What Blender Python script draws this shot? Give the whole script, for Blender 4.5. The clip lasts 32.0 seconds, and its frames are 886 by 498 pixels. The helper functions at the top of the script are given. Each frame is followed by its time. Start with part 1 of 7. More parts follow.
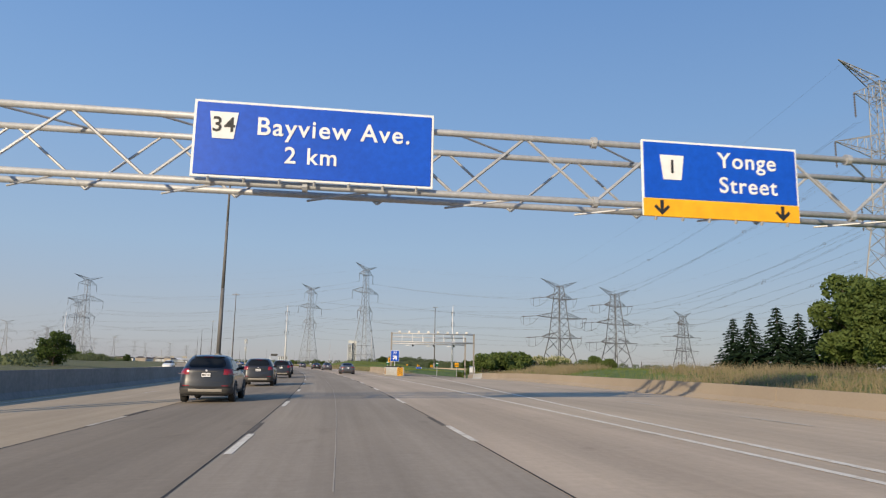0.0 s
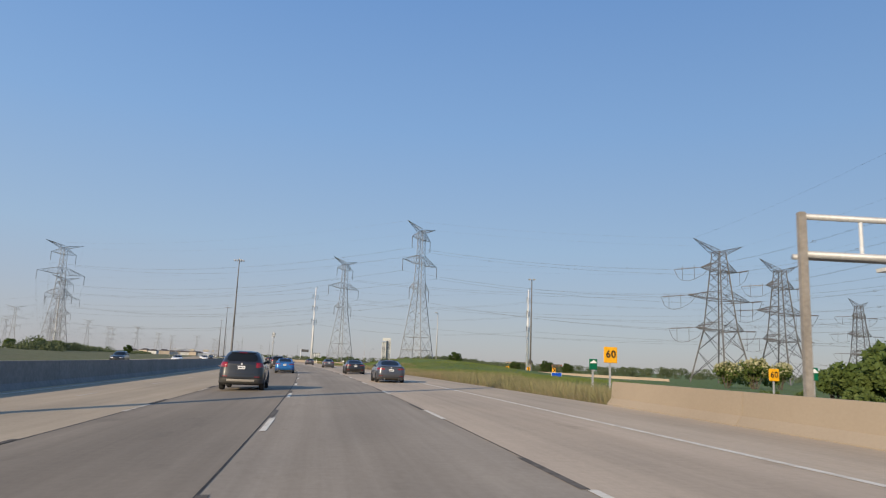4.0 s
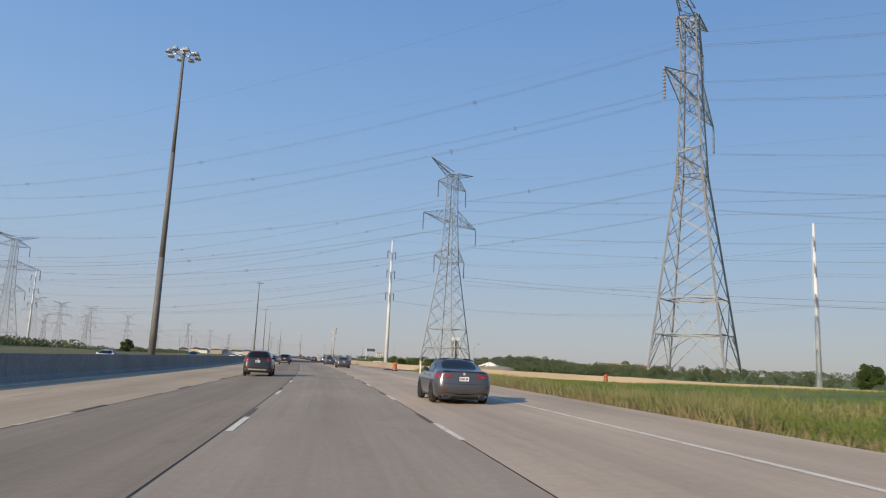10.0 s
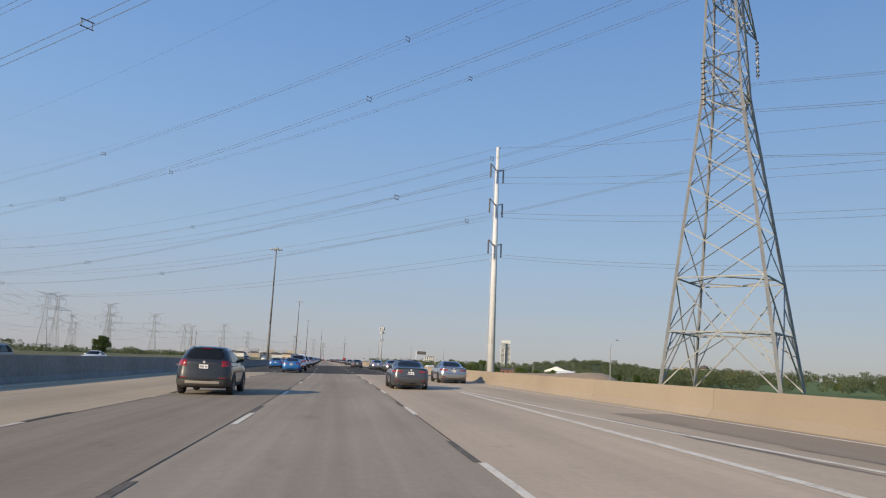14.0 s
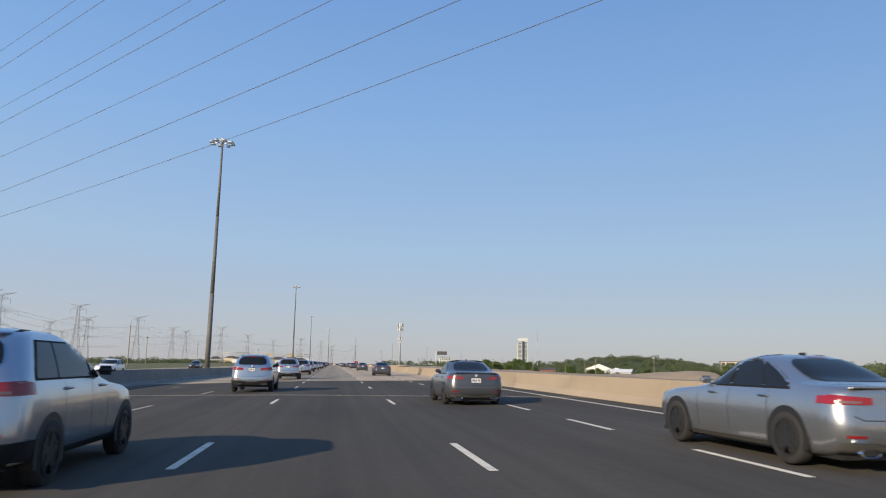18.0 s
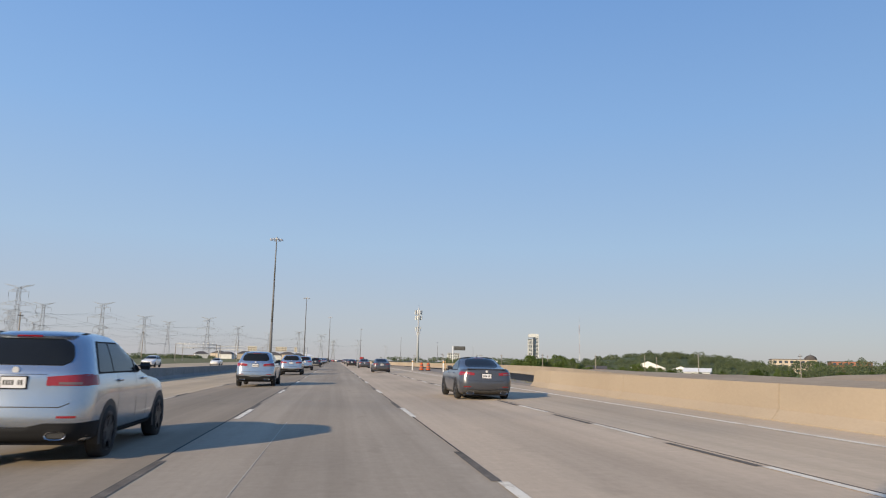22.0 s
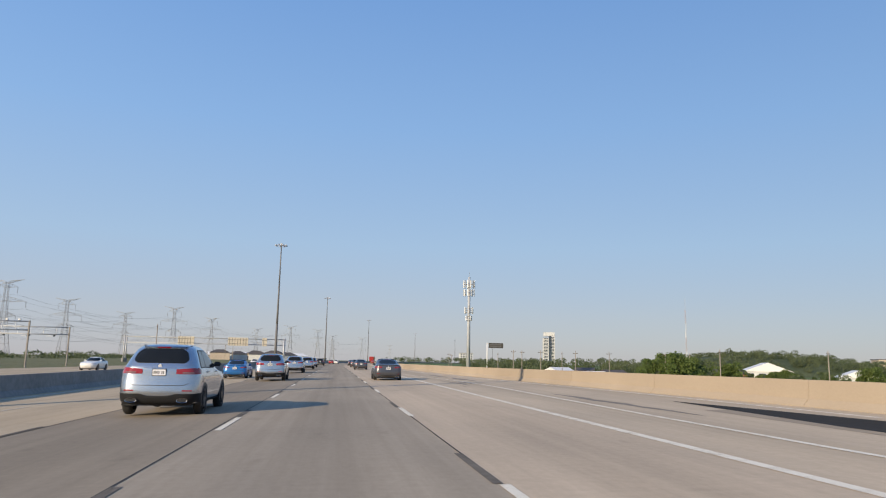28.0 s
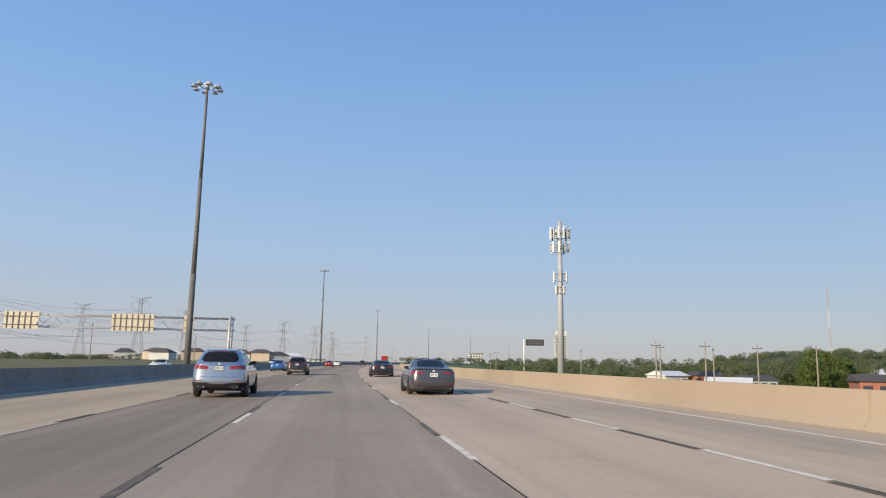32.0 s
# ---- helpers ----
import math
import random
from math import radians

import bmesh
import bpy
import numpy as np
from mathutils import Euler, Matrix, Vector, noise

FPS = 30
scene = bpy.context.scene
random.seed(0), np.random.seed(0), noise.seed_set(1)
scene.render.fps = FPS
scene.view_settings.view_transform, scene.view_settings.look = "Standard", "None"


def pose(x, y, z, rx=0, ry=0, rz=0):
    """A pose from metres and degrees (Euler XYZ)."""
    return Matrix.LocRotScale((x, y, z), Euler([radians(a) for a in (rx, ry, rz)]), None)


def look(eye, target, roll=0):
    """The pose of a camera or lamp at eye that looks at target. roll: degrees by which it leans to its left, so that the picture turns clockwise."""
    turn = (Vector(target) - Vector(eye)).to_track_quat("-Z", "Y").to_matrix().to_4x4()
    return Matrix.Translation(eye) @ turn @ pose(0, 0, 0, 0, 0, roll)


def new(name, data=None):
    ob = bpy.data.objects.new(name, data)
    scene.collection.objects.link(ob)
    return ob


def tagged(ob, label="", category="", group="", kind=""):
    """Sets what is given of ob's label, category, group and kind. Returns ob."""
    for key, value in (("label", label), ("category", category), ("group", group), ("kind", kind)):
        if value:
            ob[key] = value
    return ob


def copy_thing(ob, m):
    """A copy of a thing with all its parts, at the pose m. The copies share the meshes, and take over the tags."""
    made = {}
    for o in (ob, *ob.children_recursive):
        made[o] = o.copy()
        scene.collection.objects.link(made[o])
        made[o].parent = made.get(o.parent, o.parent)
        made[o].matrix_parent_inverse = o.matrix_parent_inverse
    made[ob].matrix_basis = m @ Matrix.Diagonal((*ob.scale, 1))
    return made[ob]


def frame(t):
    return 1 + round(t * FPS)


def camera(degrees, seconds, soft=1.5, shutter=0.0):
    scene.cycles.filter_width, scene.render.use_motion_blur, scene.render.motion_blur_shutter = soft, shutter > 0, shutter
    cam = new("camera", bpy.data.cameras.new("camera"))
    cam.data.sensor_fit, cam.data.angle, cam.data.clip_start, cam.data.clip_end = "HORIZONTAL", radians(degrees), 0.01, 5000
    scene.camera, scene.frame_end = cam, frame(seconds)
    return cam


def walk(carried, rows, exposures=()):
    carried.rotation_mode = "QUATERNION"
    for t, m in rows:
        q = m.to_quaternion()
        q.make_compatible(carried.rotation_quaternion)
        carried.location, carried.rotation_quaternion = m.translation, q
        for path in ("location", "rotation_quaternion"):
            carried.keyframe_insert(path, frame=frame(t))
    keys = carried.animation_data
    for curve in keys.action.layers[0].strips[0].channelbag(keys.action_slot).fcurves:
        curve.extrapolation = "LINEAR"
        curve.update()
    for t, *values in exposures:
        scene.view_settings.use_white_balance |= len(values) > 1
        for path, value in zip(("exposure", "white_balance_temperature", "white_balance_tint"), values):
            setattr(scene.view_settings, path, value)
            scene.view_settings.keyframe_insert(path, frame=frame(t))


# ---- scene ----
cam = camera(64.4, 32.0, soft=1.15, shutter=0.08)

# seconds, x, y, z, tilt, lean, turn
PATH = [
    (0.0, 0.044, -0.000, 1.333, 99.432, -1.028, -17.923),
    (0.5, 1.780, 11.317, 1.333, 99.504, -1.432, -17.711),
    (1.0, 3.456, 22.703, 1.333, 99.611, -1.927, -17.516),
    (1.5, 5.141, 34.188, 1.333, 99.526, -2.462, -17.357),
    (2.0, 6.775, 45.843, 1.333, 99.490, -2.099, -17.130),
    (2.5, 8.351, 57.676, 1.333, 99.471, -2.301, -16.636),
    (3.0, 9.898, 69.619, 1.333, 99.481, -1.986, -16.144),
    (3.5, 11.221, 81.652, 1.333, 99.391, -2.177, -15.712),
    (4.0, 12.468, 93.809, 1.333, 99.346, -2.308, -15.335),
    (4.5, 13.782, 106.016, 1.333, 99.301, -2.535, -14.985),
    (6.5, 18.093, 155.333, 1.333, 99.278, -3.059, -13.473),
    (7.0, 18.863, 167.742, 1.333, 99.258, -2.808, -13.149),
    (7.5, 19.678, 180.189, 1.333, 99.191, -2.833, -12.786),
    (8.0, 20.404, 192.710, 1.333, 99.154, -2.441, -12.078),
    (8.5, 20.975, 205.299, 1.333, 99.121, -2.255, -11.496),
    (9.0, 21.472, 217.936, 1.333, 99.175, -2.354, -11.039),
    (9.5, 21.853, 230.599, 1.333, 99.183, -2.457, -10.612),
    (10.0, 22.155, 243.262, 1.333, 99.183, -2.447, -10.224),
    (10.5, 22.444, 255.902, 1.333, 99.222, -2.229, -9.711),
    (11.0, 22.686, 268.521, 1.333, 99.194, -2.294, -9.277),
    (11.5, 22.832, 281.076, 1.333, 99.210, -2.643, -8.896),
    (12.0, 22.891, 293.534, 1.333, 99.273, -2.646, -8.571),
    (12.5, 22.895, 305.858, 1.333, 99.306, -2.598, -8.138),
    (13.0, 22.832, 318.022, 1.333, 99.288, -2.672, -7.682),
    (13.5, 22.651, 330.056, 1.333, 99.310, -2.605, -7.132),
    (14.0, 22.462, 341.998, 1.333, 99.328, -2.533, -6.635),
    (14.5, 22.191, 353.934, 1.333, 99.397, -2.561, -6.232),
    (16.5, 20.613, 402.150, 1.333, 99.373, -1.427, -5.594),
    (17.0, 19.959, 414.688, 1.333, 99.398, -1.200, -5.523),
    (17.5, 19.260, 427.310, 1.333, 99.323, -0.868, -5.743),
    (18.0, 18.644, 440.053, 1.333, 99.365, -0.908, -5.836),
    (18.5, 18.028, 452.873, 1.333, 99.366, -0.892, -5.822),
    (19.0, 17.480, 465.780, 1.333, 99.490, -1.302, -5.750),
    (19.5, 16.784, 478.780, 1.333, 99.226, -1.613, -5.761),
    (20.0, 16.161, 491.816, 1.333, 99.076, -1.662, -5.699),
    (20.5, 15.533, 504.906, 1.333, 99.111, -1.334, -5.728),
    (21.0, 14.902, 518.038, 1.333, 99.087, -1.448, -5.758),
    (21.5, 14.203, 531.194, 1.333, 99.072, -1.136, -5.717),
    (22.0, 13.506, 544.357, 1.333, 99.097, -1.113, -5.698),
    (22.5, 12.817, 557.520, 1.333, 99.034, -1.157, -5.702),
    (23.0, 12.144, 570.680, 1.333, 98.993, -1.198, -5.585),
    (23.5, 11.469, 583.817, 1.333, 99.007, -1.451, -5.598),
    (24.0, 10.776, 596.910, 1.333, 99.062, -1.407, -5.568),
    (24.5, 10.103, 609.967, 1.333, 99.053, -1.317, -5.549),
    (25.0, 9.424, 623.019, 1.333, 99.070, -1.372, -5.633),
    (25.5, 8.700, 636.117, 1.333, 99.130, -1.413, -5.735),
    (27.5, 6.014, 690.431, 1.333, 99.145, -1.236, -5.712),
    (28.0, 5.424, 703.893, 1.333, 99.143, -1.104, -5.710),
    (28.5, 4.770, 717.305, 1.333, 99.066, -1.303, -5.786),
    (29.0, 4.103, 730.642, 1.333, 99.132, -1.084, -5.718),
    (29.5, 3.376, 743.901, 1.333, 99.118, -0.986, -5.639),
    (30.0, 2.651, 757.093, 1.333, 99.123, -1.005, -5.497),
    (30.5, 1.941, 770.233, 1.333, 99.198, -1.063, -5.404),
    (31.0, 1.270, 783.337, 1.333, 99.137, -1.197, -5.434),
    (31.5, 0.637, 796.447, 1.333, 99.179, -1.001, -5.533),
    (32.0, 0.000, 809.570, 1.333, 99.188, -1.026, -5.706),
]
walk(cam, [(r[0], pose(*r[1:])) for r in PATH], exposures=[(0.0, -0.05), (14.5, -0.05), (16.5, -0.1), (17.2, -0.08), (18.0, 0.1), (19.0, 0.1), (32.0, 0.12)])

# ---- light ----
SUN_DIR = Vector((0.722 * math.cos(radians(19.3)), 0.692 * math.cos(radians(19.3)), -math.sin(radians(19.3)))).normalized()
world = bpy.data.worlds.new("world")
scene.world = world
world.use_nodes = True
wn = world.node_tree.nodes
sky = wn.new("ShaderNodeTexSky")
sky.sky_type = "NISHITA"
sky.sun_disc = False
sky.sun_elevation = radians(19.3)
sky.sun_rotation = math.atan2(-SUN_DIR.x, -SUN_DIR.y)
sky.altitude = 150
sky.air_density, sky.dust_density, sky.ozone_density = 1.0, 0.4, 3.5
# summer haze: the clear sky mixed with a pale veil that thickens towards the horizon
wl = world.node_tree.links
clear = wn.new("ShaderNodeVectorMath")
clear.operation = "SCALE"
clear.inputs["Scale"].default_value = 0.155
wl.new(sky.outputs[0], clear.inputs[0])
way = wn.new("ShaderNodeTexCoord")
split = wn.new("ShaderNodeSeparateXYZ")
wl.new(way.outputs["Generated"], split.inputs[0])
veil = wn.new("ShaderNodeValToRGB")
for pos, c in ((0.0, (0.405, 0.40, 0.45)), (0.06, (0.405, 0.43, 0.505)), (0.16, (0.35, 0.475, 0.64)), (0.32, (0.25, 0.425, 0.71)), (0.48, (0.18, 0.35, 0.68)), (1.0, (0.08, 0.20, 0.50))):
    e = veil.color_ramp.elements.new(pos) if 0 < pos < 1 else veil.color_ramp.elements[0 if pos == 0 else -1]
    e.position, e.color = pos, (*c, 1)
wl.new(split.outputs["Z"], veil.inputs["Fac"])
# a little darker away from the sun
side = wn.new("ShaderNodeMath")
side.operation = "MULTIPLY_ADD"
side.inputs[1].default_value, side.inputs[2].default_value = -0.16, 0.98
wl.new(split.outputs["X"], side.inputs[0])
even = wn.new("ShaderNodeVectorMath")
even.operation = "SCALE"
wl.new(veil.outputs["Color"], even.inputs[0])
wl.new(side.outputs[0], even.inputs["Scale"])
haze = wn.new("ShaderNodeMix")
haze.data_type = "RGBA"
haze.inputs["Factor"].default_value = 0.84
wl.new(clear.outputs[0], haze.inputs["A"])
wl.new(even.outputs[0], haze.inputs["B"])
wn["Background"].inputs["Strength"].default_value = 1.0
wl.new(haze.outputs["Result"], wn["Background"].inputs["Color"])
sun = new("sun", bpy.data.lights.new("sun", "SUN"))
sun.data.energy = 5.0
sun.data.angle = radians(0.6)
sun.data.color = (1.0, 0.82, 0.58)
sun.matrix_world = look((0, 0, 200), Vector((0, 0, 200)) + SUN_DIR)


# ---- materials ----
def nodes_of(name, rough=0.6, metal=0.0):
    m = bpy.data.materials.new(name)
    m.use_nodes = True
    nt = m.node_tree
    b = nt.nodes["Principled BSDF"]
    b.inputs["Roughness"].default_value = rough
    b.inputs["Metallic"].default_value = metal
    return m, nt, b


def noise_node(nt, scale, detail=4, vec=None, rough=0.6):
    n = nt.nodes.new("ShaderNodeTexNoise")
    n.inputs["Scale"].default_value = scale
    n.inputs["Detail"].default_value = detail
    n.inputs["Roughness"].default_value = rough
    if vec is not None:
        nt.links.new(vec, n.inputs["Vector"])
    return n.outputs["Fac"]


def ramp_node(nt, fac, c1, c2, lo=0.3, hi=0.7):
    r = nt.nodes.new("ShaderNodeValToRGB")
    e = r.color_ramp.elements
    e[0].position, e[0].color = lo, (*c1, 1)
    e[1].position, e[1].color = hi, (*c2, 1)
    nt.links.new(fac, r.inputs["Fac"])
    return r.outputs["Color"]


def mix_node(nt, a, b, fac, kind="MIX"):
    m = nt.nodes.new("ShaderNodeMix")
    m.data_type, m.blend_type = "RGBA", kind
    for sock, v in ((m.inputs["A"], a), (m.inputs["B"], b), (m.inputs["Factor"], fac)):
        if isinstance(v, (int, float)):
            sock.default_value = v
        elif isinstance(v, tuple):
            sock.default_value = (*v, 1)
        else:
            nt.links.new(v, sock)
    return m.outputs["Result"]


def bump_node(nt, b, height, strength=0.3, dist=0.02):
    n = nt.nodes.new("ShaderNodeBump")
    n.inputs["Strength"].default_value = strength
    n.inputs["Distance"].default_value = dist
    nt.links.new(height, n.inputs["Height"])
    nt.links.new(n.outputs["Normal"], b.inputs["Normal"])


def world_pos(nt):
    return nt.nodes.new("ShaderNodeNewGeometry").outputs["Position"]


def scaled(nt, vec, s):
    m = nt.nodes.new("ShaderNodeMapping")
    m.inputs["Scale"].default_value = s
    nt.links.new(vec, m.inputs["Vector"])
    return m.outputs["Vector"]


def surface(name, c1, c2, big=0.3, small=12.0, rough=0.75, metal=0.0, bump=0.25, dist=0.01, per_object=0.0):
    """A surface of two colours mixed at two scales, with fine relief."""
    m, nt, b = nodes_of(name, rough, metal)
    p = world_pos(nt)
    col = ramp_node(nt, noise_node(nt, big, 5, p), c1, c2)
    fine = noise_node(nt, small, 6, p)
    col = mix_node(nt, col, ramp_node(nt, fine, tuple(c * 0.75 for c in c1), tuple(min(1, c * 1.2) for c in c2)), 0.35)
    if per_object:
        oi = nt.nodes.new("ShaderNodeObjectInfo")
        h = nt.nodes.new("ShaderNodeHueSaturation")
        mr = nt.nodes.new("ShaderNodeMapRange")
        mr.inputs["To Min"].default_value, mr.inputs["To Max"].default_value = 1 - per_object, 1 + per_object
        nt.links.new(oi.outputs["Random"], mr.inputs["Value"])
        nt.links.new(mr.outputs["Result"], h.inputs["Value"])
        nt.links.new(col, h.inputs["Color"])
        col = h.outputs["Color"]
    nt.links.new(col, b.inputs["Base Color"])
    if bump:
        bump_node(nt, b, fine, bump, dist)
    return m


def plain(name, c, rough=0.5, metal=0.0, coat=0.0):
    m, nt, b = nodes_of(name, rough, metal)
    p = world_pos(nt)
    n = noise_node(nt, 3.0, 4, p)
    nt.links.new(ramp_node(nt, n, tuple(x * 0.88 for x in c), tuple(min(1, x * 1.06) for x in c)), b.inputs["Base Color"])
    if coat:
        b.inputs["Coat Weight"].default_value = coat
        b.inputs["Coat Roughness"].default_value = 0.05
    return m


def pavement(name, c1, c2, lane_dark=0.25, tining=0.15):
    """Road surface with streaks along the traffic, wheel tracks, oil drips and fine grain; UV is metres across and along."""
    m, nt, b = nodes_of(name, 0.95)
    b.inputs["Specular IOR Level"].default_value = 0.12
    uv = nt.nodes.new("ShaderNodeUVMap").outputs["UV"]
    streak = noise_node(nt, 1.0, 5, scaled(nt, uv, (2.6, 0.035, 1)))
    slab = noise_node(nt, 1.0, 3, scaled(nt, uv, (0.25, 0.08, 1)))
    grain = noise_node(nt, 1.0, 5, scaled(nt, uv, (9, 6, 1)), 0.75)
    stain = noise_node(nt, 1.0, 4, scaled(nt, uv, (1.1, 0.5, 1)))
    col = ramp_node(nt, streak, c1, c2, 0.12, 0.88)
    col = mix_node(nt, col, ramp_node(nt, slab, (0.82, 0.82, 0.82), (1.1, 1.08, 1.05)), 0.8, "MULTIPLY")
    col = mix_node(nt, col, ramp_node(nt, grain, (0.8, 0.8, 0.8), (1.12, 1.12, 1.12), 0.25, 0.8), 0.6, "MULTIPLY")
    col = mix_node(nt, col, ramp_node(nt, stain, (1 - lane_dark,) * 3, (1.0, 1.0, 1.0), 0.24, 0.4), 0.7, "MULTIPLY")
    # the darker band of drips and rubber in the middle of each lane
    sep = nt.nodes.new("ShaderNodeSeparateXYZ")
    nt.links.new(uv, sep.inputs[0])
    wave = nt.nodes.new("ShaderNodeMath")
    wave.operation = "MULTIPLY"
    wave.inputs[1].default_value = 2 * math.pi / 4.0
    nt.links.new(sep.outputs["X"], wave.inputs[0])
    cosn = nt.nodes.new("ShaderNodeMath")
    cosn.operation = "COSINE"
    nt.links.new(wave.outputs[0], cosn.inputs[0])
    band = nt.nodes.new("ShaderNodeMath")
    band.operation = "MULTIPLY_ADD"
    band.inputs[1].default_value, band.inputs[2].default_value = 0.5, 0.5
    nt.links.new(cosn.outputs[0], band.inputs[0])
    col = mix_node(nt, col, ramp_node(nt, band.outputs[0], (0.9, 0.9, 0.9), (1.0, 1.0, 1.0), 0.0, 0.5), 1.0, "MULTIPLY")
    nt.links.new(col, b.inputs["Base Color"])
    # the grooves drawn across each lane, and long thin scratches
    groove = noise_node(nt, 1.0, 2, scaled(nt, uv, (1.2, 38, 1)))
    scratch = noise_node(nt, 1.0, 3, scaled(nt, uv, (60, 0.25, 1)))
    col = mix_node(nt, col, ramp_node(nt, groove, (0.86, 0.86, 0.86), (1.08, 1.08, 1.08), 0.3, 0.7), tining * 3, "MULTIPLY")
    col = mix_node(nt, col, ramp_node(nt, scratch, (0.97, 0.97, 0.97), (1.12, 1.12, 1.12), 0.6, 0.8), 0.6, "MULTIPLY")
    nt.links.new(col, b.inputs["Base Color"])
    hgt = mix_node(nt, grain, groove, tining * 3)
    bump_node(nt, b, hgt, 0.35, 0.012)
    return m


M = {}
M["conc_grey"] = pavement("concrete_travel_lane", (0.27, 0.225, 0.171), (0.388, 0.325, 0.25))
M["conc_own"] = pavement("concrete_middle_lane", (0.335, 0.28, 0.214), (0.48, 0.405, 0.315))
M["conc_mid"] = pavement("concrete_outer_lane", (0.51, 0.405, 0.295), (0.67, 0.54, 0.40))
M["conc_edge"] = pavement("concrete_right_shoulder", (0.51, 0.41, 0.295), (0.66, 0.535, 0.395), 0.15)
M["conc_beige"] = pavement("concrete_shoulder", (0.46, 0.365, 0.25), (0.585, 0.475, 0.34), 0.15)
M["asphalt"] = pavement("dark_asphalt", (0.074, 0.069, 0.061), (0.122, 0.112, 0.098), 0.2)
M["asphalt_old"] = pavement("worn_asphalt", (0.34, 0.275, 0.205), (0.46, 0.375, 0.28), 0.3)
M["asphalt_new"] = pavement("new_asphalt", (0.03, 0.029, 0.028), (0.055, 0.052, 0.048), 0.2)
M["grit"] = surface("gritty_shoulder", (0.18, 0.15, 0.12), (0.31, 0.262, 0.21), 0.5, 9, 0.95, bump=0.6, dist=0.02)
def worn_paint(name, white, bare, amount):
    """Road paint worn through to the pavement in flecks and streaks."""
    m, nt, b = nodes_of(name, 0.9)
    p = world_pos(nt)
    wear = mix_node(nt, noise_node(nt, 2.2, 6, p, 0.75), noise_node(nt, 26, 4, p, 0.7), 0.4)
    col = ramp_node(nt, wear, bare, white, amount - 0.05, amount + 0.09)
    nt.links.new(col, b.inputs["Base Color"])
    bump_node(nt, b, wear, 0.2, 0.004)
    return m


M["paint"] = worn_paint("white_road_paint", (0.80, 0.735, 0.61), (0.50, 0.42, 0.32), 0.42)
M["paint_worn"] = worn_paint("worn_road_paint", (0.64, 0.575, 0.465), (0.42, 0.35, 0.265), 0.475)
M["scrape"] = surface("scraped_concrete", (0.42, 0.36, 0.28), (0.52, 0.45, 0.36), 0.5, 9, 0.8, bump=0.1)
M["tar"] = surface("black_contrast_paint", (0.085, 0.076, 0.066), (0.22, 0.19, 0.155), 1.2, 9, 0.7, bump=0.2)
M["scuff"] = surface("dark_scuffed_concrete", (0.15, 0.125, 0.10), (0.30, 0.245, 0.185), 1.6, 12, 0.9, bump=0.1)
M["seam"] = surface("joint_sealant", (0.045, 0.043, 0.04), (0.09, 0.085, 0.08), 0.8, 20, 0.6)
M["wall_pale"] = surface("newer_barrier_concrete", (0.42, 0.40, 0.36), (0.54, 0.52, 0.47), 0.15, 16, 0.85, bump=0.12)
M["wall"] = surface("barrier_concrete", (0.325, 0.262, 0.192), (0.41, 0.335, 0.248), 0.12, 16, 0.85, bump=0.12, per_object=0.05)
for nd in M["wall"].node_tree.nodes:
    if nd.bl_idname == "ShaderNodeMix":
        nd.inputs["Factor"].default_value = 0.13
M["median"] = surface("median_concrete", (0.21, 0.205, 0.195), (0.30, 0.29, 0.275), 0.3, 4, 0.85, bump=0.3, per_object=0.05)
M["grass"] = surface("grass_ground", (0.09, 0.145, 0.028), (0.20, 0.22, 0.07), 0.22, 3, 0.95, bump=0.9, dist=0.08)
M["soil"] = surface("bare_soil", (0.30, 0.22, 0.14), (0.42, 0.32, 0.21), 0.12, 2, 0.95, bump=0.7, dist=0.06)
M["blade"] = surface("grass_blades", (0.11, 0.185, 0.03), (0.27, 0.285, 0.085), 0.3, 2.2, 0.8, bump=0)
M["straw"] = surface("dry_stalks", (0.24, 0.20, 0.105), (0.42, 0.335, 0.20), 0.6, 4, 0.8, bump=0)
M["leaf"] = surface("broad_leaves", (0.04, 0.075, 0.018), (0.10, 0.14, 0.038), 0.35, 2.2, 0.6, bump=0)
M["leaf2"] = surface("light_leaves", (0.08, 0.128, 0.03), (0.17, 0.215, 0.065), 0.3, 2.0, 0.6, bump=0)
M["weed"] = surface("dry_weeds", (0.15, 0.145, 0.06), (0.27, 0.245, 0.12), 0.5, 4, 0.9, bump=0)
# woodland greens lifted and greyed: distance haze put into the colour
M["woods"] = surface("hazed_woodland", (0.07, 0.098, 0.046), (0.185, 0.21, 0.105), 0.06, 0.5, 0.7, bump=0)
M["needle"] = surface("spruce_needles", (0.014, 0.036, 0.018), (0.04, 0.07, 0.034), 0.5, 3, 0.7, bump=0)
M["blossom"] = surface("cream_blossom", (0.45, 0.42, 0.22), (0.62, 0.58, 0.36), 0.8, 4, 0.8, bump=0)
M["old_wood"] = surface("weathered_pole_wood", (0.22, 0.19, 0.15), (0.34, 0.30, 0.25), 0.8, 10, 0.9, bump=0.4)
M["bark"] = surface("bark", (0.06, 0.045, 0.032), (0.13, 0.10, 0.075), 2, 14, 0.9, bump=0.8, dist=0.03)
M["galv"] = surface("galvanised_steel", (0.38, 0.385, 0.39), (0.52, 0.525, 0.53), 0.8, 10, 0.55, 0.35, bump=0.1)
M["lattice"] = surface("weathered_lattice_steel", (0.23, 0.232, 0.235), (0.36, 0.36, 0.355), 0.4, 4, 0.65, 0.2, bump=0.05)
M["fender"] = surface("dull_galvanised_panel", (0.40, 0.395, 0.36), (0.53, 0.52, 0.475), 0.9, 7, 0.6, 0.15, bump=0.1)
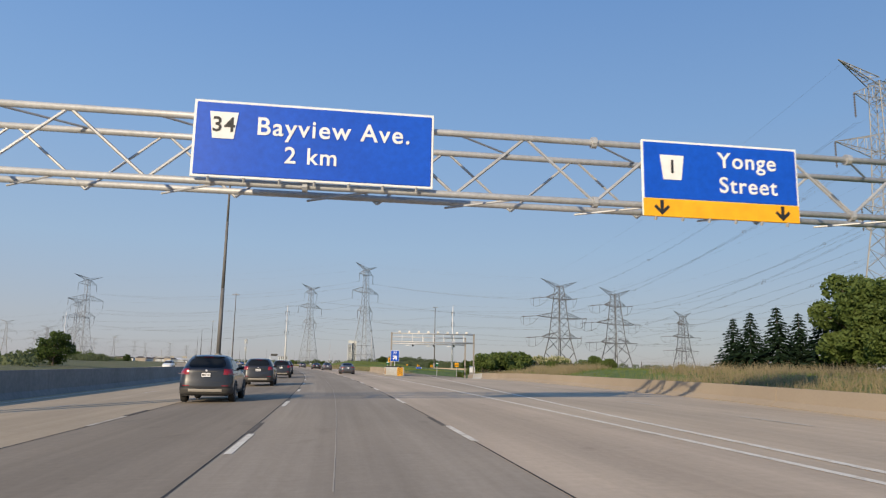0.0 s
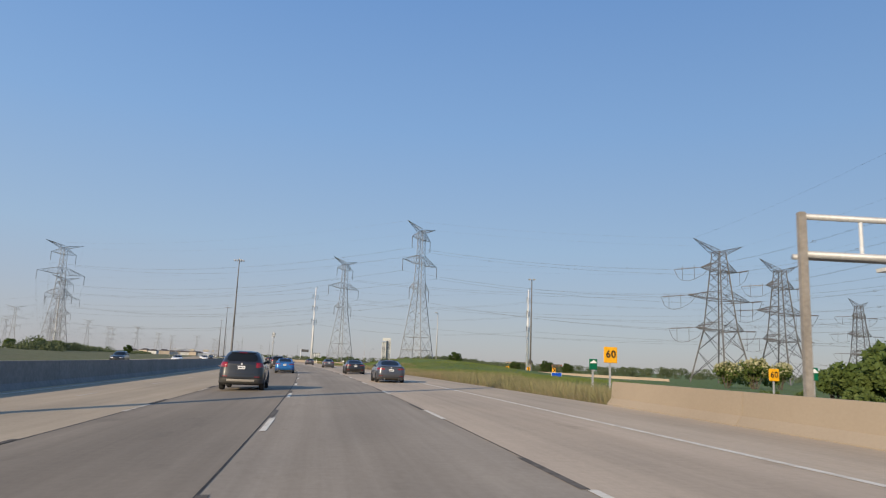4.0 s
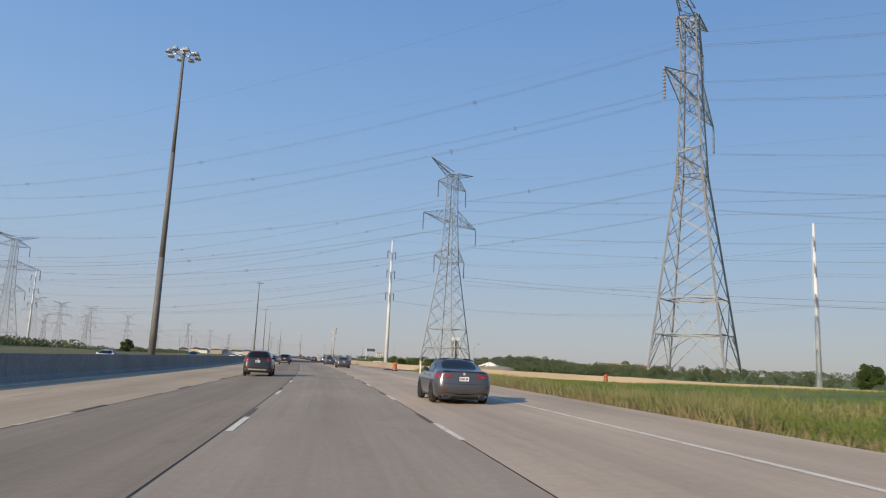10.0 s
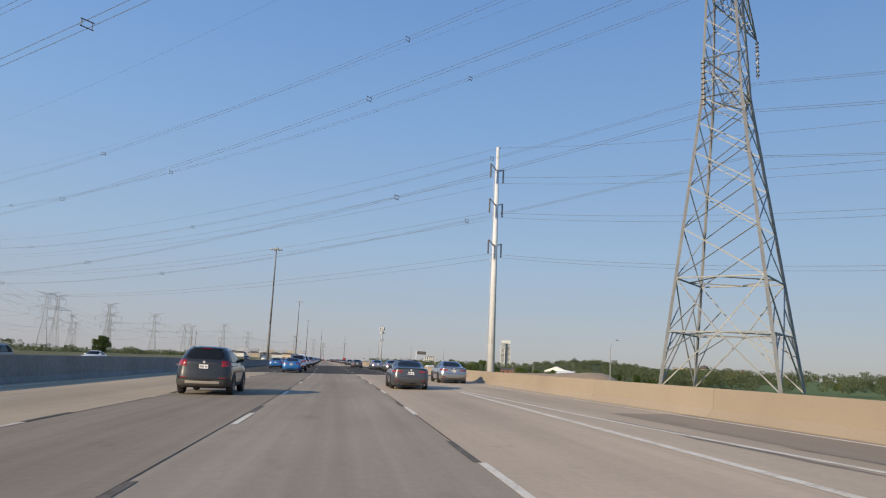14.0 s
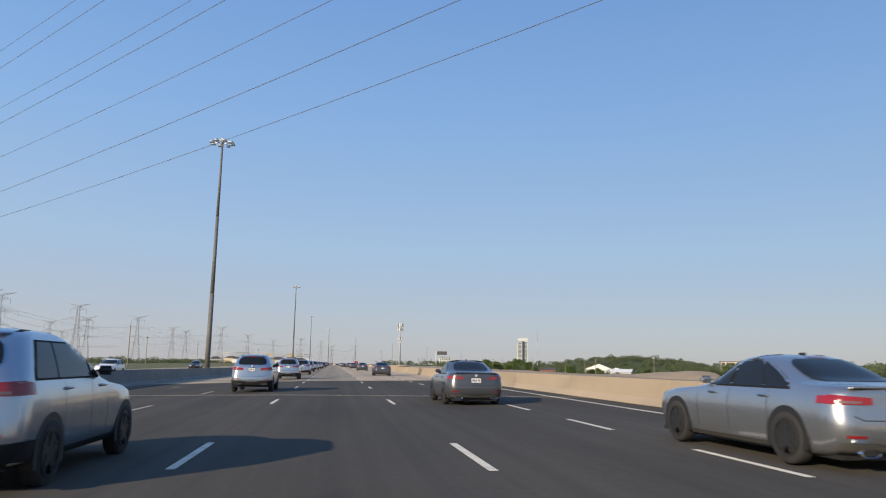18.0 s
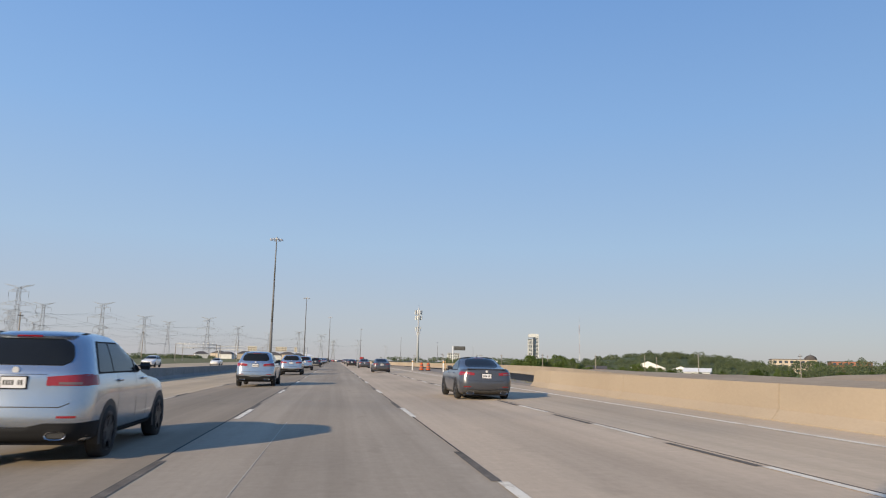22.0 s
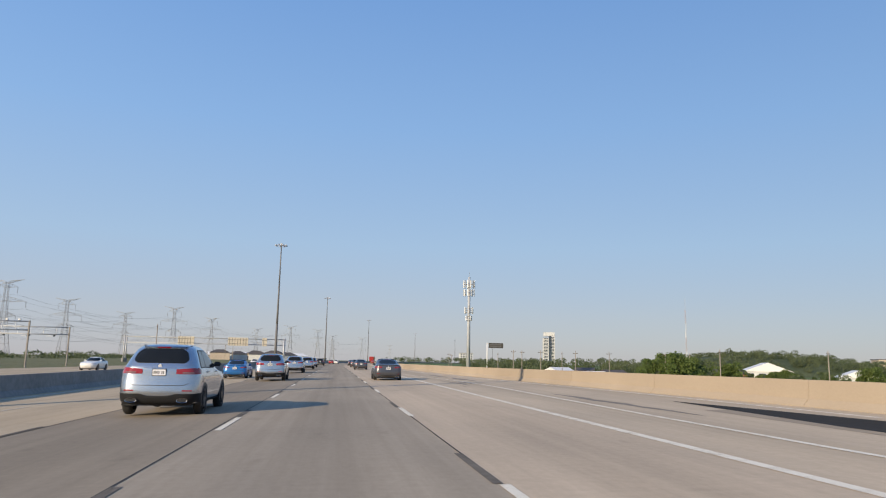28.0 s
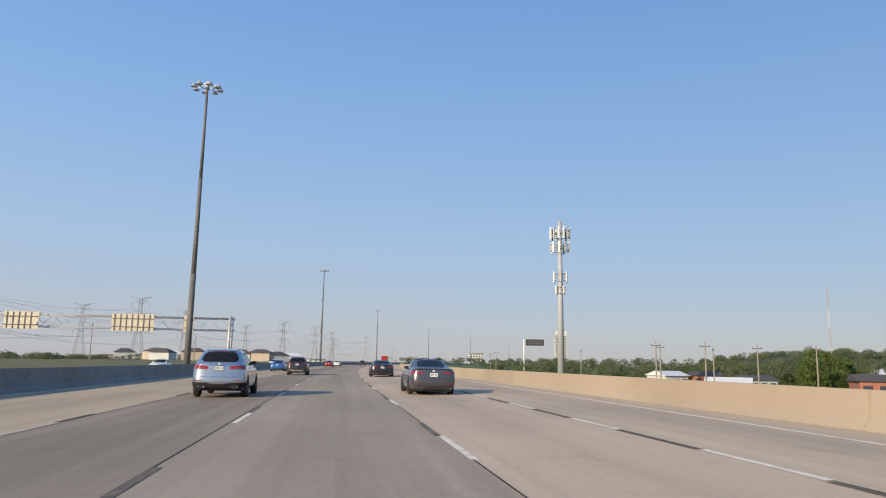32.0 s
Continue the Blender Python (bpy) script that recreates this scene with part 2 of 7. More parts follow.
M["rusty"] = surface("rust_stained_steel", (0.20, 0.182, 0.162), (0.33, 0.30, 0.265), 0.9, 9, 0.75, 0.1, bump=0.2)
M["lattice_dark"] = surface("dark_lattice_steel", (0.085, 0.085, 0.088), (0.15, 0.15, 0.152), 0.4, 4, 0.7, 0.2, bump=0.05)
M["weathering"] = surface("brown_weathering_steel", (0.11, 0.108, 0.106), (0.19, 0.182, 0.175), 0.6, 6, 0.7, 0.2, bump=0.1)
M["white_pole"] = surface("pale_pole_paint", (0.56, 0.57, 0.58), (0.70, 0.71, 0.72), 0.3, 5, 0.6, bump=0.05)
M["wire"] = plain("conductor_aluminium", (0.27, 0.27, 0.28), 0.7, 0.1)
M["insul"] = plain("insulator_glaze", (0.14, 0.13, 0.13), 0.3)
M["sign_blue"] = surface("blue_sign_sheeting", (0.0, 0.065, 0.48), (0.004, 0.085, 0.56), 0.6, 6, 0.4, bump=0)
M["sign_white"] = plain("white_sign_sheeting", (0.82, 0.82, 0.80), 0.4)
M["tan_post"] = plain("tan_plastic", (0.50, 0.33, 0.17), 0.6)
M["sign_yellow"] = plain("yellow_sign_sheeting", (0.88, 0.42, 0.01), 0.4)
M["black"] = plain("black_plastic", (0.018, 0.018, 0.019), 0.5)
M["orange"] = plain("orange_plastic", (0.62, 0.10, 0.02), 0.6)
M["band"] = plain("worn_reflective_band", (0.20, 0.15, 0.12), 0.6)
M["glow_white"] = plain("white_plastic", (0.74, 0.73, 0.70), 0.5)
M["sign_back"] = surface("sign_panel_back", (0.46, 0.42, 0.34), (0.58, 0.53, 0.43), 1.0, 8, 0.6, 0.3, bump=0)
M["green"] = plain("green_sign_sheeting", (0.0, 0.13, 0.06), 0.4)
M["bld_white"] = surface("white_precast", (0.50, 0.51, 0.50), (0.62, 0.62, 0.61), 0.05, 1, 0.8, bump=0.05)
M["bld_tan"] = surface("tan_brick", (0.42, 0.35, 0.27), (0.52, 0.44, 0.35), 0.05, 1, 0.85, bump=0.05)
M["bld_red"] = surface("red_brick", (0.30, 0.12, 0.08), (0.38, 0.16, 0.10), 0.05, 1, 0.85, bump=0.05)
M["pale_red"] = surface("pale_red_paint", (0.42, 0.30, 0.28), (0.52, 0.40, 0.37), 0.3, 5, 0.7, bump=0)
M["bld_grey"] = surface("pale_grey_steel", (0.33, 0.345, 0.365), (0.43, 0.445, 0.465), 0.4, 6, 0.6, bump=0.03)
M["bld_glass"] = plain("dark_glazing", (0.05, 0.065, 0.085), 0.12)
M["roof_white"] = plain("white_metal_roof", (0.75, 0.74, 0.72), 0.5, 0.1)
M["roof_dark"] = plain("dark_roof_shingle", (0.09, 0.08, 0.075), 0.8)


for k in ("leaf", "leaf2", "woods", "needle", "blade", "straw", "blossom"):
    nt = M[k].node_tree
    b = nt.nodes["Principled BSDF"]
    b.inputs["Specular IOR Level"].default_value = 0.2
    tl = nt.nodes.new("ShaderNodeBsdfTranslucent")
    mx = nt.nodes.new("ShaderNodeMixShader")
    mx.inputs[0].default_value = 0.4
    nt.links.new(b.inputs["Base Color"].links[0].from_socket, tl.inputs["Color"])
    nt.links.new(b.outputs[0], mx.inputs[1])
    nt.links.new(tl.outputs[0], mx.inputs[2])
    nt.links.new(mx.outputs[0], nt.nodes["Material Output"].inputs["Surface"])
for k in ("paint", "paint_worn", "scrape", "tar", "seam", "wall", "median"):
    b = M[k].node_tree.nodes["Principled BSDF"]
    b.inputs["Specular IOR Level"].default_value = 0.12
    b.inputs["Roughness"].default_value = 0.95


def car_paint(name, c, metal=0.35, rough=0.32):
    m, nt, b = nodes_of(name, rough, metal)
    fl = noise_node(nt, 900, 2, world_pos(nt))
    big = noise_node(nt, 1.3, 3, world_pos(nt))
    col = ramp_node(nt, fl, tuple(x * 0.9 for x in c), tuple(min(1, x * 1.12) for x in c))
    col = mix_node(nt, col, ramp_node(nt, big, (0.9, 0.89, 0.87), (1, 1, 1)), 0.7, "MULTIPLY")
    nt.links.new(col, b.inputs["Base Color"])
    b.inputs["Coat Weight"].default_value = 0.8
    b.inputs["Coat Roughness"].default_value = 0.06
    return m


M["silver"] = car_paint("silver_car_paint", (0.455, 0.49, 0.54), 0.88, 0.24)
M["char"] = car_paint("charcoal_car_paint", (0.028, 0.029, 0.033))
M["grey"] = car_paint("slate_grey_car_paint", (0.075, 0.08, 0.095))
M["jet"] = car_paint("black_car_paint", (0.015, 0.015, 0.016), 0.2)
M["blue"] = car_paint("bright_blue_car_paint", (0.02, 0.15, 0.42))
M["red"] = car_paint("red_car_paint", (0.38, 0.025, 0.02))
M["white"] = car_paint("white_car_paint", (0.74, 0.74, 0.73), 0.0)
M["grey_silver"] = car_paint("warm_silver_car_paint", (0.36, 0.385, 0.42), 0.8, 0.26)
M["glass"] = plain("tinted_car_glass", (0.012, 0.014, 0.016), 0.05)
M["glass"].node_tree.nodes["Principled BSDF"].inputs["Specular IOR Level"].default_value = 0.28
M["clad"] = plain("black_body_cladding", (0.016, 0.016, 0.017), 0.75)
M["clad"].node_tree.nodes["Principled BSDF"].inputs["Specular IOR Level"].default_value = 0.2
M["rubber"] = surface("tyre_rubber", (0.018, 0.018, 0.018), (0.035, 0.034, 0.033), 3, 30, 0.85, bump=0.3)
M["rim"] = plain("alloy_rim", (0.30, 0.30, 0.31), 0.35, 0.8)
M["rim_dark"] = plain("dark_alloy_rim", (0.045, 0.045, 0.048), 0.4, 0.5)
M["lamp_smoke"] = plain("smoked_lens", (0.16, 0.10, 0.10), 0.15, 0.0, 0.6)
M["lamp_red"] = plain("red_tail_lamp", (0.26, 0.008, 0.012), 0.12, 0.0, 0.8)
M["lamp_clear"] = plain("clear_lamp", (0.65, 0.65, 0.66), 0.12, 0.2, 0.6)
M["trim"] = plain("grey_body_trim", (0.055, 0.053, 0.05), 0.6)
M["skid"] = plain("bare_skid_plate", (0.40, 0.37, 0.33), 0.45, 0.3)
M["plate"] = plain("licence_plate", (0.70, 0.70, 0.72), 0.45)
M["chrome"] = plain("chrome", (0.65, 0.65, 0.66), 0.15, 1.0)


# ---- mesh helpers ----
def mesh_of(name, verts, faces, material, smooth=False, uvs=None):
    me = bpy.data.meshes.new(name)
    me.from_pydata([tuple(v) for v in verts], [], faces)
    me.update()
    mats = material if isinstance(material, (list, tuple)) else [material]
    for mt in mats:
        me.materials.append(mt)
    if smooth:
        me.polygons.foreach_set("use_smooth", [True] * len(me.polygons))
    if uvs is not None:
        lay = me.uv_layers.new(name="UVMap")
        for lp in me.loops:
            lay.data[lp.index].uv = uvs[lp.vertex_index]
    return me


def part(name, me, parent, label=""):
    ob = new(name, me)
    ob.parent = parent
    if label:
        ob["label"] = label
    return ob


def thing(name, label, category, group="", m=None, me=None, kind=""):
    ob = new(name, me)
    tagged(ob, label, category, group, kind)
    if m is not None:
        ob.matrix_world = m
    return ob


class Geo:
    """Collects boxes, bars and quads into one list of vertices and faces."""

    def __init__(self):
        self.v, self.f = [], []

    def add(self, vs, fs):
        n = len(self.v)
        self.v += [tuple(p) for p in vs]
        self.f += [tuple(i + n for i in q) for q in fs]
        return self

    def box(self, x0, x1, y0, y1, z0, z1):
        vs = [(x, y, z) for z in (z0, z1) for y in (y0, y1) for x in (x0, x1)]
        return self.add(vs, [(0, 2, 3, 1), (4, 5, 7, 6), (0, 1, 5, 4), (2, 6, 7, 3), (0, 4, 6, 2), (1, 3, 7, 5)])

    def bar(self, a, b, r, n=4, r2=None, caps=True):
        a, b = Vector(a), Vector(b)
        d = b - a
        if d.length < 1e-6:
            return self
        q = d.to_track_quat("Z", "Y").to_matrix()
        r2 = r if r2 is None else r2
        vs = []
        for base, rad in ((a, r), (b, r2)):
            for k in range(n):
                w = 2 * math.pi * (k + 0.5) / n
                vs.append(base + q @ Vector((rad * math.cos(w), rad * math.sin(w), 0)))
        fs = [(k, (k + 1) % n, n + (k + 1) % n, n + k) for k in range(n)]
        if caps:
            fs += [tuple(range(n - 1, -1, -1)), tuple(range(n, 2 * n))]
        return self.add(vs, fs)

    def mesh(self, name, material, smooth=False):
        return mesh_of(name, self.v, self.f, material, smooth)


def soften(me, width=0.02, seg=2):
    bm = bmesh.new()
    bm.from_mesh(me)
    bmesh.ops.remove_doubles(bm, verts=bm.verts, dist=1e-5)
    bmesh.ops.bevel(bm, geom=[e for e in bm.edges if e.calc_face_angle(0) > 0.5], offset=width, segments=seg, affect="EDGES", clamp_overlap=True)
    bm.to_mesh(me)
    bm.free()
    return me


# ---- the line of the road ----
def road_x(y):
    w = max(390 - y / 1.1, 0.0)
    v = max(0.0, min(y, 1750.0) - 840.0)
    bend = 2.8e-4 * v * v + (2 * 2.8e-4 * v * (y - 1750) if y > 1750 else 0)
    return 1.1 * (35.312 - 0.050714 * y / 1.1 - 1.6472e-4 * w ** 2 - 1.6369e-7 * w ** 3 - 9.0387e-11 * w ** 4) + bend


def road_slope(y):
    return road_x(y + 0.5) - road_x(y - 0.5)


def deck(u):
    return 0.018 * (max(-12.5, min(20, u)) - 1.9)


def ramp_drop(y, u):
    """How far the exit ramp lies below the carriageway's plane."""
    if not 40 < y < 160 or u < 11.6:
        return 0.0
    e = lerp_at(RAMP_R, y)
    t = min(1.0, (u - 11.6) / max(1.0, e - 11.6))
    return (lerp_at(RAMP_Z, y) - deck(e)) * t * t * (3 - 2 * t)


FALL = [(-60, 0.010), (60, 0.009), (80, 0.014), (105, 0.018), (180, 0.010), (255, 0.005), (330, 0.0), (400, 0.001), (500, 0.016), (560, 0.021), (650, 0.0255), (737, 0.0195), (800, 0.0085), (830, 0.002), (900, 0.0)]


def left_fall(y, u):
    """How far the left lanes fall below the carriageway's plane where its crossfall steepens."""
    if u >= 0.0:
        return 0.0
    return lerp_at(FALL, y) * lerp_at([(-16, 0.0), (-12.5, 13.4), (0.0, 0.0)], u)


def at(y, u, z=None):
    """The place at y along the road and u metres right of the own lane's left line; z above the datum, or on the road."""
    s = road_slope(y)
    n = math.sqrt(1 + s * s)
    return Vector((road_x(y) + u / n, y - u * s / n, deck(u) + ramp_drop(y, u) - left_fall(y, u) if z is None else z))


def heading(y):
    return math.degrees(-math.atan(road_slope(y)))


def on_road(y, u, dz=0.0, turn=0.0, size=1.0):
    p = at(y, u)
    return pose(p.x, p.y, p.z + dz, 0, 0, heading(y) + turn) @ Matrix.Scale(size, 4)


def lerp_at(pts, y):
    if y <= pts[0][0]:
        return pts[0][1]
    for (a, b), (c, d) in zip(pts, pts[1:]):
        if y <= c:
            return b + (d - b) * (y - a) / (c - a)
    return pts[-1][1]


def steps(y0, y1, d):
    n = max(1, round((y1 - y0) / d))
    return [y0 + (y1 - y0) * i / n for i in range(n + 1)]


def ribbon(name, material, u0, u1, y0, y1, dz=0.0, d=6.0, cols=1):
    """A strip of road between two lines (numbers or tables of y, u)."""
    g0 = u0 if callable(u0) else (lambda y: u0)
    g1 = u1 if callable(u1) else (lambda y: u1)
    vs, uv, fs = [], [], []
    ys = steps(y0, y1, d)
    for y in ys:
        for k in range(cols + 1):
            u = g0(y) + (g1(y) - g0(y)) * k / cols
            p = at(y, u)
            vs.append((p.x, p.y, p.z + dz))
            uv.append((u, y))
    w = cols + 1
    for i in range(len(ys) - 1):
        for k in range(cols):
            fs.append((i * w + k, i * w + k + 1, (i + 1) * w + k + 1, (i + 1) * w + k))
    return mesh_of(name, vs, fs, material, False, uv)


# the foot of the wall on the right, along y
WALL_R = [(325, 14.6), (338, 13.4), (352, 12.7), (380, 12.2), (440, 12.0), (480, 11.9), (545, 11.9), (562, 12.4), (574, 14.2), (588, 17.2), (600, 19.2), (620, 21.0), (637, 21.2), (650, 19.9), (665, 18.4), (700, 17.0), (722, 16.0), (748, 14.4), (765, 13.4), (790, 13.0), (825, 12.3), (850, 12.1), (2600, 12.1)]
WALL_N = [(325, 14.6), (338, 13.4), (352, 12.7), (380, 12.2), (440, 12.0), (480, 11.9), (545, 11.9), (562, 12.0), (580, 12.3)]
RAMP_R = [(-120, 11.5), (0, 13.9), (15, 14.7), (25, 16.0), (40, 16.7), (55, 17.2), (80, 19.2), (100, 23.5), (125, 30.0), (150, 40.0)]
RAMP_Z = [(40, 0.27), (55, 0.25), (65, 0.12), (73, 0.05), (80, -0.09), (90, -0.29), (122, -0.81), (160, -1.2)]
EDGE2 = [(-120, 8.2), (0, 8.2), (17, 8.8), (33, 9.8), (58, 11.6), (70, 12.6), (100, 17.0), (125, 23.5), (150, 33.0)]
GRASS_R = [(118, 11.2), (180, 10.9), (255, 11.0), (300, 11.8), (325, 12.6)]


def shoulder_edge(y):
    if y < 78:
        return lerp_at(RAMP_R, y)
    if y < 118:
        return 11.3
    if y < 325:
        return lerp_at(GRASS_R, y)
    return lerp_at(WALL_R, y)


# ---- road ----
road = thing("road", "pale concrete motorway carriageway with sealed lane joints", "road", kind="structure")
A0, A1 = 411.0, 495.0
for y0, y1, mats in ((-160, A0, None), (A0, A1, "asphalt"), (A1, 900, None), (900, 2600, None)):
    dd = 6 if y1 <= 900 else 25
    for nm, mt, a, b in (("left_shoulder_slab", "conc_beige", -11.6, -3.75), ("left_lane_slab", "conc_grey", -3.75, 0.0), ("own_lane_slab", "conc_own", 0.0, 4.1), ("right_lane_slab", "conc_mid", 4.1, 7.95), ("right_shoulder_slab", "conc_edge", 7.95, shoulder_edge)):
        part(nm, ribbon(nm, M[mats or mt], a, b, y0, y1, 0, dd if not callable(b) else min(dd, 3), 4 if callable(b) else 1), road)
# worn asphalt beside the wall
STRIP = [(568, 12.9), (584, 13.9), (594.5, 14.5), (601.5, 15.3), (612, 16.1), (622, 16.4), (640, 16.6), (651, 16.4), (690, 15.6), (704, 12.8), (716, 12.4), (726, 13.3)]
part("asphalt_patch", ribbon("asphalt_patch", M["asphalt_old"], lambda y: lerp_at([(576, 12.4), (584, 11.8), (700, 11.7), (722, 12.2)], y), lambda y: lerp_at(STRIP, y), 576, 722, 0.004, 3), road)
DIRT = [(578, 13.0), (583, 12.8), (592, 12.75), (600, 12.6), (609, 12.5), (618, 13.0), (627, 13.4), (634, 13.6), (646, 15.8)]
part("gravel_strip", ribbon("gravel_strip", M["grit"], lambda y: lerp_at(DIRT, y) + 0.18 * noise.noise((y * 0.6, 2, 0)), lambda y: lerp_at(STRIP, y) + 0.05, 578, 646, 0.0055, 1.0, 2), road)
part("asphalt_patch", ribbon("asphalt_patch", M["asphalt_new"], lambda y: lerp_at(STRIP, y), lambda y: lerp_at([(690, -0.1), (704, -0.9), (716, -1.6), (726, -2.4)], y) + lerp_at(WALL_R, y), 568, 726, 0.006, 3), road)
part("asphalt_patch", ribbon("asphalt_patch", M["asphalt_old"], lambda y: lerp_at([(326, 12.0), (345, 10.4), (362, 10.0)], y), lambda y: lerp_at(WALL_R, y) - 0.1, 326, 362, 0.004, 3), road)
part("asphalt_patch", ribbon("asphalt_patch", M["asphalt_new"], lambda y: lerp_at([(328.3, 11.2), (329.3, 10.3), (331, 10.1), (335, 10.5), (338.5, 11.1), (342, 12.0)], y) + 0.1 * noise.noise((y, 0, 0)), lambda y: lerp_at([(328.3, 14.0), (332, 13.8), (336, 13.2), (339, 12.5), (342, 12.05)], y), 328.3, 342, 0.0052, 0.6), road)
part("ramp_lane", ribbon("ramp_lane", M["asphalt_old"], lambda y: lerp_at([(74, 11.4), (118, 11.6), (150, 22.0)], y), lambda y: lerp_at(RAMP_R, y), 74, 150, 0.003, 3, 6), road)
part("asphalt_patch", ribbon("asphalt_patch", M["asphalt"], lambda y: lerp_at([(76, 15.2), (79, 14.2), (84, 14.3), (92, 15.8), (104, 19.0)], y) + 0.12 * noise.noise((y * 0.7, 0, 0)), lambda y: lerp_at([(76, 15.5), (78, 16.6), (82, 17.8), (92, 20.5), (104, 23.2)], y), 76, 104, 0.005, 1.5, 6), road)
# sealed joints between the slabs
for u in (-3.72, 0.0, 4.12):
    for a, b in ((-60, A0), (A1, 960)):
        part("joint_seal", ribbon("joint_seal", M["seam"], u - 0.016, u + 0.016, a, b, 0.004, 6), road)
part("joint_seal", ribbon("joint_seal", M["seam"], 7.77, 7.80, A1, 900, 0.004, 6), road)
# solid lines
for nm, u, w, a, b in (("edge_line", 7.8, 0.2, 330, 375), ("edge_line", 10.75, 0.15, 400, 700), ("edge_line", 7.75, 0.2, 690, 786), ("edge_line", 10.95, 0.15, 806, 2000), ("left_edge_line", -10.4, 0.12, -60, 2000)):
    part(nm, ribbon(nm, M["paint"], u - w / 2, u + w / 2, a, b, 0.006, 6), road)
EDGE1 = [(-60, 7.86), (100, 7.88), (180, 8.05), (330, 8.1)]
part("edge_line", ribbon("edge_line", M["paint"], lambda y: lerp_at(EDGE1, y) - 0.075, lambda y: lerp_at(EDGE1, y) + 0.075, -60, 330, 0.006, 6), road)
part("ramp_line", ribbon("ramp_line", M["paint"], lambda y: lerp_at(EDGE2, y) - 0.08, lambda y: lerp_at(EDGE2, y) + 0.08, -60, 120, 0.007, 3), road)
RAMP_IN = [(325, 12.6), (333, 12.0), (338, 11.1), (351, 9.6), (359, 8.9), (378, 7.95)]
part("ramp_line", ribbon("ramp_line", M["paint"], lambda y: lerp_at(RAMP_IN, y) - 0.08, lambda y: lerp_at(RAMP_IN, y) + 0.08, 325, 378, 0.007, 3), road)
RAMP_ED = [(335, 13.2), (355, 12.2), (370, 11.6), (400, 10.75)]
part("ramp_line", ribbon("ramp_line", M["paint"], lambda y: lerp_at(RAMP_ED, y) - 0.07, lambda y: lerp_at(RAMP_ED, y) + 0.07, 335, 400, 0.008, 3), road)
RAMP_3 = [(690, 10.7), (713, 9.88), (720, 9.95), (740, 10.4), (747, 10.3), (754, 9.9), (768, 8.9), (777, 8.55), (786, 8.1), (792, 7.85)]
part("ramp_line", ribbon("ramp_line", M["paint"], lambda y: lerp_at(RAMP_3, y) - 0.08, lambda y: lerp_at(RAMP_3, y) + 0.08, 690, 792, 0.008, 3), road)
RAMP_4 = [(719, 15.0), (736, 14.4), (747, 13.4), (769, 12.2), (775, 12.0), (783, 11.6), (800, 11.15), (806, 10.95)]
part("ramp_line", ribbon("ramp_line", M["paint"], lambda y: lerp_at(RAMP_4, y) - 0.09, lambda y: lerp_at(RAMP_4, y) + 0.09, 719, 806, 0.008, 3), road)


def dash_line(u, anchors, tar, paint="paint", long=3.1, every=12.05, width=0.125, patch=2.55):
    """Broken line through the given starts of dashes, evenly spaced between them; black contrast paint follows each dash."""
    ys = []
    for a, b in zip(anchors, anchors[1:]):
        n = max(1, round((b - a) / every))
        ys += [a + (b - a) * i / n for i in range(n)]
    far = Geo()
    for y in ys:
        bits = [("lane_dash", y, y + long, M[paint], width, 0.007, u)]
        if tar and not A0 < y < A1:
            bits.append(("contrast_patch", y + long + 0.05, y + long + 0.05 + patch, M["tar"], 0.12, 0.006, u - 0.06))
        for nm, a, b, mt, w, dz, uu in bits:
            r = ribbon(nm, mt, uu - w / 2, uu + w / 2, a, b, dz, 3)
            if -25 < a < 900:
                part(nm, r, road)
            else:
                if nm == "lane_dash":
                    far.add([v.co for v in r.vertices], [tuple(p.vertices) for p in r.polygons])
                bpy.data.meshes.remove(r)
    if far.v:
        part("far_dashes", far.mesh("far_dashes", M[paint]), road)["kind"] = "stuff"


dash_line(0.12, (-61, 59.6, 180.0, 282.1, 431.5, 449.6, 479.1, 499.0, 511.3, 635.5, 765.1, 2200), True)
dash_line(4.14, (-60, 60.9, 186.0, 278.6, 430.1, 448.8, 477.8, 499.4, 512.9, 633.1, 771.1, 2200), True)
dash_line(-3.75, (-55, 630.0, 2200), True, "paint_worn")
dash_line(7.68, (405.6, 634.2, 692), True, "paint", 2.7, 6.02)
dash_line(7.75, (786.8, 816.9, 2200), True, "paint", 2.8, 6.02, 0.14, 3.1)
dash_line(-7.3, (-60, 629.0, 1500), False, "paint_worn", 2.6)
# long pale scrapes along the own lane
for a, b, u0, u1 in ((8, 64, 1.7, 1.75), (262, 310, 1.3, 1.5), (494, 560, 0.9, 1.3)):
    lane_u = lambda y: lerp_at([(a, u0), ((a + b) / 2, (u0 + u1) / 2 + 0.12), (b, u1)], y)
    part("scrape_mark", ribbon("scrape_mark", M["scrape"], lambda y: lane_u(y) - 0.008, lambda y: lane_u(y) + 0.008, a, b, 0.003, 4), road)
# broken line of the exit lane
for y, u in ((-8.6, 12.0), (-1.0, 12.0), (6.8, 12.0), (14.4, 12.0), (21.9, 12.15), (29.5, 12.7), (37.0, 13.4)):
    part("ramp_dash", ribbon("ramp_dash", M["paint_worn"], u - 0.07, u + 0.07, y, y + 2.8, 0.007, 3), road)
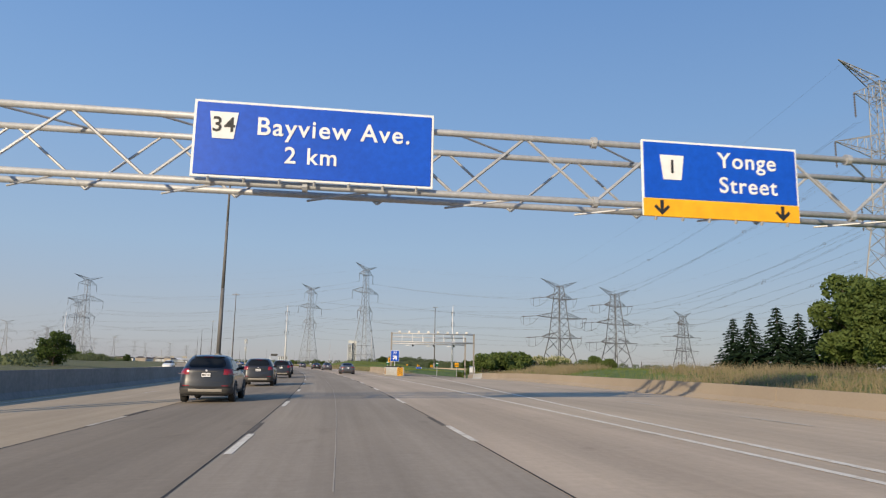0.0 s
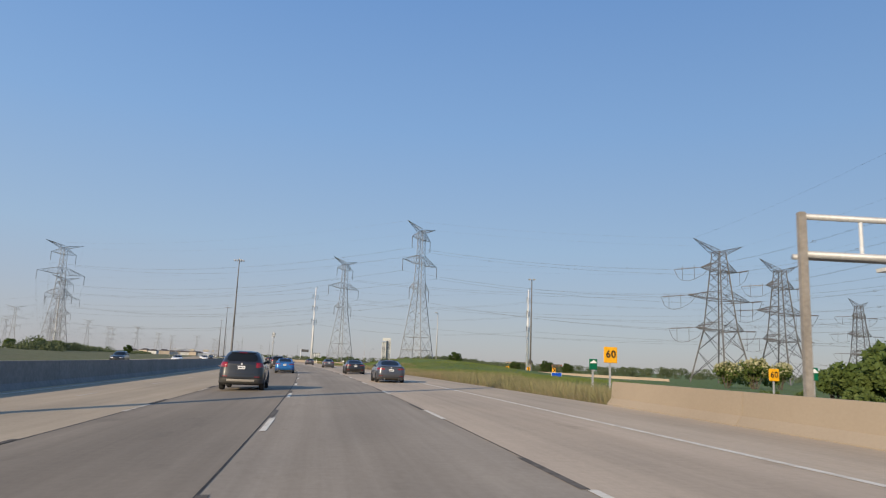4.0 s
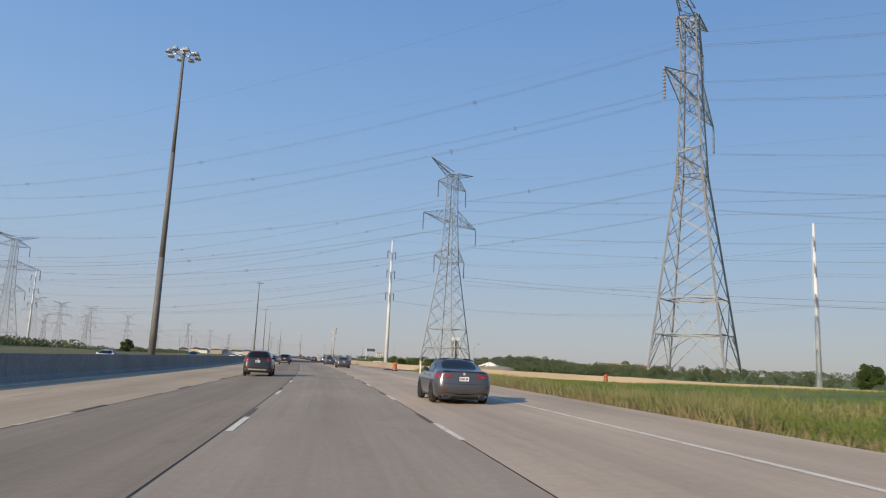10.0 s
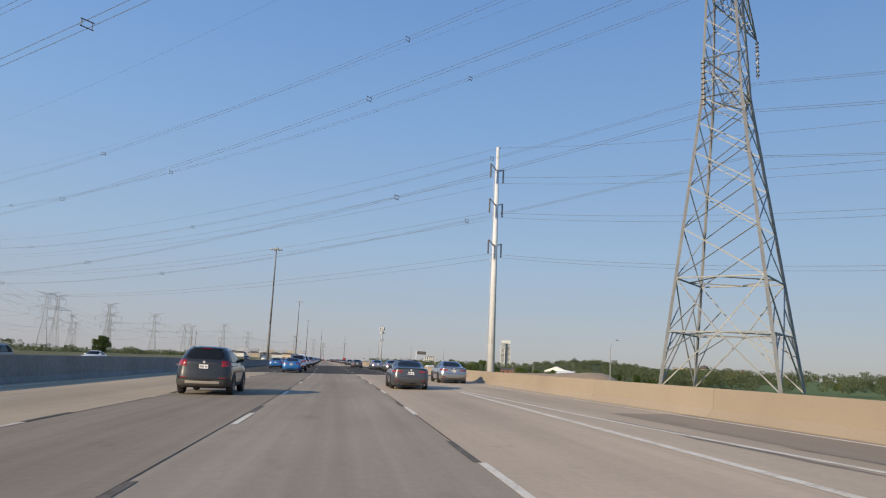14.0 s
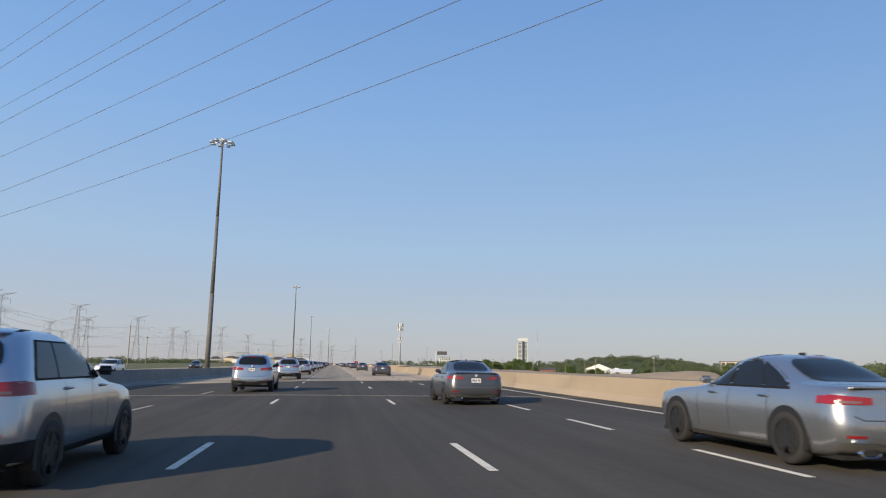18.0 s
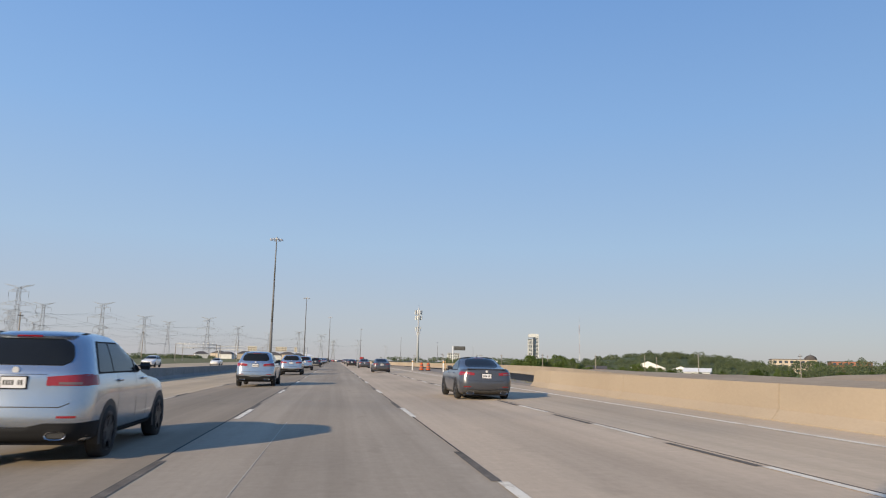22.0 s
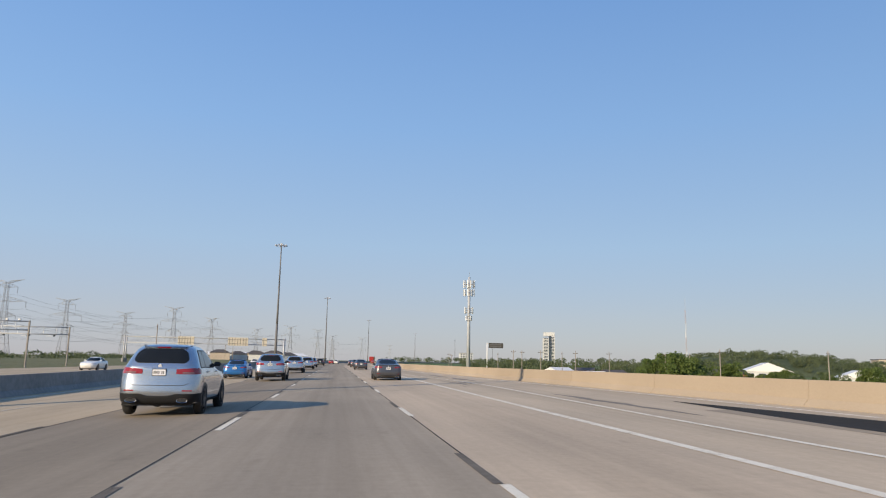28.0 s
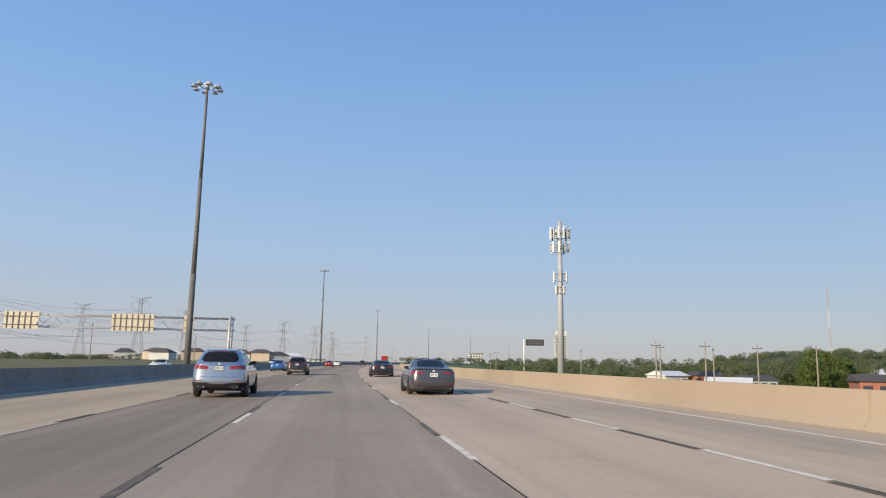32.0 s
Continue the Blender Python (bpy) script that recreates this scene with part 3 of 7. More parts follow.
# smeared dark patches on the shoulder
for y, u, n, w in ((741.0, 9.5, 7.0, 0.16), (743.5, 10.2, 6.0, 0.22), (745.5, 9.3, 5.0, 0.12), (749, 11.3, 9.0, 0.35), (738.6, 8.9, 3.0, 0.06), (758, 11.0, 12.0, 0.3), (720, 11.2, 12.0, 0.3), (711.7, 6.4, 0.5, 0.12), (338, 10.5, 16.0, 0.25), (350, 9.3, 10.0, 0.15)):
    edge = lambda q: u + 0.15 * noise.noise((q * 0.5, u, 0)) - 0.02 * (q - y)
    thick = lambda q: w * math.sin(math.pi * min(1, max(0, (q - y) / n))) ** 0.7 * (0.7 + 0.5 * noise.noise((q * 0.9, u, 4)))
    part("scuff", ribbon("scuff", M["scuff"], lambda q: edge(q) - thick(q), lambda q: edge(q) + thick(q), y, y + n, 0.0042, 0.5), road)
# short dark tyre marks
for y, u, n, t in ((281.0, 0.35, 2.6, 0.25), (338, 9.0, 9.0, -0.22), (628, 9.2, 1.0, 0.1), (768.5, 5.6, 0.5, 0.0), (64, 9.9, 5.0, -0.1), (58, 12.2, 4.0, 0.05)):
    part("tyre_mark", ribbon("tyre_mark", M["tar"], lambda q: u + t * (q - y) - 0.05, lambda q: u + t * (q - y) + 0.05, y, y + n, 0.0035, 1.0), road)
# two slim pale joint strips laid askew across the asphalt
for back in (0.0, 0.36):
    vs = []
    for k in range(9):
        u = -11.4 + 23.2 * k / 8
        for w in (-0.07, 0.07):
            p = at(471.0 - 0.38 * u + back + w, u)
            vs.append((p.x, p.y, p.z + 0.0055))
    part("joint_strip", mesh_of("joint_strip", vs, [(2 * k, 2 * k + 2, 2 * k + 3, 2 * k + 1) for k in range(8)], M["conc_edge"]), road)
# ragged sealed joint past the end of the asphalt
row = Geo()
for k in range(150):
    u = -10.5 + 0.147 * k
    p = at(A1 + 6.3 + 0.10 * noise.noise((k * 0.35, 0, 0)), u)
    w = 0.03 + 0.05 * max(0.0, noise.noise((k * 0.6, 3, 0)))
    row.box(p.x - 0.073, p.x + 0.073, p.y - w, p.y + w, p.z + 0.002, p.z + 0.0045)
part("patched_joint", row.mesh("patched_joint", M["tar"]), road)


# ---- ground ----
def land(y, u):
    """Height of the ground beside the road."""
    e = shoulder_edge(max(-100, min(850, y)))
    if -12 <= u <= e:
        return deck(u) - left_fall(y, u) - 0.25
    if u < -12:
        z = -0.35 - left_fall(y, u)
        if u < -38:
            z += min(1.6, (-38 - u) * 0.05) * (1 if y < 500 else 0.4)
        return z - 0.25
    if y < 150 and u <= lerp_at(RAMP_R, y) + 0.5:
        return deck(u) + ramp_drop(y, u) - 0.25
    d = u - (lerp_at(RAMP_R, y) if y < 110 else e)
    if y < 110:
        e = lerp_at(RAMP_R, y)
        return min(1.15, deck(e) + ramp_drop(y, e) - 0.4 + 0.2 * max(0, d - 0.5)) + 0.3 * noise.noise((u * 0.03, y * 0.02, 0)) * min(1, d / 6)
    if y < 330:
        rise = lerp_at([(110, 0.1), (150, 0.12), (170, 0.18), (187, 0.21), (196, 0.31), (199, 0.4), (204, 0.52), (210, 0.62), (218, 0.69), (230, 0.74), (240, 0.72), (247, 0.62), (257, 0.47), (265, 0.31), (280, 0.25), (300, 0.1), (330, 0.0)], y)
        prof = lerp_at([(0, 0.0), (1.5, 0.1), (6, 0.5), (11, 0.92), (15, 1.0), (20, 0.92), (28, 0.55), (40, 0.12), (80, -0.3)], d)
        return 0.12 + 3.1 * rise * prof + 0.12 * noise.noise((u * 0.2, y * 0.12, 0)) * min(1, d / 3) - 0.5 * (1 - rise) * min(1, d / 30)
    low = lerp_at([(330, 0.5), (430, 1.5), (520, 5.0), (700, 6.0), (1500, 4.0), (4500, 0.0)], y)
    return 0.1 - low * min(1, max(0, d - 0.5) / 30) + 0.3 * noise.noise((u * 0.05, y * 0.05, 3)) * min(1, d / 10)


us = [-3500, -1800, -900, -500, -300, -200, -140, -100, -75, -58, -48, -42, -38, -36, -30, -22, -16, -12.2, -11.4, -6, 0, 5, 9]
off = [-0.5, 0.15, 0.8, 1.6, 2.4, 3.4, 4.4, 5.5, 6.7, 8, 9.4, 11, 12.8, 15, 17.4, 20, 23, 27, 31, 36, 42, 50, 70, 100, 150, 230, 350, 600, 1000, 1800, 3500]
ys = [-500, -300, -200, -140, -100, -80] + steps(-60, 900, 6) + [930, 970, 1020, 1100, 1200, 1350, 1550, 1800, 2200, 2800, 3600, 4600]
vs, fs = [], []
for y in ys:
    e = 11.3 if y < 118 else shoulder_edge(min(850, y))
    for u in us + [e + o for o in off]:
        k = max(-300, min(300, u))
        p = at(y, k, land(y, u))
        vs.append((p.x + u - k, p.y, p.z))
w = len(us) + len(off)
for i in range(len(ys) - 1):
    for k in range(w - 1):
        fs.append((i * w + k, i * w + k + 1, (i + 1) * w + k + 1, (i + 1) * w + k))
m, nt, b = nodes_of("verge_ground", 0.95)
wp = world_pos(nt)
g1 = ramp_node(nt, noise_node(nt, 0.9, 6, wp), (0.065, 0.115, 0.02), (0.14, 0.195, 0.048))
g2 = ramp_node(nt, noise_node(nt, 1.4, 6, wp), (0.17, 0.13, 0.065), (0.30, 0.24, 0.13))
cover = mix_node(nt, g1, g2, ramp_node(nt, noise_node(nt, 0.06, 5, wp), (0, 0, 0), (0.85, 0.85, 0.85), 0.55, 0.75))
# drier, browner growth beyond the median
where = nt.nodes.new("ShaderNodeSeparateXYZ")
nt.links.new(wp, where.inputs[0])
west = nt.nodes.new("ShaderNodeMapRange")
west.inputs["From Min"].default_value, west.inputs["From Max"].default_value = -22.0, -10.0
west.inputs["To Min"].default_value, west.inputs["To Max"].default_value = 0.65, 0.0
nt.links.new(where.outputs["X"], west.inputs["Value"])
cover = mix_node(nt, cover, ramp_node(nt, noise_node(nt, 0.5, 6, wp), (0.10, 0.085, 0.035), (0.23, 0.18, 0.09)), west.outputs["Result"])
# a worn patch of bare soil on the face of the mound
gap = nt.nodes.new("ShaderNodeVectorMath")
gap.operation = "DISTANCE"
nt.links.new(scaled(nt, wp, (1.0, 0.45, 1.0)), gap.inputs[0])
bare = at(166, 16.0, 1.2)
gap.inputs[1].default_value = (bare.x, bare.y * 0.45, 1.2)
spread = nt.nodes.new("ShaderNodeMath")
spread.operation = "MULTIPLY_ADD"
spread.inputs[1].default_value = 9.0
nt.links.new(noise_node(nt, 0.5, 5, wp), spread.inputs[0])
nt.links.new(gap.outputs["Value"], spread.inputs[2])
far_off = nt.nodes.new("ShaderNodeMapRange")
far_off.inputs["From Max"].default_value = 20.0
nt.links.new(spread.outputs[0], far_off.inputs["Value"])
g3 = ramp_node(nt, noise_node(nt, 1.1, 6, wp), (0.30, 0.20, 0.12), (0.42, 0.30, 0.19))
cover = mix_node(nt, cover, g3, ramp_node(nt, far_off.outputs["Result"], (0.85, 0.85, 0.85), (0, 0, 0), 0.33, 0.47))
nt.links.new(cover, b.inputs["Base Color"])
bump_node(nt, b, noise_node(nt, 5, 6, wp), 0.9, 0.12)
ground = thing("ground", "grassy verge and flat land reaching the horizon", "ground", kind="structure", me=mesh_of("ground", vs, fs, m, True))

# the opposite carriageway
opp = thing("opposite_road", "concrete carriageway beyond the median wall", "road", kind="structure")
part("opposite_slab", ribbon("opposite_slab", M["conc_beige"], -36, -16, -100, 2400, -0.12, 12, 2), opp)
for u in (-18.5, -33.5):
    part("edge_line", ribbon("edge_line", M["paint_worn"], u - 0.08, u + 0.08, -60, 1500, -0.11, 12), opp)

# ---- barriers ----
JERSEY = [(-0.30, 0.0), (-0.30, 0.08), (-0.13, 0.33), (-0.085, 1.0), (0.085, 1.0), (0.13, 0.33), (0.30, 0.08), (0.30, 0.0)]


def barrier(name, label, material, uf, y0, y1, height, seg, up=None, zoff=-0.05, gap=0.012, odd=()):
    top = thing(name, label, "barrier", kind="structure")
    y = y0
    while y < y1 - 0.1:
        e = min(y1, y + seg)
        rows = steps(y + gap, e - gap, 3.0 if y < 900 else 20)
        vs, fs = [], []
        for q in rows:
            for du, dz in JERSEY:
                p = at(q, uf(q) + du)
                base = at(q, uf(q)).z if up is None else up(q)
                tall = height(q) if callable(height) else height
                vs.append((p.x, p.y, base + zoff + dz * (tall if dz > 0.4 else min(1, tall))))
        n = len(JERSEY)
        for i in range(len(rows) - 1):
            for k in range(n - 1):
                fs.append((i * n + k, i * n + k + 1, (i + 1) * n + k + 1, (i + 1) * n + k))
        fs += [tuple(range(n - 1, -1, -1)), tuple(range((len(rows) - 1) * n, len(rows) * n))]
        part("barrier_segment", mesh_of("barrier_segment", vs, fs, M["wall_pale"] if any(y <= k < e for k in odd) else material), top)
        y = e
    return top


MEDIAN_H = [(0, 1.23), (250, 1.29), (340, 1.28), (500, 1.15), (600, 0.98), (650, 0.94), (740, 0.97), (800, 1.08), (900, 1.1)]
barrier("median_barrier", "grey concrete median wall along the left shoulder", M["median"], lambda y: -11.5, -60, 900, lambda y: lerp_at(MEDIAN_H, y), 12)
barrier("median_barrier_far", "grey concrete median wall far ahead", M["median"], lambda y: -11.5, 900, 2300, 1.12, 100)
barrier("parapet_wall", "sunlit tan concrete barrier beside the right shoulder", M["wall"], lambda y: lerp_at(WALL_N, y) + 0.25, 343, 580, 0.86, 9)
barrier("outer_wall", "sunlit tan concrete barrier behind a strip of new asphalt", M["wall"], lambda y: lerp_at(WALL_R, y) + 0.25, 570, 900, 0.82, 9)
barrier("parapet_wall_far", "tan concrete barrier far along the road", M["wall"], lambda y: lerp_at(WALL_R, y) + 0.25, 900, 2300, 0.86, 100)
barrier("ramp_barrier", "tan concrete barrier beside the exit ramp", M["wall"], lambda y: lerp_at(RAMP_R, y) + 0.3, -60, 150, 0.62, 9, up=lambda y: deck(lerp_at(RAMP_R, y)) + ramp_drop(y, lerp_at(RAMP_R, y)) + 0.03, odd=(77,))
GUARD = [(250, 92), (294, 58), (312, 42), (324, 31), (332, 23.5), (338, 17.5), (343, 13.45)]
barrier("ramp_guard", "pale concrete barrier of the merging ramp", M["wall"], lambda y: lerp_at(GUARD, y), 250, 343, 0.8, 4, up=lambda y: land(y, lerp_at(GUARD, y)) + 0.02)
barrier("gore_barrier", "tan concrete barrier behind the crash cushion", M["wall"], lambda y: lerp_at([(84.5, 9.9), (96, 10.3), (105, 10.9), (118, 11.3)], y) + 0.3, 85, 118, 0.86, 8.25)

# ---- light masts ----
def light_mast():
    top = thing("light_mast", "tall tapered steel lighting mast with ring of floodlights", "light mast", "median light masts")
    g = Geo()
    for i, (z0, z1, ra, rb) in enumerate(((0, 10, 0.33, 0.265), (10, 20, 0.25, 0.195), (20, 30, 0.18, 0.125))):
        part("pole_section", Geo().bar((0, 0, z0), (0, 0, z1), ra, 12, rb).mesh("mast_pole", M["weathering"], True), top)
    part("base", Geo().bar((0, 0, -1.8), (0, 0, 0.5), 0.5, 12).mesh("mast_base", M["median"]), top, "concrete footing")
    g = Geo()
    for k in range(12):
        a, b = 2 * math.pi * k / 12, 2 * math.pi * (k + 1) / 12
        g.bar((0.75 * math.cos(a), 0.75 * math.sin(a), 30.0), (0.75 * math.cos(b), 0.75 * math.sin(b), 30.0), 0.05)
    for k in range(4):
        a = math.pi * k / 2
        g.bar((0, 0, 30.1), (0.75 * math.cos(a), 0.75 * math.sin(a), 30.0), 0.05)
    g.bar((0, 0, 29.9), (0, 0, 30.5), 0.2, 8)
    part("head_ring", g.mesh("mast_ring", M["galv"]), top)
    for k in range(8):
        a = 2 * math.pi * (k + 0.5) / 8
        c, s = math.cos(a), math.sin(a)
        g = Geo()
        g.bar((0.75 * c, 0.75 * s, 30.0), (1.1 * c, 1.1 * s, 29.95), 0.06)
        g.bar((1.35 * c, 1.35 * s, 29.72), (1.35 * c, 1.35 * s, 30.05), 0.34, 10, 0.16)
        part("floodlight", g.mesh("mast_lamp", M["galv"]), top)
    return top


mast = light_mast()
spots = [(107.0, -11.95), (311.2, -13.1), (532.2, -13.45), (725, -13.8), (883, -12.9), (1034, -13.0), (1207, -13.0), (1420, -13.0), (1612, -13), (1800, -13)]
for i, (y, u) in enumerate(spots):
    p = at(y, u, 2.0 if i == 0 else -0.2)
    mm = pose(p.x, p.y, p.z)
    if i == 0:
        mast.matrix_world = mm
    else:
        copy_thing(mast, mm @ Matrix.Scale(1.05 if i == 3 else 1.0, 4))


def lamp_pole(height=22.0):
    top = thing("lamp_pole", "slim brown lighting pole on the ramp verge", "lamp pole", "ramp lamp poles")
    part("pole", Geo().bar((0, 0, -1), (0, 0, height), 0.24, 10, 0.12).mesh("ramp_pole", M["weathering"], True), top)
    part("base", Geo().bar((0, 0, -1), (0, 0, 0.7), 0.4, 10).mesh("ramp_pole_base", M["median"]), top, "concrete footing")
    for k in range(4):
        a = math.pi * k / 2 + 0.4
        c, s = math.cos(a), math.sin(a)
        g = Geo().bar((0, 0, height - 0.1), (0.7 * c, 0.7 * s, height), 0.05)
        g.box(0.8 * c - 0.25, 0.8 * c + 0.25, 0.8 * s - 0.25, 0.8 * s + 0.25, height - 0.12, height + 0.08)
        part("floodlight", g.mesh("ramp_lamp", M["galv"]), top)
    return top


lp = lamp_pole()
lp.matrix_world = pose(80.4, 259.4, 1.6)
lp2 = thing("lamp_post", "pale steel lamp post on the grass bank", "lamp post")
lp2.matrix_world = pose(54.9, 254.8, 1.6)
part("pole", Geo().bar((0, 0, -1), (0, 0, 11.7), 0.17, 10, 0.1).mesh("post", M["galv"], True), lp2)
part("base", Geo().bar((0, 0, -1), (0, 0, 0.9), 0.28, 10).mesh("post_base", M["median"]), lp2)
g = Geo().bar((0, 0, 11.5), (-0.5, -0.5, 11.75), 0.05)
g.box(-0.9, -0.3, -0.75, -0.35, 11.65, 11.85)
part("lamp_head", g.mesh("post_head", M["galv"]), lp2)

# street lamp in the low ground beyond the wall
sl = thing("street_lamp", "galvanised street lamp with curved arm", "street lamp", m=pose(80.5, 503.0, -4.5, 0, 0, 20))
part("pole", Geo().bar((0, 0, -1), (0, 0, 11.5), 0.14, 10, 0.09).mesh("sl_pole", M["lattice"], True), sl)
g = Geo()
for k in range(6):
    a, b = k / 6, (k + 1) / 6
    g.bar((1.6 * a, 0, 11.5 + 1.8 * math.sin(a * 1.5)), (1.6 * b, 0, 11.5 + 1.8 * math.sin(b * 1.5)), 0.06, 6)
part("arm", g.mesh("sl_arm", M["galv"]), sl)
part("lamp_head", soften(Geo().box(1.4, 2.4, -0.2, 0.2, 13.2, 13.42).mesh("sl_head", M["galv"]), 0.06, 2), sl)

# ---- transmission towers ----


def lattice(g, z0, z1, w0, w1, n, r, rb, faces=True):
    """Four legs from half-width w0 to w1 with crossed bracing in n panels."""
    def c(k, z):
        t = (z - z0) / (z1 - z0)
        w = w0 + (w1 - w0) * t
        return Vector(((-1, 1, 1, -1)[k] * w, (-1, -1, 1, 1)[k] * w, z))
    zs = [z0]
    q = (w1 / w0) ** (1 / n) if w1 != w0 else 1
    hs = [q ** i for i in range(n)]
    for h in hs:
        zs.append(zs[-1] + (z1 - z0) * h / sum(hs))
    for k in range(4):
        g.bar(c(k, z0), c(k, z1), r)
        j = (k + 1) % 4
        for a, b in zip(zs, zs[1:]):
            g.bar(c(k, a), c(j, b), rb, 3, caps=False)
            g.bar(c(j, a), c(k, b), rb, 3, caps=False)
            g.bar(c(k, b), c(j, b), rb, 3, caps=False)


def arm(g, side, length, z, low, high, w, r, bays=4):
    """A pointed lattice cross-arm: its tip lies at z, its chords meet the body from low to high."""
    tip = Vector((side * length, 0, z))
    pts = [Vector((side * w, -w, low)), Vector((side * w, w, low)), Vector((side * w * 0.9, -w, high)), Vector((side * w * 0.9, w, high))]
    for p in pts:
        g.bar(p, tip, r, 4)
    last = pts
    for k in range(1, bays):
        q = [p.lerp(tip, k / (bays + 0.3)) for p in pts]
        for a, b in ((0, 1), (2, 3), (0, 2), (1, 3)):
            g.bar(q[a], q[b], r * 0.6, 3, caps=False)
        for a, b in ((0, 1), (2, 3), (2, 0), (3, 1)):
            g.bar(last[a], q[b], r * 0.6, 3, caps=False)
        last = q
    return tip


def insulator(g, tip, drop):
    g.bar(tip, (tip.x, tip.y, tip.z - drop), 0.06, 4)
    for k in range(9):
        z = tip.z - drop * (k + 0.7) / 9.5
        g.bar((tip.x, tip.y, z - 0.06), (tip.x, tip.y, z + 0.06), 0.17, 6)


WAIST = ((0, 4.05), (22.5, 1.45), (33.0, 1.02), (42.6, 0.84))


def face_bars(g, width, z0, z1, n, r):
    """Crossed bracing in n panels on the four faces of a tapering square shaft."""
    q = (width(z1) / width(z0)) ** (1 / n)
    hs = [q ** i for i in range(n)]
    zs = [z0]
    for h in hs:
        zs.append(zs[-1] + (z1 - z0) * h / sum(hs))
    for lo, hi in zip(zs, zs[1:]):
        a, b = width(lo), width(hi)
        for sx, sy, tx, ty in ((-1, -1, 1, -1), (1, -1, 1, 1), (1, 1, -1, 1), (-1, 1, -1, -1)):
            g.bar((sx * a, sy * a, lo), (tx * b, ty * b, hi), r, 3, caps=False)
            g.bar((tx * a, ty * a, lo), (sx * b, sy * b, hi), r, 3, caps=False)
    return zs


def tower():
    """Suspension tower: splayed legs with two belts, three pairs of arms and a pair of rising horns."""
    top = thing("transmission_tower", "grey lattice steel transmission tower with hanging insulators", "transmission tower", "transmission towers")
    width = lambda z: lerp_at(WAIST, z)
    corners = ((-1, -1), (1, -1), (1, 1), (-1, 1))
    for sx, sy in corners:
        g = Geo()
        for (z0, w0), (z1, w1), r in zip(WAIST, WAIST[1:], (0.125, 0.10, 0.088)):
            g.bar((sx * w0, sy * w0, z0), (sx * w1, sy * w1, z1), r, 4)
        part("leg", g.mesh("tower_leg", M["lattice"]), top)
    b1, b2 = 4.1, 8.1
    g = Geo()
    for i in range(4):
        (ax, ay), (bx, by) = corners[i], corners[(i + 1) % 4]
        mx, my = (ax + bx) / 2, (ay + by) / 2
        w0, w1, w2 = width(0), width(b1), width(b2)
        for f, h in ((0.33, 0.30), (0.66, 0.62)):
            wz = width(b1 * h)
            g.bar((ax * wz, ay * wz, b1 * h), ((ax + (mx - ax) * h) * w1, (ay + (my - ay) * h) * w1, b1), 0.05, 3, caps=False)
            g.bar((bx * wz, by * wz, b1 * h), ((bx + (mx - bx) * h) * w1, (by + (my - by) * h) * w1, b1), 0.05, 3, caps=False)
        for cx, cy in ((ax, ay), (bx, by)):
            g.bar((cx * w0, cy * w0, 0), (mx * w1, my * w1, b1), 0.06, 4)
            g.bar((cx * w2, cy * w2, b2), (mx * w1, my * w1, b1), 0.06, 4)
            g.bar((cx * w1, cy * w1, b1), ((cx + mx) / 2 * (w1 + w2) / 2, (cy + my) / 2 * (w1 + w2) / 2, (b1 + b2) / 2), 0.05, 3, caps=False)
    part("leg_bracing", g.mesh("tower_feet", M["lattice"]), top)["kind"] = "stuff"
    for z in (b1, b2):
        g = Geo()
        w = width(z)
        for i in range(4):
            (ax, ay), (bx, by) = corners[i], corners[(i + 1) % 4]
            cx, cy = corners[(i + 2) % 4]
            g.bar((ax * w, ay * w, z), (bx * w, by * w, z), 0.075, 4)
            g.bar(((ax + bx) / 2 * w, (ay + by) / 2 * w, z), ((bx + cx) / 2 * w, (by + cy) / 2 * w, z), 0.06, 3)
        part("belt", g.mesh("tower_belt", M["lattice"]), top)
    g = Geo()
    face_bars(g, width, b2, 22.5, 5, 0.05)
    part("body_bracing", g.mesh("tower_body", M["lattice"]), top)["kind"] = "stuff"
    g = Geo()
    zs = face_bars(g, width, 22.5, 42.6, 11, 0.042)
    for z in (22.5, 32.0, 39.6, 42.6):
        w = width(z)
        for i in range(4):
            g.bar((corners[i][0] * w, corners[i][1] * w, z), (corners[(i + 1) % 4][0] * w, corners[(i + 1) % 4][1] * w, z), 0.06, 3)
    part("cage", g.mesh("tower_cage", M["lattice"]), top)["kind"] = "stuff"
    tips = []
    for L, z, low, high in ((6.05, 23.58, 23.1, 25.8), (10.76, 31.96, 31.4, 34.5), (5.69, 40.05, 39.6, 42.2)):
        for side in (-1, 1):
            g = Geo()
            t = arm(g, side, L, z, low, high, width(z), 0.062, 5 if L > 8 else 3)
            part("crossarm", g.mesh("tower_arm", M["lattice"]), top)["kind"] = "stuff"
            g = Geo()
            insulator(g, t, 3.75)
            part("insulator_string", g.mesh("tower_insulator", M["insul"]), top, "dark glazed insulator string")
            tips.append(Vector((t.x, t.y, t.z - 3.75)))
    for side in (-1, 1):
        g = Geo()
        t = arm(g, side, 8.72, 44.44, 41.9, 43.1, 0.84, 0.075, 4)
        part("peak_arm", g.mesh("tower_peak", M["lattice"]), top)["kind"] = "stuff"
        tips.append(t)
    return top, tips


STRAIN = ((0, 5.2), (11.6, 2.75), (26.5, 1.5), (31.0, 1.12))
PULL = (Vector((-0.46, 0.89, -0.05)), Vector((-0.46, -0.89, -0.05)))


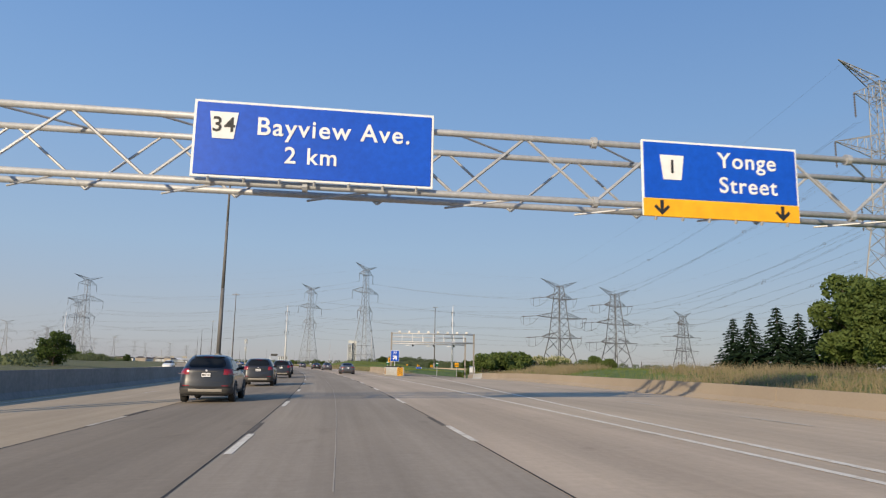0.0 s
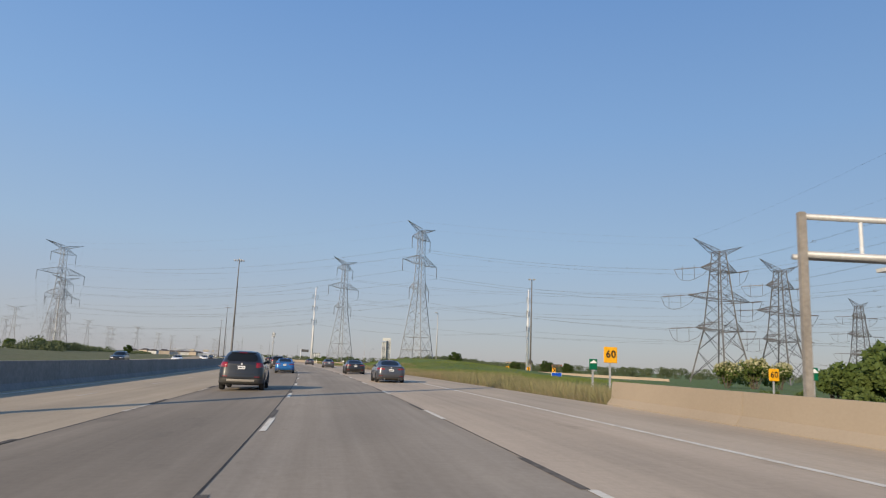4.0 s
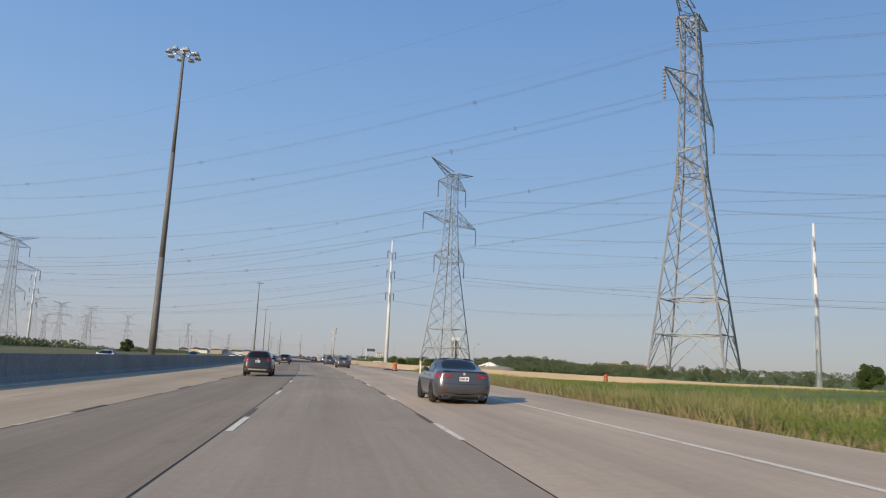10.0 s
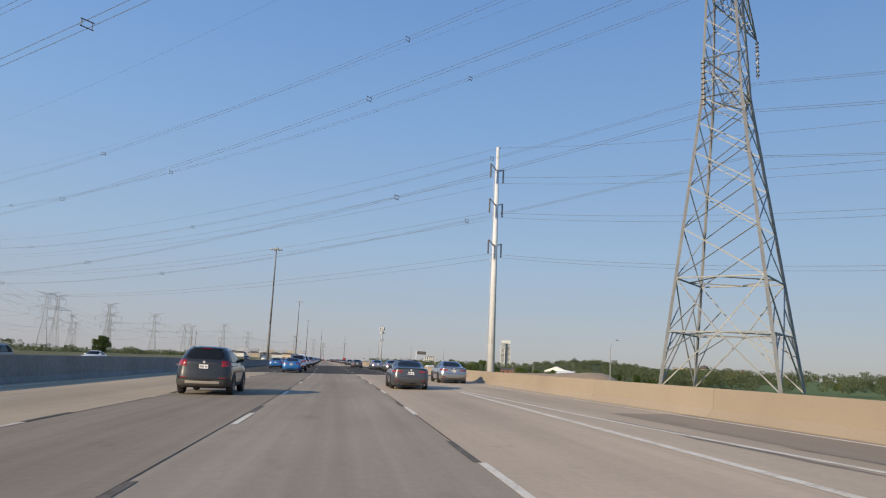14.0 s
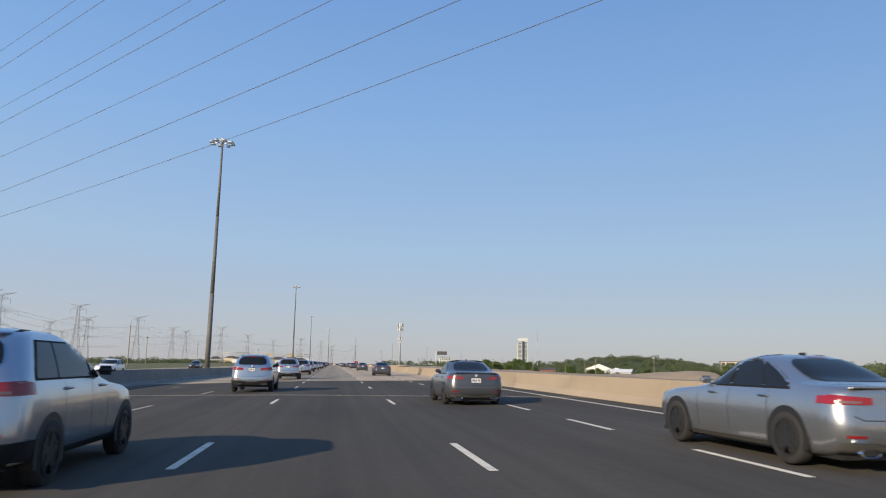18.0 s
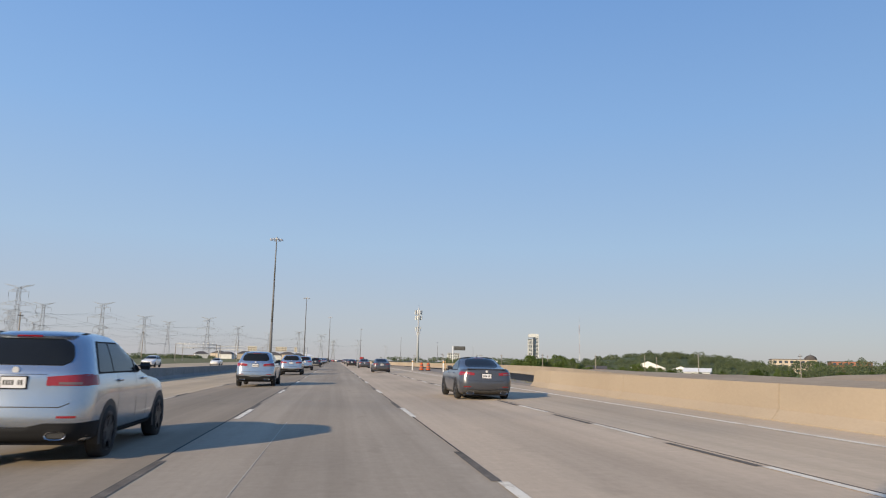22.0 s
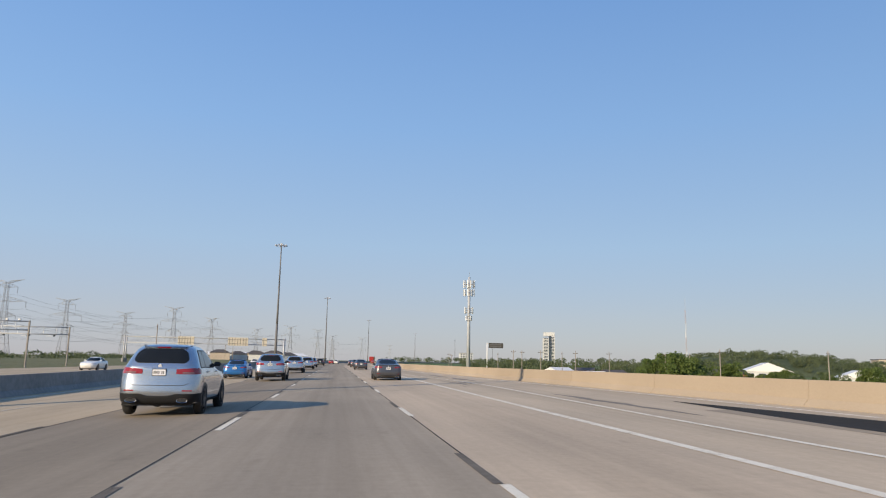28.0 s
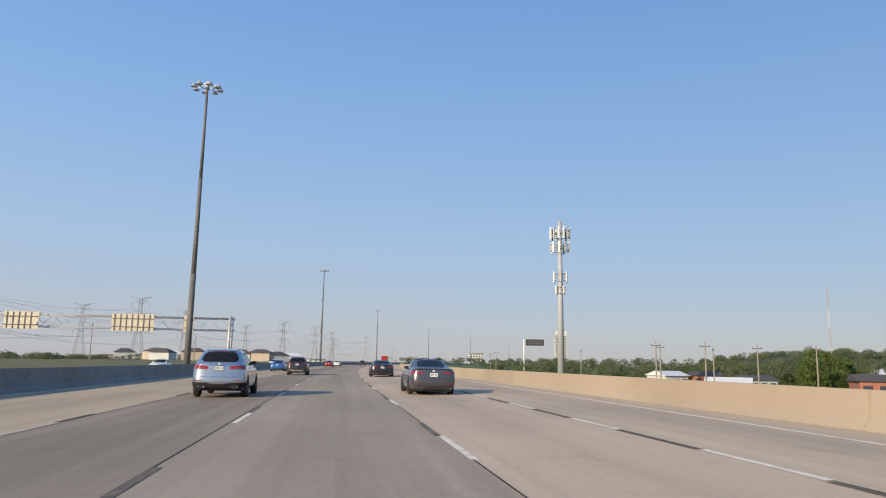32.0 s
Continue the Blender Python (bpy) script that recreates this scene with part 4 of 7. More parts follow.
def double_tower():
    """Strain tower: stout legs, three pairs of arms, level insulator strings both ways and slack jumper loops under them."""
    top = thing("strain_tower", "broad lattice strain tower with wide arms", "transmission tower", "strain towers")
    width = lambda z: lerp_at(STRAIN, z)
    corners = ((-1, -1), (1, -1), (1, 1), (-1, 1))
    for sx, sy in corners:
        g = Geo()
        for (z0, w0), (z1, w1), r in zip(STRAIN, STRAIN[1:], (0.24, 0.19, 0.15)):
            g.bar((sx * w0, sy * w0, z0 - (1.5 if z0 == 0 else 0)), (sx * w1, sy * w1, z1), r, 4)
        part("leg", g.mesh("strain_leg", M["lattice_dark"]), top)
    g = Geo()
    face_bars(g, width, 0, 11.6, 2, 0.085)
    part("body_bracing", g.mesh("strain_body", M["lattice_dark"]), top)["kind"] = "stuff"
    g = Geo()
    face_bars(g, width, 11.6, 31.0, 8, 0.068)
    for z in (11.6, 19.0, 26.2, 31.0):
        w = width(z)
        for i in range(4):
            g.bar((corners[i][0] * w, corners[i][1] * w, z), (corners[(i + 1) % 4][0] * w, corners[(i + 1) % 4][1] * w, z), 0.09, 4)
    part("cage", g.mesh("strain_cage", M["lattice_dark"]), top)["kind"] = "stuff"
    near, far = [], []
    for L, z in ((8.81, 11.97), (11.32, 19.42), (6.67, 26.51)):
        for s in (-1, 1):
            g = Geo()
            t = arm(g, s, L, z, z - 0.3, z + 1.8, width(z), 0.075, 4)
            part("crossarm", g.mesh("strain_arm", M["lattice_dark"]), top)["kind"] = "stuff"
            ends = []
            for d in PULL:
                g = Geo().bar(t, t + d * 6.2, 0.07, 4)
                for q in range(11):
                    f = 0.8 + q * 0.46
                    g.bar(t + d * (f - 0.1), t + d * (f + 0.1), 0.17, 6)
                ends.append(t + d * 6.2)
                part("insulator_string", g.mesh("strain_string", M["insul"]), top)
            g = Geo()
            for a, b in ((0, 0.16), (0.16, 0.34), (0.34, 0.5), (0.5, 0.66), (0.66, 0.84), (0.84, 1)):
                hang = lambda f: ends[0].lerp(ends[1], f) + Vector((1.6 * s * math.sin(math.pi * f), 0, -3.4 * math.sin(math.pi * f) ** 0.6))
                g.bar(hang(a), hang(b), 0.05, 4)
            for f in (0.34, 0.66):
                p = hang(f)
                g.bar(p, (p.x, p.y, t.z), 0.05, 4)
            part("jumper_loop", g.mesh("strain_loop", M["insul"]), top, "slack jumper loop")
            near.append(ends[1])
            far.append(ends[0])
    for s in (-1, 1):
        g = Geo()
        t = arm(g, s, 8.97, 33.37, 30.1, 31.3, 1.1, 0.06, 4)
        part("peak_arm", g.mesh("strain_peak", M["lattice_dark"]), top)["kind"] = "stuff"
        near.append(t)
        far.append(t)
    return top, near, far


tw, TIPS = tower()
places = {}


def stand(src, key, x, y, z=-0.3, turn=46.0, k=1.0, first=False):
    mm = pose(x, y, z, 0, 0, turn) @ Matrix.Scale(k, 4)
    places[key] = mm
    if first:
        src.matrix_world = mm
        return src
    return copy_thing(src, mm)


stand(tw, "TA", 64.94, 318.31, 1.5, 45.9, 1.02, first=True)
stand(tw, "TB", 49.29, 390.96, 0.4, 46.7, 0.96)
stand(tw, "TL", -69.1, 432.9, -0.4, 50.5, 1.06)
stand(tw, "TL2", -87.3, 518.3, -2.6, 50.8, 0.96)
stand(tw, "TX", 93.1, 76.2, 0.9, 8.6, 1.01)
stand(tw, "TX2", 138.0, 92.0, 0.9, 8.6, 1.0)
for i, (x, y, tn, sz) in enumerate([(-237.5, 1110, 10, 0.91), (-191, 1102, 5, 0.93), (-161.5, 1107.6, 5, 0.73), (-207.8, 1338.7, 5, 0.89), (-161.3, 1317.6, 0, 0.98), (-127.6, 1306.4, 0, 0.78), (-79.8, 1455, 0, 0.82), (-48.7, 1420, 0, 0.72), (-133.6, 1574, 0, 0.85), (-31, 1359, 0, 0.55), (-8.5, 1683, 0, 0.75), (-72, 2124, 0, 0.97), (-156, 779, 40, 0.74), (-232, 944, 20, 1.03), (51, 2570, 0, 0.97), (-330, 1250, 0, 0.97), (-420, 1500, 0, 0.97), (-197, 985, 5, 0.95)]):
    stand(tw, "F%d" % i, x, y, -1.0, tn, sz)
st, SNEAR, SFAR = double_tower()
stand(st, "TC", 128.66, 249.95, 0.4, 14.6, 1.06, first=True)
stand(st, "TD", 169.4, 275.4, -0.6, 17.2, 1.06)
stand(st, "TE", 220.3, 296.3, 0.2, 22.5, 0.84)


# ---- conductors ----
def wire(a, b, sag, r=0.035, n=20, spacers=True, twin=0.0, label="twin overhead conductor with spacers"):
    a, b = Vector(a), Vector(b)
    ob = thing("overhead_line", label, "power line", "overhead lines")
    side = (b - a).cross(Vector((0, 0, 1))).normalized() * twin
    pts = [a.lerp(b, i / n) - Vector((0, 0, 4 * sag * (i / n) * (1 - i / n))) for i in range(n + 1)]
    for s in ((-1, 1) if twin else (0,)):
        g = Geo()
        k = (b - a).to_track_quat("Z", "Y").to_matrix()
        g.v = [tuple(p + side * s + k @ Vector((r * math.cos(2.0944 * j), r * math.sin(2.0944 * j), 0))) for p in pts for j in range(3)]
        g.f = [(3 * i + j, 3 * i + (j + 1) % 3, 3 * i + 3 + (j + 1) % 3, 3 * i + 3 + j) for i in range(n) for j in range(3)]
        part("conductor", g.mesh("conductor", M["wire"]), ob)
    if spacers:
        for i in range(3, n - 1, 6):
            p = pts[i]
            g = Geo()
            for s in (-1, 1):
                g.bar(p + side * s * 1.1 + Vector((0, 0, 0.15)), p + side * s * 1.1 - Vector((0, 0, 0.15)), 0.025)
            g.bar(p + side * 1.4 + Vector((0, 0, 0.18)), p - side * 1.4 + Vector((0, 0, 0.18)), 0.03)
            g.bar(p + side * 1.4 - Vector((0, 0, 0.18)), p - side * 1.4 - Vector((0, 0, 0.18)), 0.03)
            part("spacer", g.mesh("spacer", M["insul"]), ob)


def span(k1, k2, sag, which=range(8), tips=None, tips2=None, twin=0.24):
    for i in which:
        a = places[k1] @ (tips or TIPS)[i]
        b = places[k2] @ (tips2 or tips or TIPS)[i]
        peak = i >= 6
        wire(a, b, sag * (0.7 if peak else 1), 0.010 if peak else 0.015, spacers=not peak, twin=0 if peak else twin, label="thin overhead shield wire" if peak else "twin overhead conductor with spacers")


span("TA", "TL", 5.0)
span("TB", "TL2", 5.0)
span("TD", "TB", 3.0, tips=SFAR, tips2=TIPS)
span("TC", "TA", 1.5, tips=SFAR, tips2=TIPS)
span("TX", "TC", 5.0, tips=TIPS, tips2=SNEAR)
span("TX2", "TD", 5.0, tips=TIPS, tips2=SNEAR)
span("TL", "F12", 7.0)
span("TL2", "F13", 9.0)
span("TD", "TE", 5.0, tips=SFAR, tips2=SNEAR)


def far_span(k1, k2, sag):
    for i in range(0, 6):
        wire(places[k1] @ TIPS[i], places[k2] @ TIPS[i], sag, 0.045, 10, False, 0, "distant overhead power wire")


for a, b in (("F17", "F0"), ("F0", "F3"), ("F1", "F4"), ("F2", "F5"), ("F4", "F8"), ("F5", "F6"), ("F6", "F11"), ("F7", "F10"), ("F12", "F1")):
    far_span(a, b, 6.0)


def tube_pole(H=37.0):
    top = thing("steel_pole", "pale tubular steel line pole with short arms", "power pole", "tubular line poles")
    part("shaft", Geo().bar((0, 0, -3), (0, 0, H), 0.62, 14, 0.26).mesh("pole_shaft", M["white_pole"], True), top)
    tips = []
    for z in (H - 3.4, H - 9.2, H - 15.9):
        for s in (-1, 1):
            g = Geo().bar((0, 0, z - 0.7), (s * 2.1, 0, z + 0.1), 0.12, 6, 0.07)
            part("arm", g.mesh("pole_arm", M["lattice"]), top)
            g = Geo()
            insulator(g, Vector((s * 2.1, 0, z + 0.1)), 2.3)
            part("insulator_string", g.mesh("pole_insulator", M["insul"]), top, "dark insulator string")
            tips.append(Vector((s * 2.1, 0, z - 2.2)))
    part("peak_arm", Geo().bar((0, 0, H - 0.3), (1.0, 0, H + 0.2), 0.08, 6).mesh("pole_peak", M["lattice"]), top)
    tips.append(Vector((1.0, 0, H + 0.2)))
    g = Geo()
    for s in (-0.18, 0.18):
        g.bar((s, 0.74, 0.5), (s, 0.44, H - 4), 0.025, 4)
    for k in range(int((H - 5) / 0.6)):
        t = (k * 0.6 + 0.3) / (H - 4.5)
        x = 0.74 - 0.3 * t
        g.bar((-0.18, x, 0.5 + k * 0.6), (0.18, x, 0.5 + k * 0.6), 0.018, 4)
    part("climbing_ladder", g.mesh("pole_ladder", M["galv"]), top)
    return top, tips


tp, PTIPS = tube_pole()
PT = math.degrees(math.atan2(0.77, 0.64))
stand(tp, "P1", 42.8, 452.0, 0.0, PT, first=True)
stand(tp, "P0", 127.8, 378.4, -2.0, PT)
stand(tp, "P2", -108.0, 597.0, -0.5, PT)
stand(tp, "P3", -250.0, 735.0, -0.5, PT)
stand(tp, "P4", -390.0, 870.0, -0.5, PT - 20)
stand(tp, "Pm", 302.0, 232.0, -2.0, PT)
for a, b in (("Pm", "P0"), ("P0", "P1"), ("P1", "P2"), ("P2", "P3")):
    for i in range(7):
        wire(places[a] @ PTIPS[i], places[b] @ PTIPS[i], 3.2, 0.022, 16, False, 0, "single thin overhead power wire")


# ---- sign gantry over the road ----
def text_mesh(body, size, material, depth=0.006):
    cu = bpy.data.curves.new("lettering", "FONT")
    cu.body, cu.size, cu.align_x, cu.align_y, cu.extrude = body, size, "CENTER", "CENTER", depth
    cu.offset = 0.012 * size
    cu.space_character = 1.12
    tmp = bpy.data.objects.new("lettering", cu)
    me = bpy.data.meshes.new_from_object(tmp)
    me.materials.clear()
    me.materials.append(material)
    bpy.data.objects.remove(tmp)
    return me


def put_text(name, body, size, material, parent, x, z, y=-0.03, label=""):
    """Lettering on a panel that faces -y."""
    ob = part(name, text_mesh(body, size, material), parent, label)
    ob.matrix_local = Matrix.Translation((x, y, z)) @ Euler((math.pi / 2, 0, 0)).to_matrix().to_4x4()
    return ob


def panel(w, h, material, t=0.05, x=0, z=0, y=0):
    return soften(Geo().box(x - w / 2, x + w / 2, y, y + t, z - h / 2, z + h / 2).mesh("panel", material), 0.012, 1)


def arrow_mesh(x, z, s, material, turn=0.0, y=-0.03):
    """A down arrow with a wide head, or turned."""
    pts = [(-0.12, 0.5), (0.12, 0.5), (0.12, -0.1), (0.42, 0.18), (0.55, 0.02), (0, -0.5), (-0.55, 0.02), (-0.42, 0.18), (-0.12, -0.1)]
    c, n = math.cos(turn), math.sin(turn)
    pts = [(x + s * (a * c - b * n), z + s * (a * n + b * c)) for a, b in pts]
    vs = [(a, y, b) for a, b in pts] + [(a, y + 0.02, b) for a, b in pts]
    k = len(pts)
    fs = [(0, 1, 2, 8), (2, 3, 4, 5), (2, 5, 8), (5, 6, 7, 8)]
    fs = [tuple(q) for q in fs] + [(i, i + k, (i + 1) % k + k, (i + 1) % k) for i in range(k)]
    return mesh_of("arrow", vs, fs, material)


def sign_gantry(y, u0, u1, zlow, ztop, depth, posts):
    """A four-chord tubular truss spanning from u0 to u1."""
    top = thing("sign_gantry", "galvanised tubular truss gantry spanning the motorway", "gantry")
    p = at(y, 0, 0)
    top.matrix_world = pose(p.x, p.y, 0, 0, 0, heading(y))
    for nm, yy, z in (("chord", 0, zlow), ("chord", 0, ztop), ("chord", depth, zlow + 0.15), ("chord", depth, ztop - 0.05)):
        part(nm, Geo().bar((u0, yy, z), (u1, yy, z), 0.085, 10).mesh("gantry_chord", M["galv"], True), top)
    n = round((u1 - u0) / 1.75)
    for i in range(n):
        a, b = u0 + (u1 - u0) * i / n, u0 + (u1 - u0) * (i + 1) / n
        up = i % 2 == 0
        part("web_brace", Geo().bar((a, 0, zlow if up else ztop), (b, 0, ztop if up else zlow), 0.04, 6).mesh("gantry_brace", M["galv"]), top)
        part("web_brace", Geo().bar((a, depth, ztop if up else zlow), (b, depth, zlow if up else ztop), 0.035, 6).mesh("gantry_brace", M["galv"]), top)
        if up:
            part("cross_brace", Geo().bar((a, 0, ztop), (b, depth, ztop), 0.03, 6).mesh("gantry_cross", M["galv"]), top)
            part("cross_brace", Geo().bar((a, depth, zlow), (b, 0, zlow), 0.03, 6).mesh("gantry_cross", M["galv"]), top)
    for i in range(0, n, 4):
        a = u0 + (u1 - u0) * i / n
        for z in (zlow, ztop):
            part("flange", Geo().bar((a - 0.06, 0, z), (a + 0.06, 0, z), 0.15, 10).mesh("gantry_flange", M["galv"]), top)
    for u in posts:
        for yy in (0, depth):
            part("post", Geo().bar((u, yy, -0.6), (u, yy, ztop + 0.3), 0.2, 12).mesh("gantry_post", M["galv"], True), top)
        part("footing", Geo().bar((u, depth / 2, -0.8), (u, depth / 2, 0.8), 0.75, 12).mesh("gantry_foot", M["median"]), top, "round concrete footing")
    return top


gan = sign_gantry(16.5, -13.5, 24.0, 5.45, 7.0, 1.5, (-13.0, 23.5))


def route_shield(parent, x, z, num):
    vs = [(x - 0.32, -0.035, z + 0.32), (x + 0.32, -0.035, z + 0.32), (x + 0.24, -0.035, z - 0.32), (x - 0.24, -0.035, z - 0.32)]
    vs += [(a, -0.005, c) for a, b, c in vs]
    sh = part("route_marker", mesh_of("shield", vs, [(3, 2, 1, 0), (0, 1, 5, 4), (1, 2, 6, 5), (2, 3, 7, 6), (3, 0, 4, 7)], M["sign_white"]), parent, "white trapezoid route marker")
    put_text("marker_number", num, 0.5, M["black"], sh, x, z, -0.04)


s1 = thing("overhead_sign", "large blue overhead sign with white place name and distance", "road sign", "overhead signs")
s1.matrix_world = gan.matrix_world @ Matrix.Translation((1.0, -0.22, 6.42))
part("panel", panel(5.6, 1.85, M["sign_white"]), s1, "white border")
part("face", panel(5.48, 1.73, M["sign_blue"], 0.03, 0, 0, -0.018), s1, "blue reflective face")
route_shield(s1, -2.12, 0.32, "34")
put_text("place_name", "Bayview Ave.", 0.60, M["sign_white"], s1, 0.42, 0.33)
put_text("distance", "2 km", 0.56, M["sign_white"], s1, -0.1, -0.33)
for i in range(7):
    g = Geo().bar((-2.4 + 0.8 * i, 0.0, -0.9), (-2.4 + 0.8 * i, 0.05, -1.0), 0.035, 6)
    part("lug", g.mesh("lug", M["galv"]), s1)
s2 = thing("overhead_sign", "blue overhead sign with street name and yellow lane-arrow strip", "road sign", "overhead signs")
s2.matrix_world = gan.matrix_world @ Matrix.Translation((11.25, -0.24, 6.12))
part("panel", panel(4.3, 1.98, M["sign_white"], 0.05), s2, "white border")
part("face", panel(4.2, 1.46, M["sign_blue"], 0.03, 0, 0.20, -0.018), s2, "blue reflective face")
part("arrow_strip", panel(4.26, 0.46, M["sign_yellow"], 0.04, 0, -0.77, -0.02), s2, "yellow strip")
route_shield(s2, -1.35, 0.28, "1")
put_text("street_name", "Yonge", 0.58, M["sign_white"], s2, 0.72, 0.53)
put_text("street_name", "Street", 0.58, M["sign_white"], s2, 0.72, -0.12)
for x in (-1.65, 1.65):
    part("down_arrow", arrow_mesh(x, -0.77, 0.38, M["black"]), s2)
for i in range(6):
    part("lug", Geo().bar((-1.8 + 0.72 * i, 0.0, -0.98), (-1.8 + 0.72 * i, 0.05, -1.08), 0.035, 6).mesh("lug", M["galv"]), s2)

# ---- toll gantries over the exit ramp ----
def toll_gantry(a, b, z1, z2, n, lamps, label):
    a, b = Vector(a), Vector(b)
    L = (b - a).length
    top = thing("toll_gantry", label, "toll gantry", "toll gantries")
    top.matrix_world = pose(a.x, a.y, 0, 0, 0, math.degrees(math.atan2(b.y - a.y, b.x - a.x)))
    for x in (0, L):
        part("post", soften(Geo().box(x - 0.105, x + 0.105, -0.105, 0.105, -0.6, z1 + 0.12).mesh("toll_post", M["rusty"]), 0.03, 2), top, "weathered brown steel post")
    part("top_beam", Geo().bar((0, 0, z1), (L, 0, z1), 0.09, 10).mesh("toll_beam", M["galv"], True), top)
    part("lower_beam", Geo().bar((0, 0, z2), (L, 0, z2), 0.10, 10).mesh("toll_beam", M["galv"], True), top)
    part("rear_beam", Geo().bar((0, 0.5, z2), (L, 0.5, z2), 0.08, 10).mesh("toll_beam", M["galv"], True), top)
    part("walkway", Geo().box(0.2, L - 0.2, 0.05, 0.5, z2 - 0.08, z2 - 0.02).mesh("toll_walk", M["lattice"]), top)
    for i in range(1, n):
        x = L * i / n
        part("hanger", Geo().bar((x, 0, z2), (x, 0, z1), 0.05, 6).mesh("toll_hanger", M["white_pole"]), top)
    for i in range(lamps):
        x = L * (i + 0.8) / (lamps + 0.6)
        if lamps > 5:
            g = Geo().bar((x, 0, z1), (x, 0, z1 + 0.12), 0.05, 6)
            g.box(x - 0.16, x + 0.16, -0.2, 0.14, z1 + 0.1, z1 + 0.36)
            part("camera_unit", soften(g.mesh("toll_cam", M["glow_white"]), 0.02, 1), top, "white camera housing")
        else:
            g = Geo().box(x - 0.35, x + 0.35, -0.2, 0.3, z2 - 0.36, z2 - 0.26).bar((x, 0, z2 - 0.26), (x, 0, z2), 0.04, 6)
            part("antenna", g.mesh("toll_ant", M["white_pole"]), top, "flat white antenna panel")
            part("sensor", Geo().bar((x + 0.8, -0.1, z2 - 0.28), (x + 0.8, 0.15, z2 - 0.2), 0.13, 8).mesh("toll_sensor", M["black"]), top, "black round sensor")
    return top


toll_gantry((24.2, 98.8, 0), (36.0, 96.8, 0), 5.85, 4.65, 8, 8, "galvanised toll gantry with white cameras over the ramp")
toll_gantry((26.8, 109.5, 0), (38.4, 107.2, 0), 5.75, 4.7, 7, 3, "galvanised toll gantry with hanging antennas over the ramp")
pa, pb = at(811, -40.6, 0), at(831, -42.2, 0)
toll_gantry((pa.x - 14.0, pa.y - 1.0, 0), pa, 5.9, 4.7, 8, 8, "galvanised toll gantry with white cameras beyond the median")
toll_gantry((pb.x - 14.0, pb.y - 1.0, 0), pb, 5.9, 4.7, 7, 3, "galvanised toll gantry with antennas beyond the median")
cab = thing("equipment_cabinet", "pale steel roadside equipment cabinet on a plinth", "cabinet", m=pose(38.6, 104.4, 0.3, 0, 0, -10) @ Matrix.Scale(0.7, 4))
part("body", soften(Geo().box(-0.55, 0.55, -0.4, 0.4, 0.15, 1.55).mesh("cab", M["white_pole"]), 0.03), cab)
part("plinth", Geo().box(-0.6, 0.6, -0.45, 0.45, -0.4, 0.15).mesh("cabp", M["median"]), cab)
part("door", Geo().box(-0.48, 0.48, -0.42, -0.403, 0.22, 1.48).mesh("cabd", M["white_pole"]), cab)

# ---- crash cushion ----
cc = thing("crash_cushion", "grey ribbed crash cushion with yellow chevron nose", "crash cushion")
p = at(77.7, 10.35)
cc.matrix_world = pose(p.x, p.y, p.z - 0.03, 0, 0, heading(77.7))
for i in range(6):
    y0, y1 = i * 1.12 + 0.10, i * 1.12 + 1.30
    vs, fs = [], []
    cols, zs = 10, (0.04, 0.12, 0.5, 0.88, 0.96)
    for s in (-1, 1):
        for k in range(cols + 1):
            t = k / cols
            yy = y0 + (y1 - y0) * t
            wave = 0.085 * math.sin(math.pi * min(1, t * 1.12)) ** 0.8 + 0.012 * t
            for z in zs:
                tuck = 0.02 if z in (zs[0], zs[-1]) else 0.0
                vs.append((s * (0.40 + 0.082 * yy + wave - tuck), yy, z))
    rows_ = len(zs)
    n = (cols + 1) * rows_
    for s in range(2):
        for k in range(cols):
            for j in range(rows_ - 1):
                a = s * n + k * rows_ + j
                fs.append((a, a + 1, a + rows_ + 1, a + rows_) if s == 0 else (a + rows_, a + rows_ + 1, a + 1, a))
    for k in range(cols):
        fs.append((k * rows_ + rows_ - 1, n + k * rows_ + rows_ - 1, n + (k + 1) * rows_ + rows_ - 1, (k + 1) * rows_ + rows_ - 1))
    part("fender_panel", mesh_of("fender", vs, fs, M["fender"], True), cc)
    wc = 0.40 + 0.082 * y0
    part("rubber_cap", soften(Geo().box(-wc, wc, y0 + 0.06, y1 - 0.16, 0.955, 1.03 + 0.015 * (i % 3)).mesh("cap", M["black"]), 0.04, 2), cc, "black rubber cap")
part("nose", soften(Geo().box(-0.44, 0.44, -0.05, 0.14, 0.03, 0.97).mesh("nose", M["fender"]), 0.05, 2), cc, "pale steel nose")
plate = part("nose_plate", Geo().box(-0.32, 0.32, -0.056, -0.045, 0.07, 0.95).mesh("nose_plate", M["sign_yellow"]), cc, "yellow reflective plate")
for i in range(4):
    z = 0.14 + 0.21 * i
    for s in (-1, 1):
        vs = [(0, -0.059, z + 0.22), (s * 0.32, -0.059, z + 0.03), (s * 0.32, -0.059, z - 0.06), (0, -0.059, z + 0.12)]
        part("chevron_bar", mesh_of("chev", vs, [(0, 1, 2, 3)] if s < 0 else [(3, 2, 1, 0)], M["black"]), plate)
mk = part("side_marker", Geo().box(-0.99, -0.96, 5.75, 6.15, 0.16, 0.86).mesh("smark", M["sign_yellow"]), cc, "yellow striped side marker")
for i in range(4):
    z = 0.2 + 0.17 * i
    vs = [(-0.995, 5.75, z), (-0.995, 6.15, z + 0.1), (-0.995, 6.15, z + 0.18), (-0.995, 5.75, z + 0.08)]
    part("marker_stripe", mesh_of("mst", vs, [(0, 1, 2, 3), (3, 2, 1, 0)], M["black"]), mk)

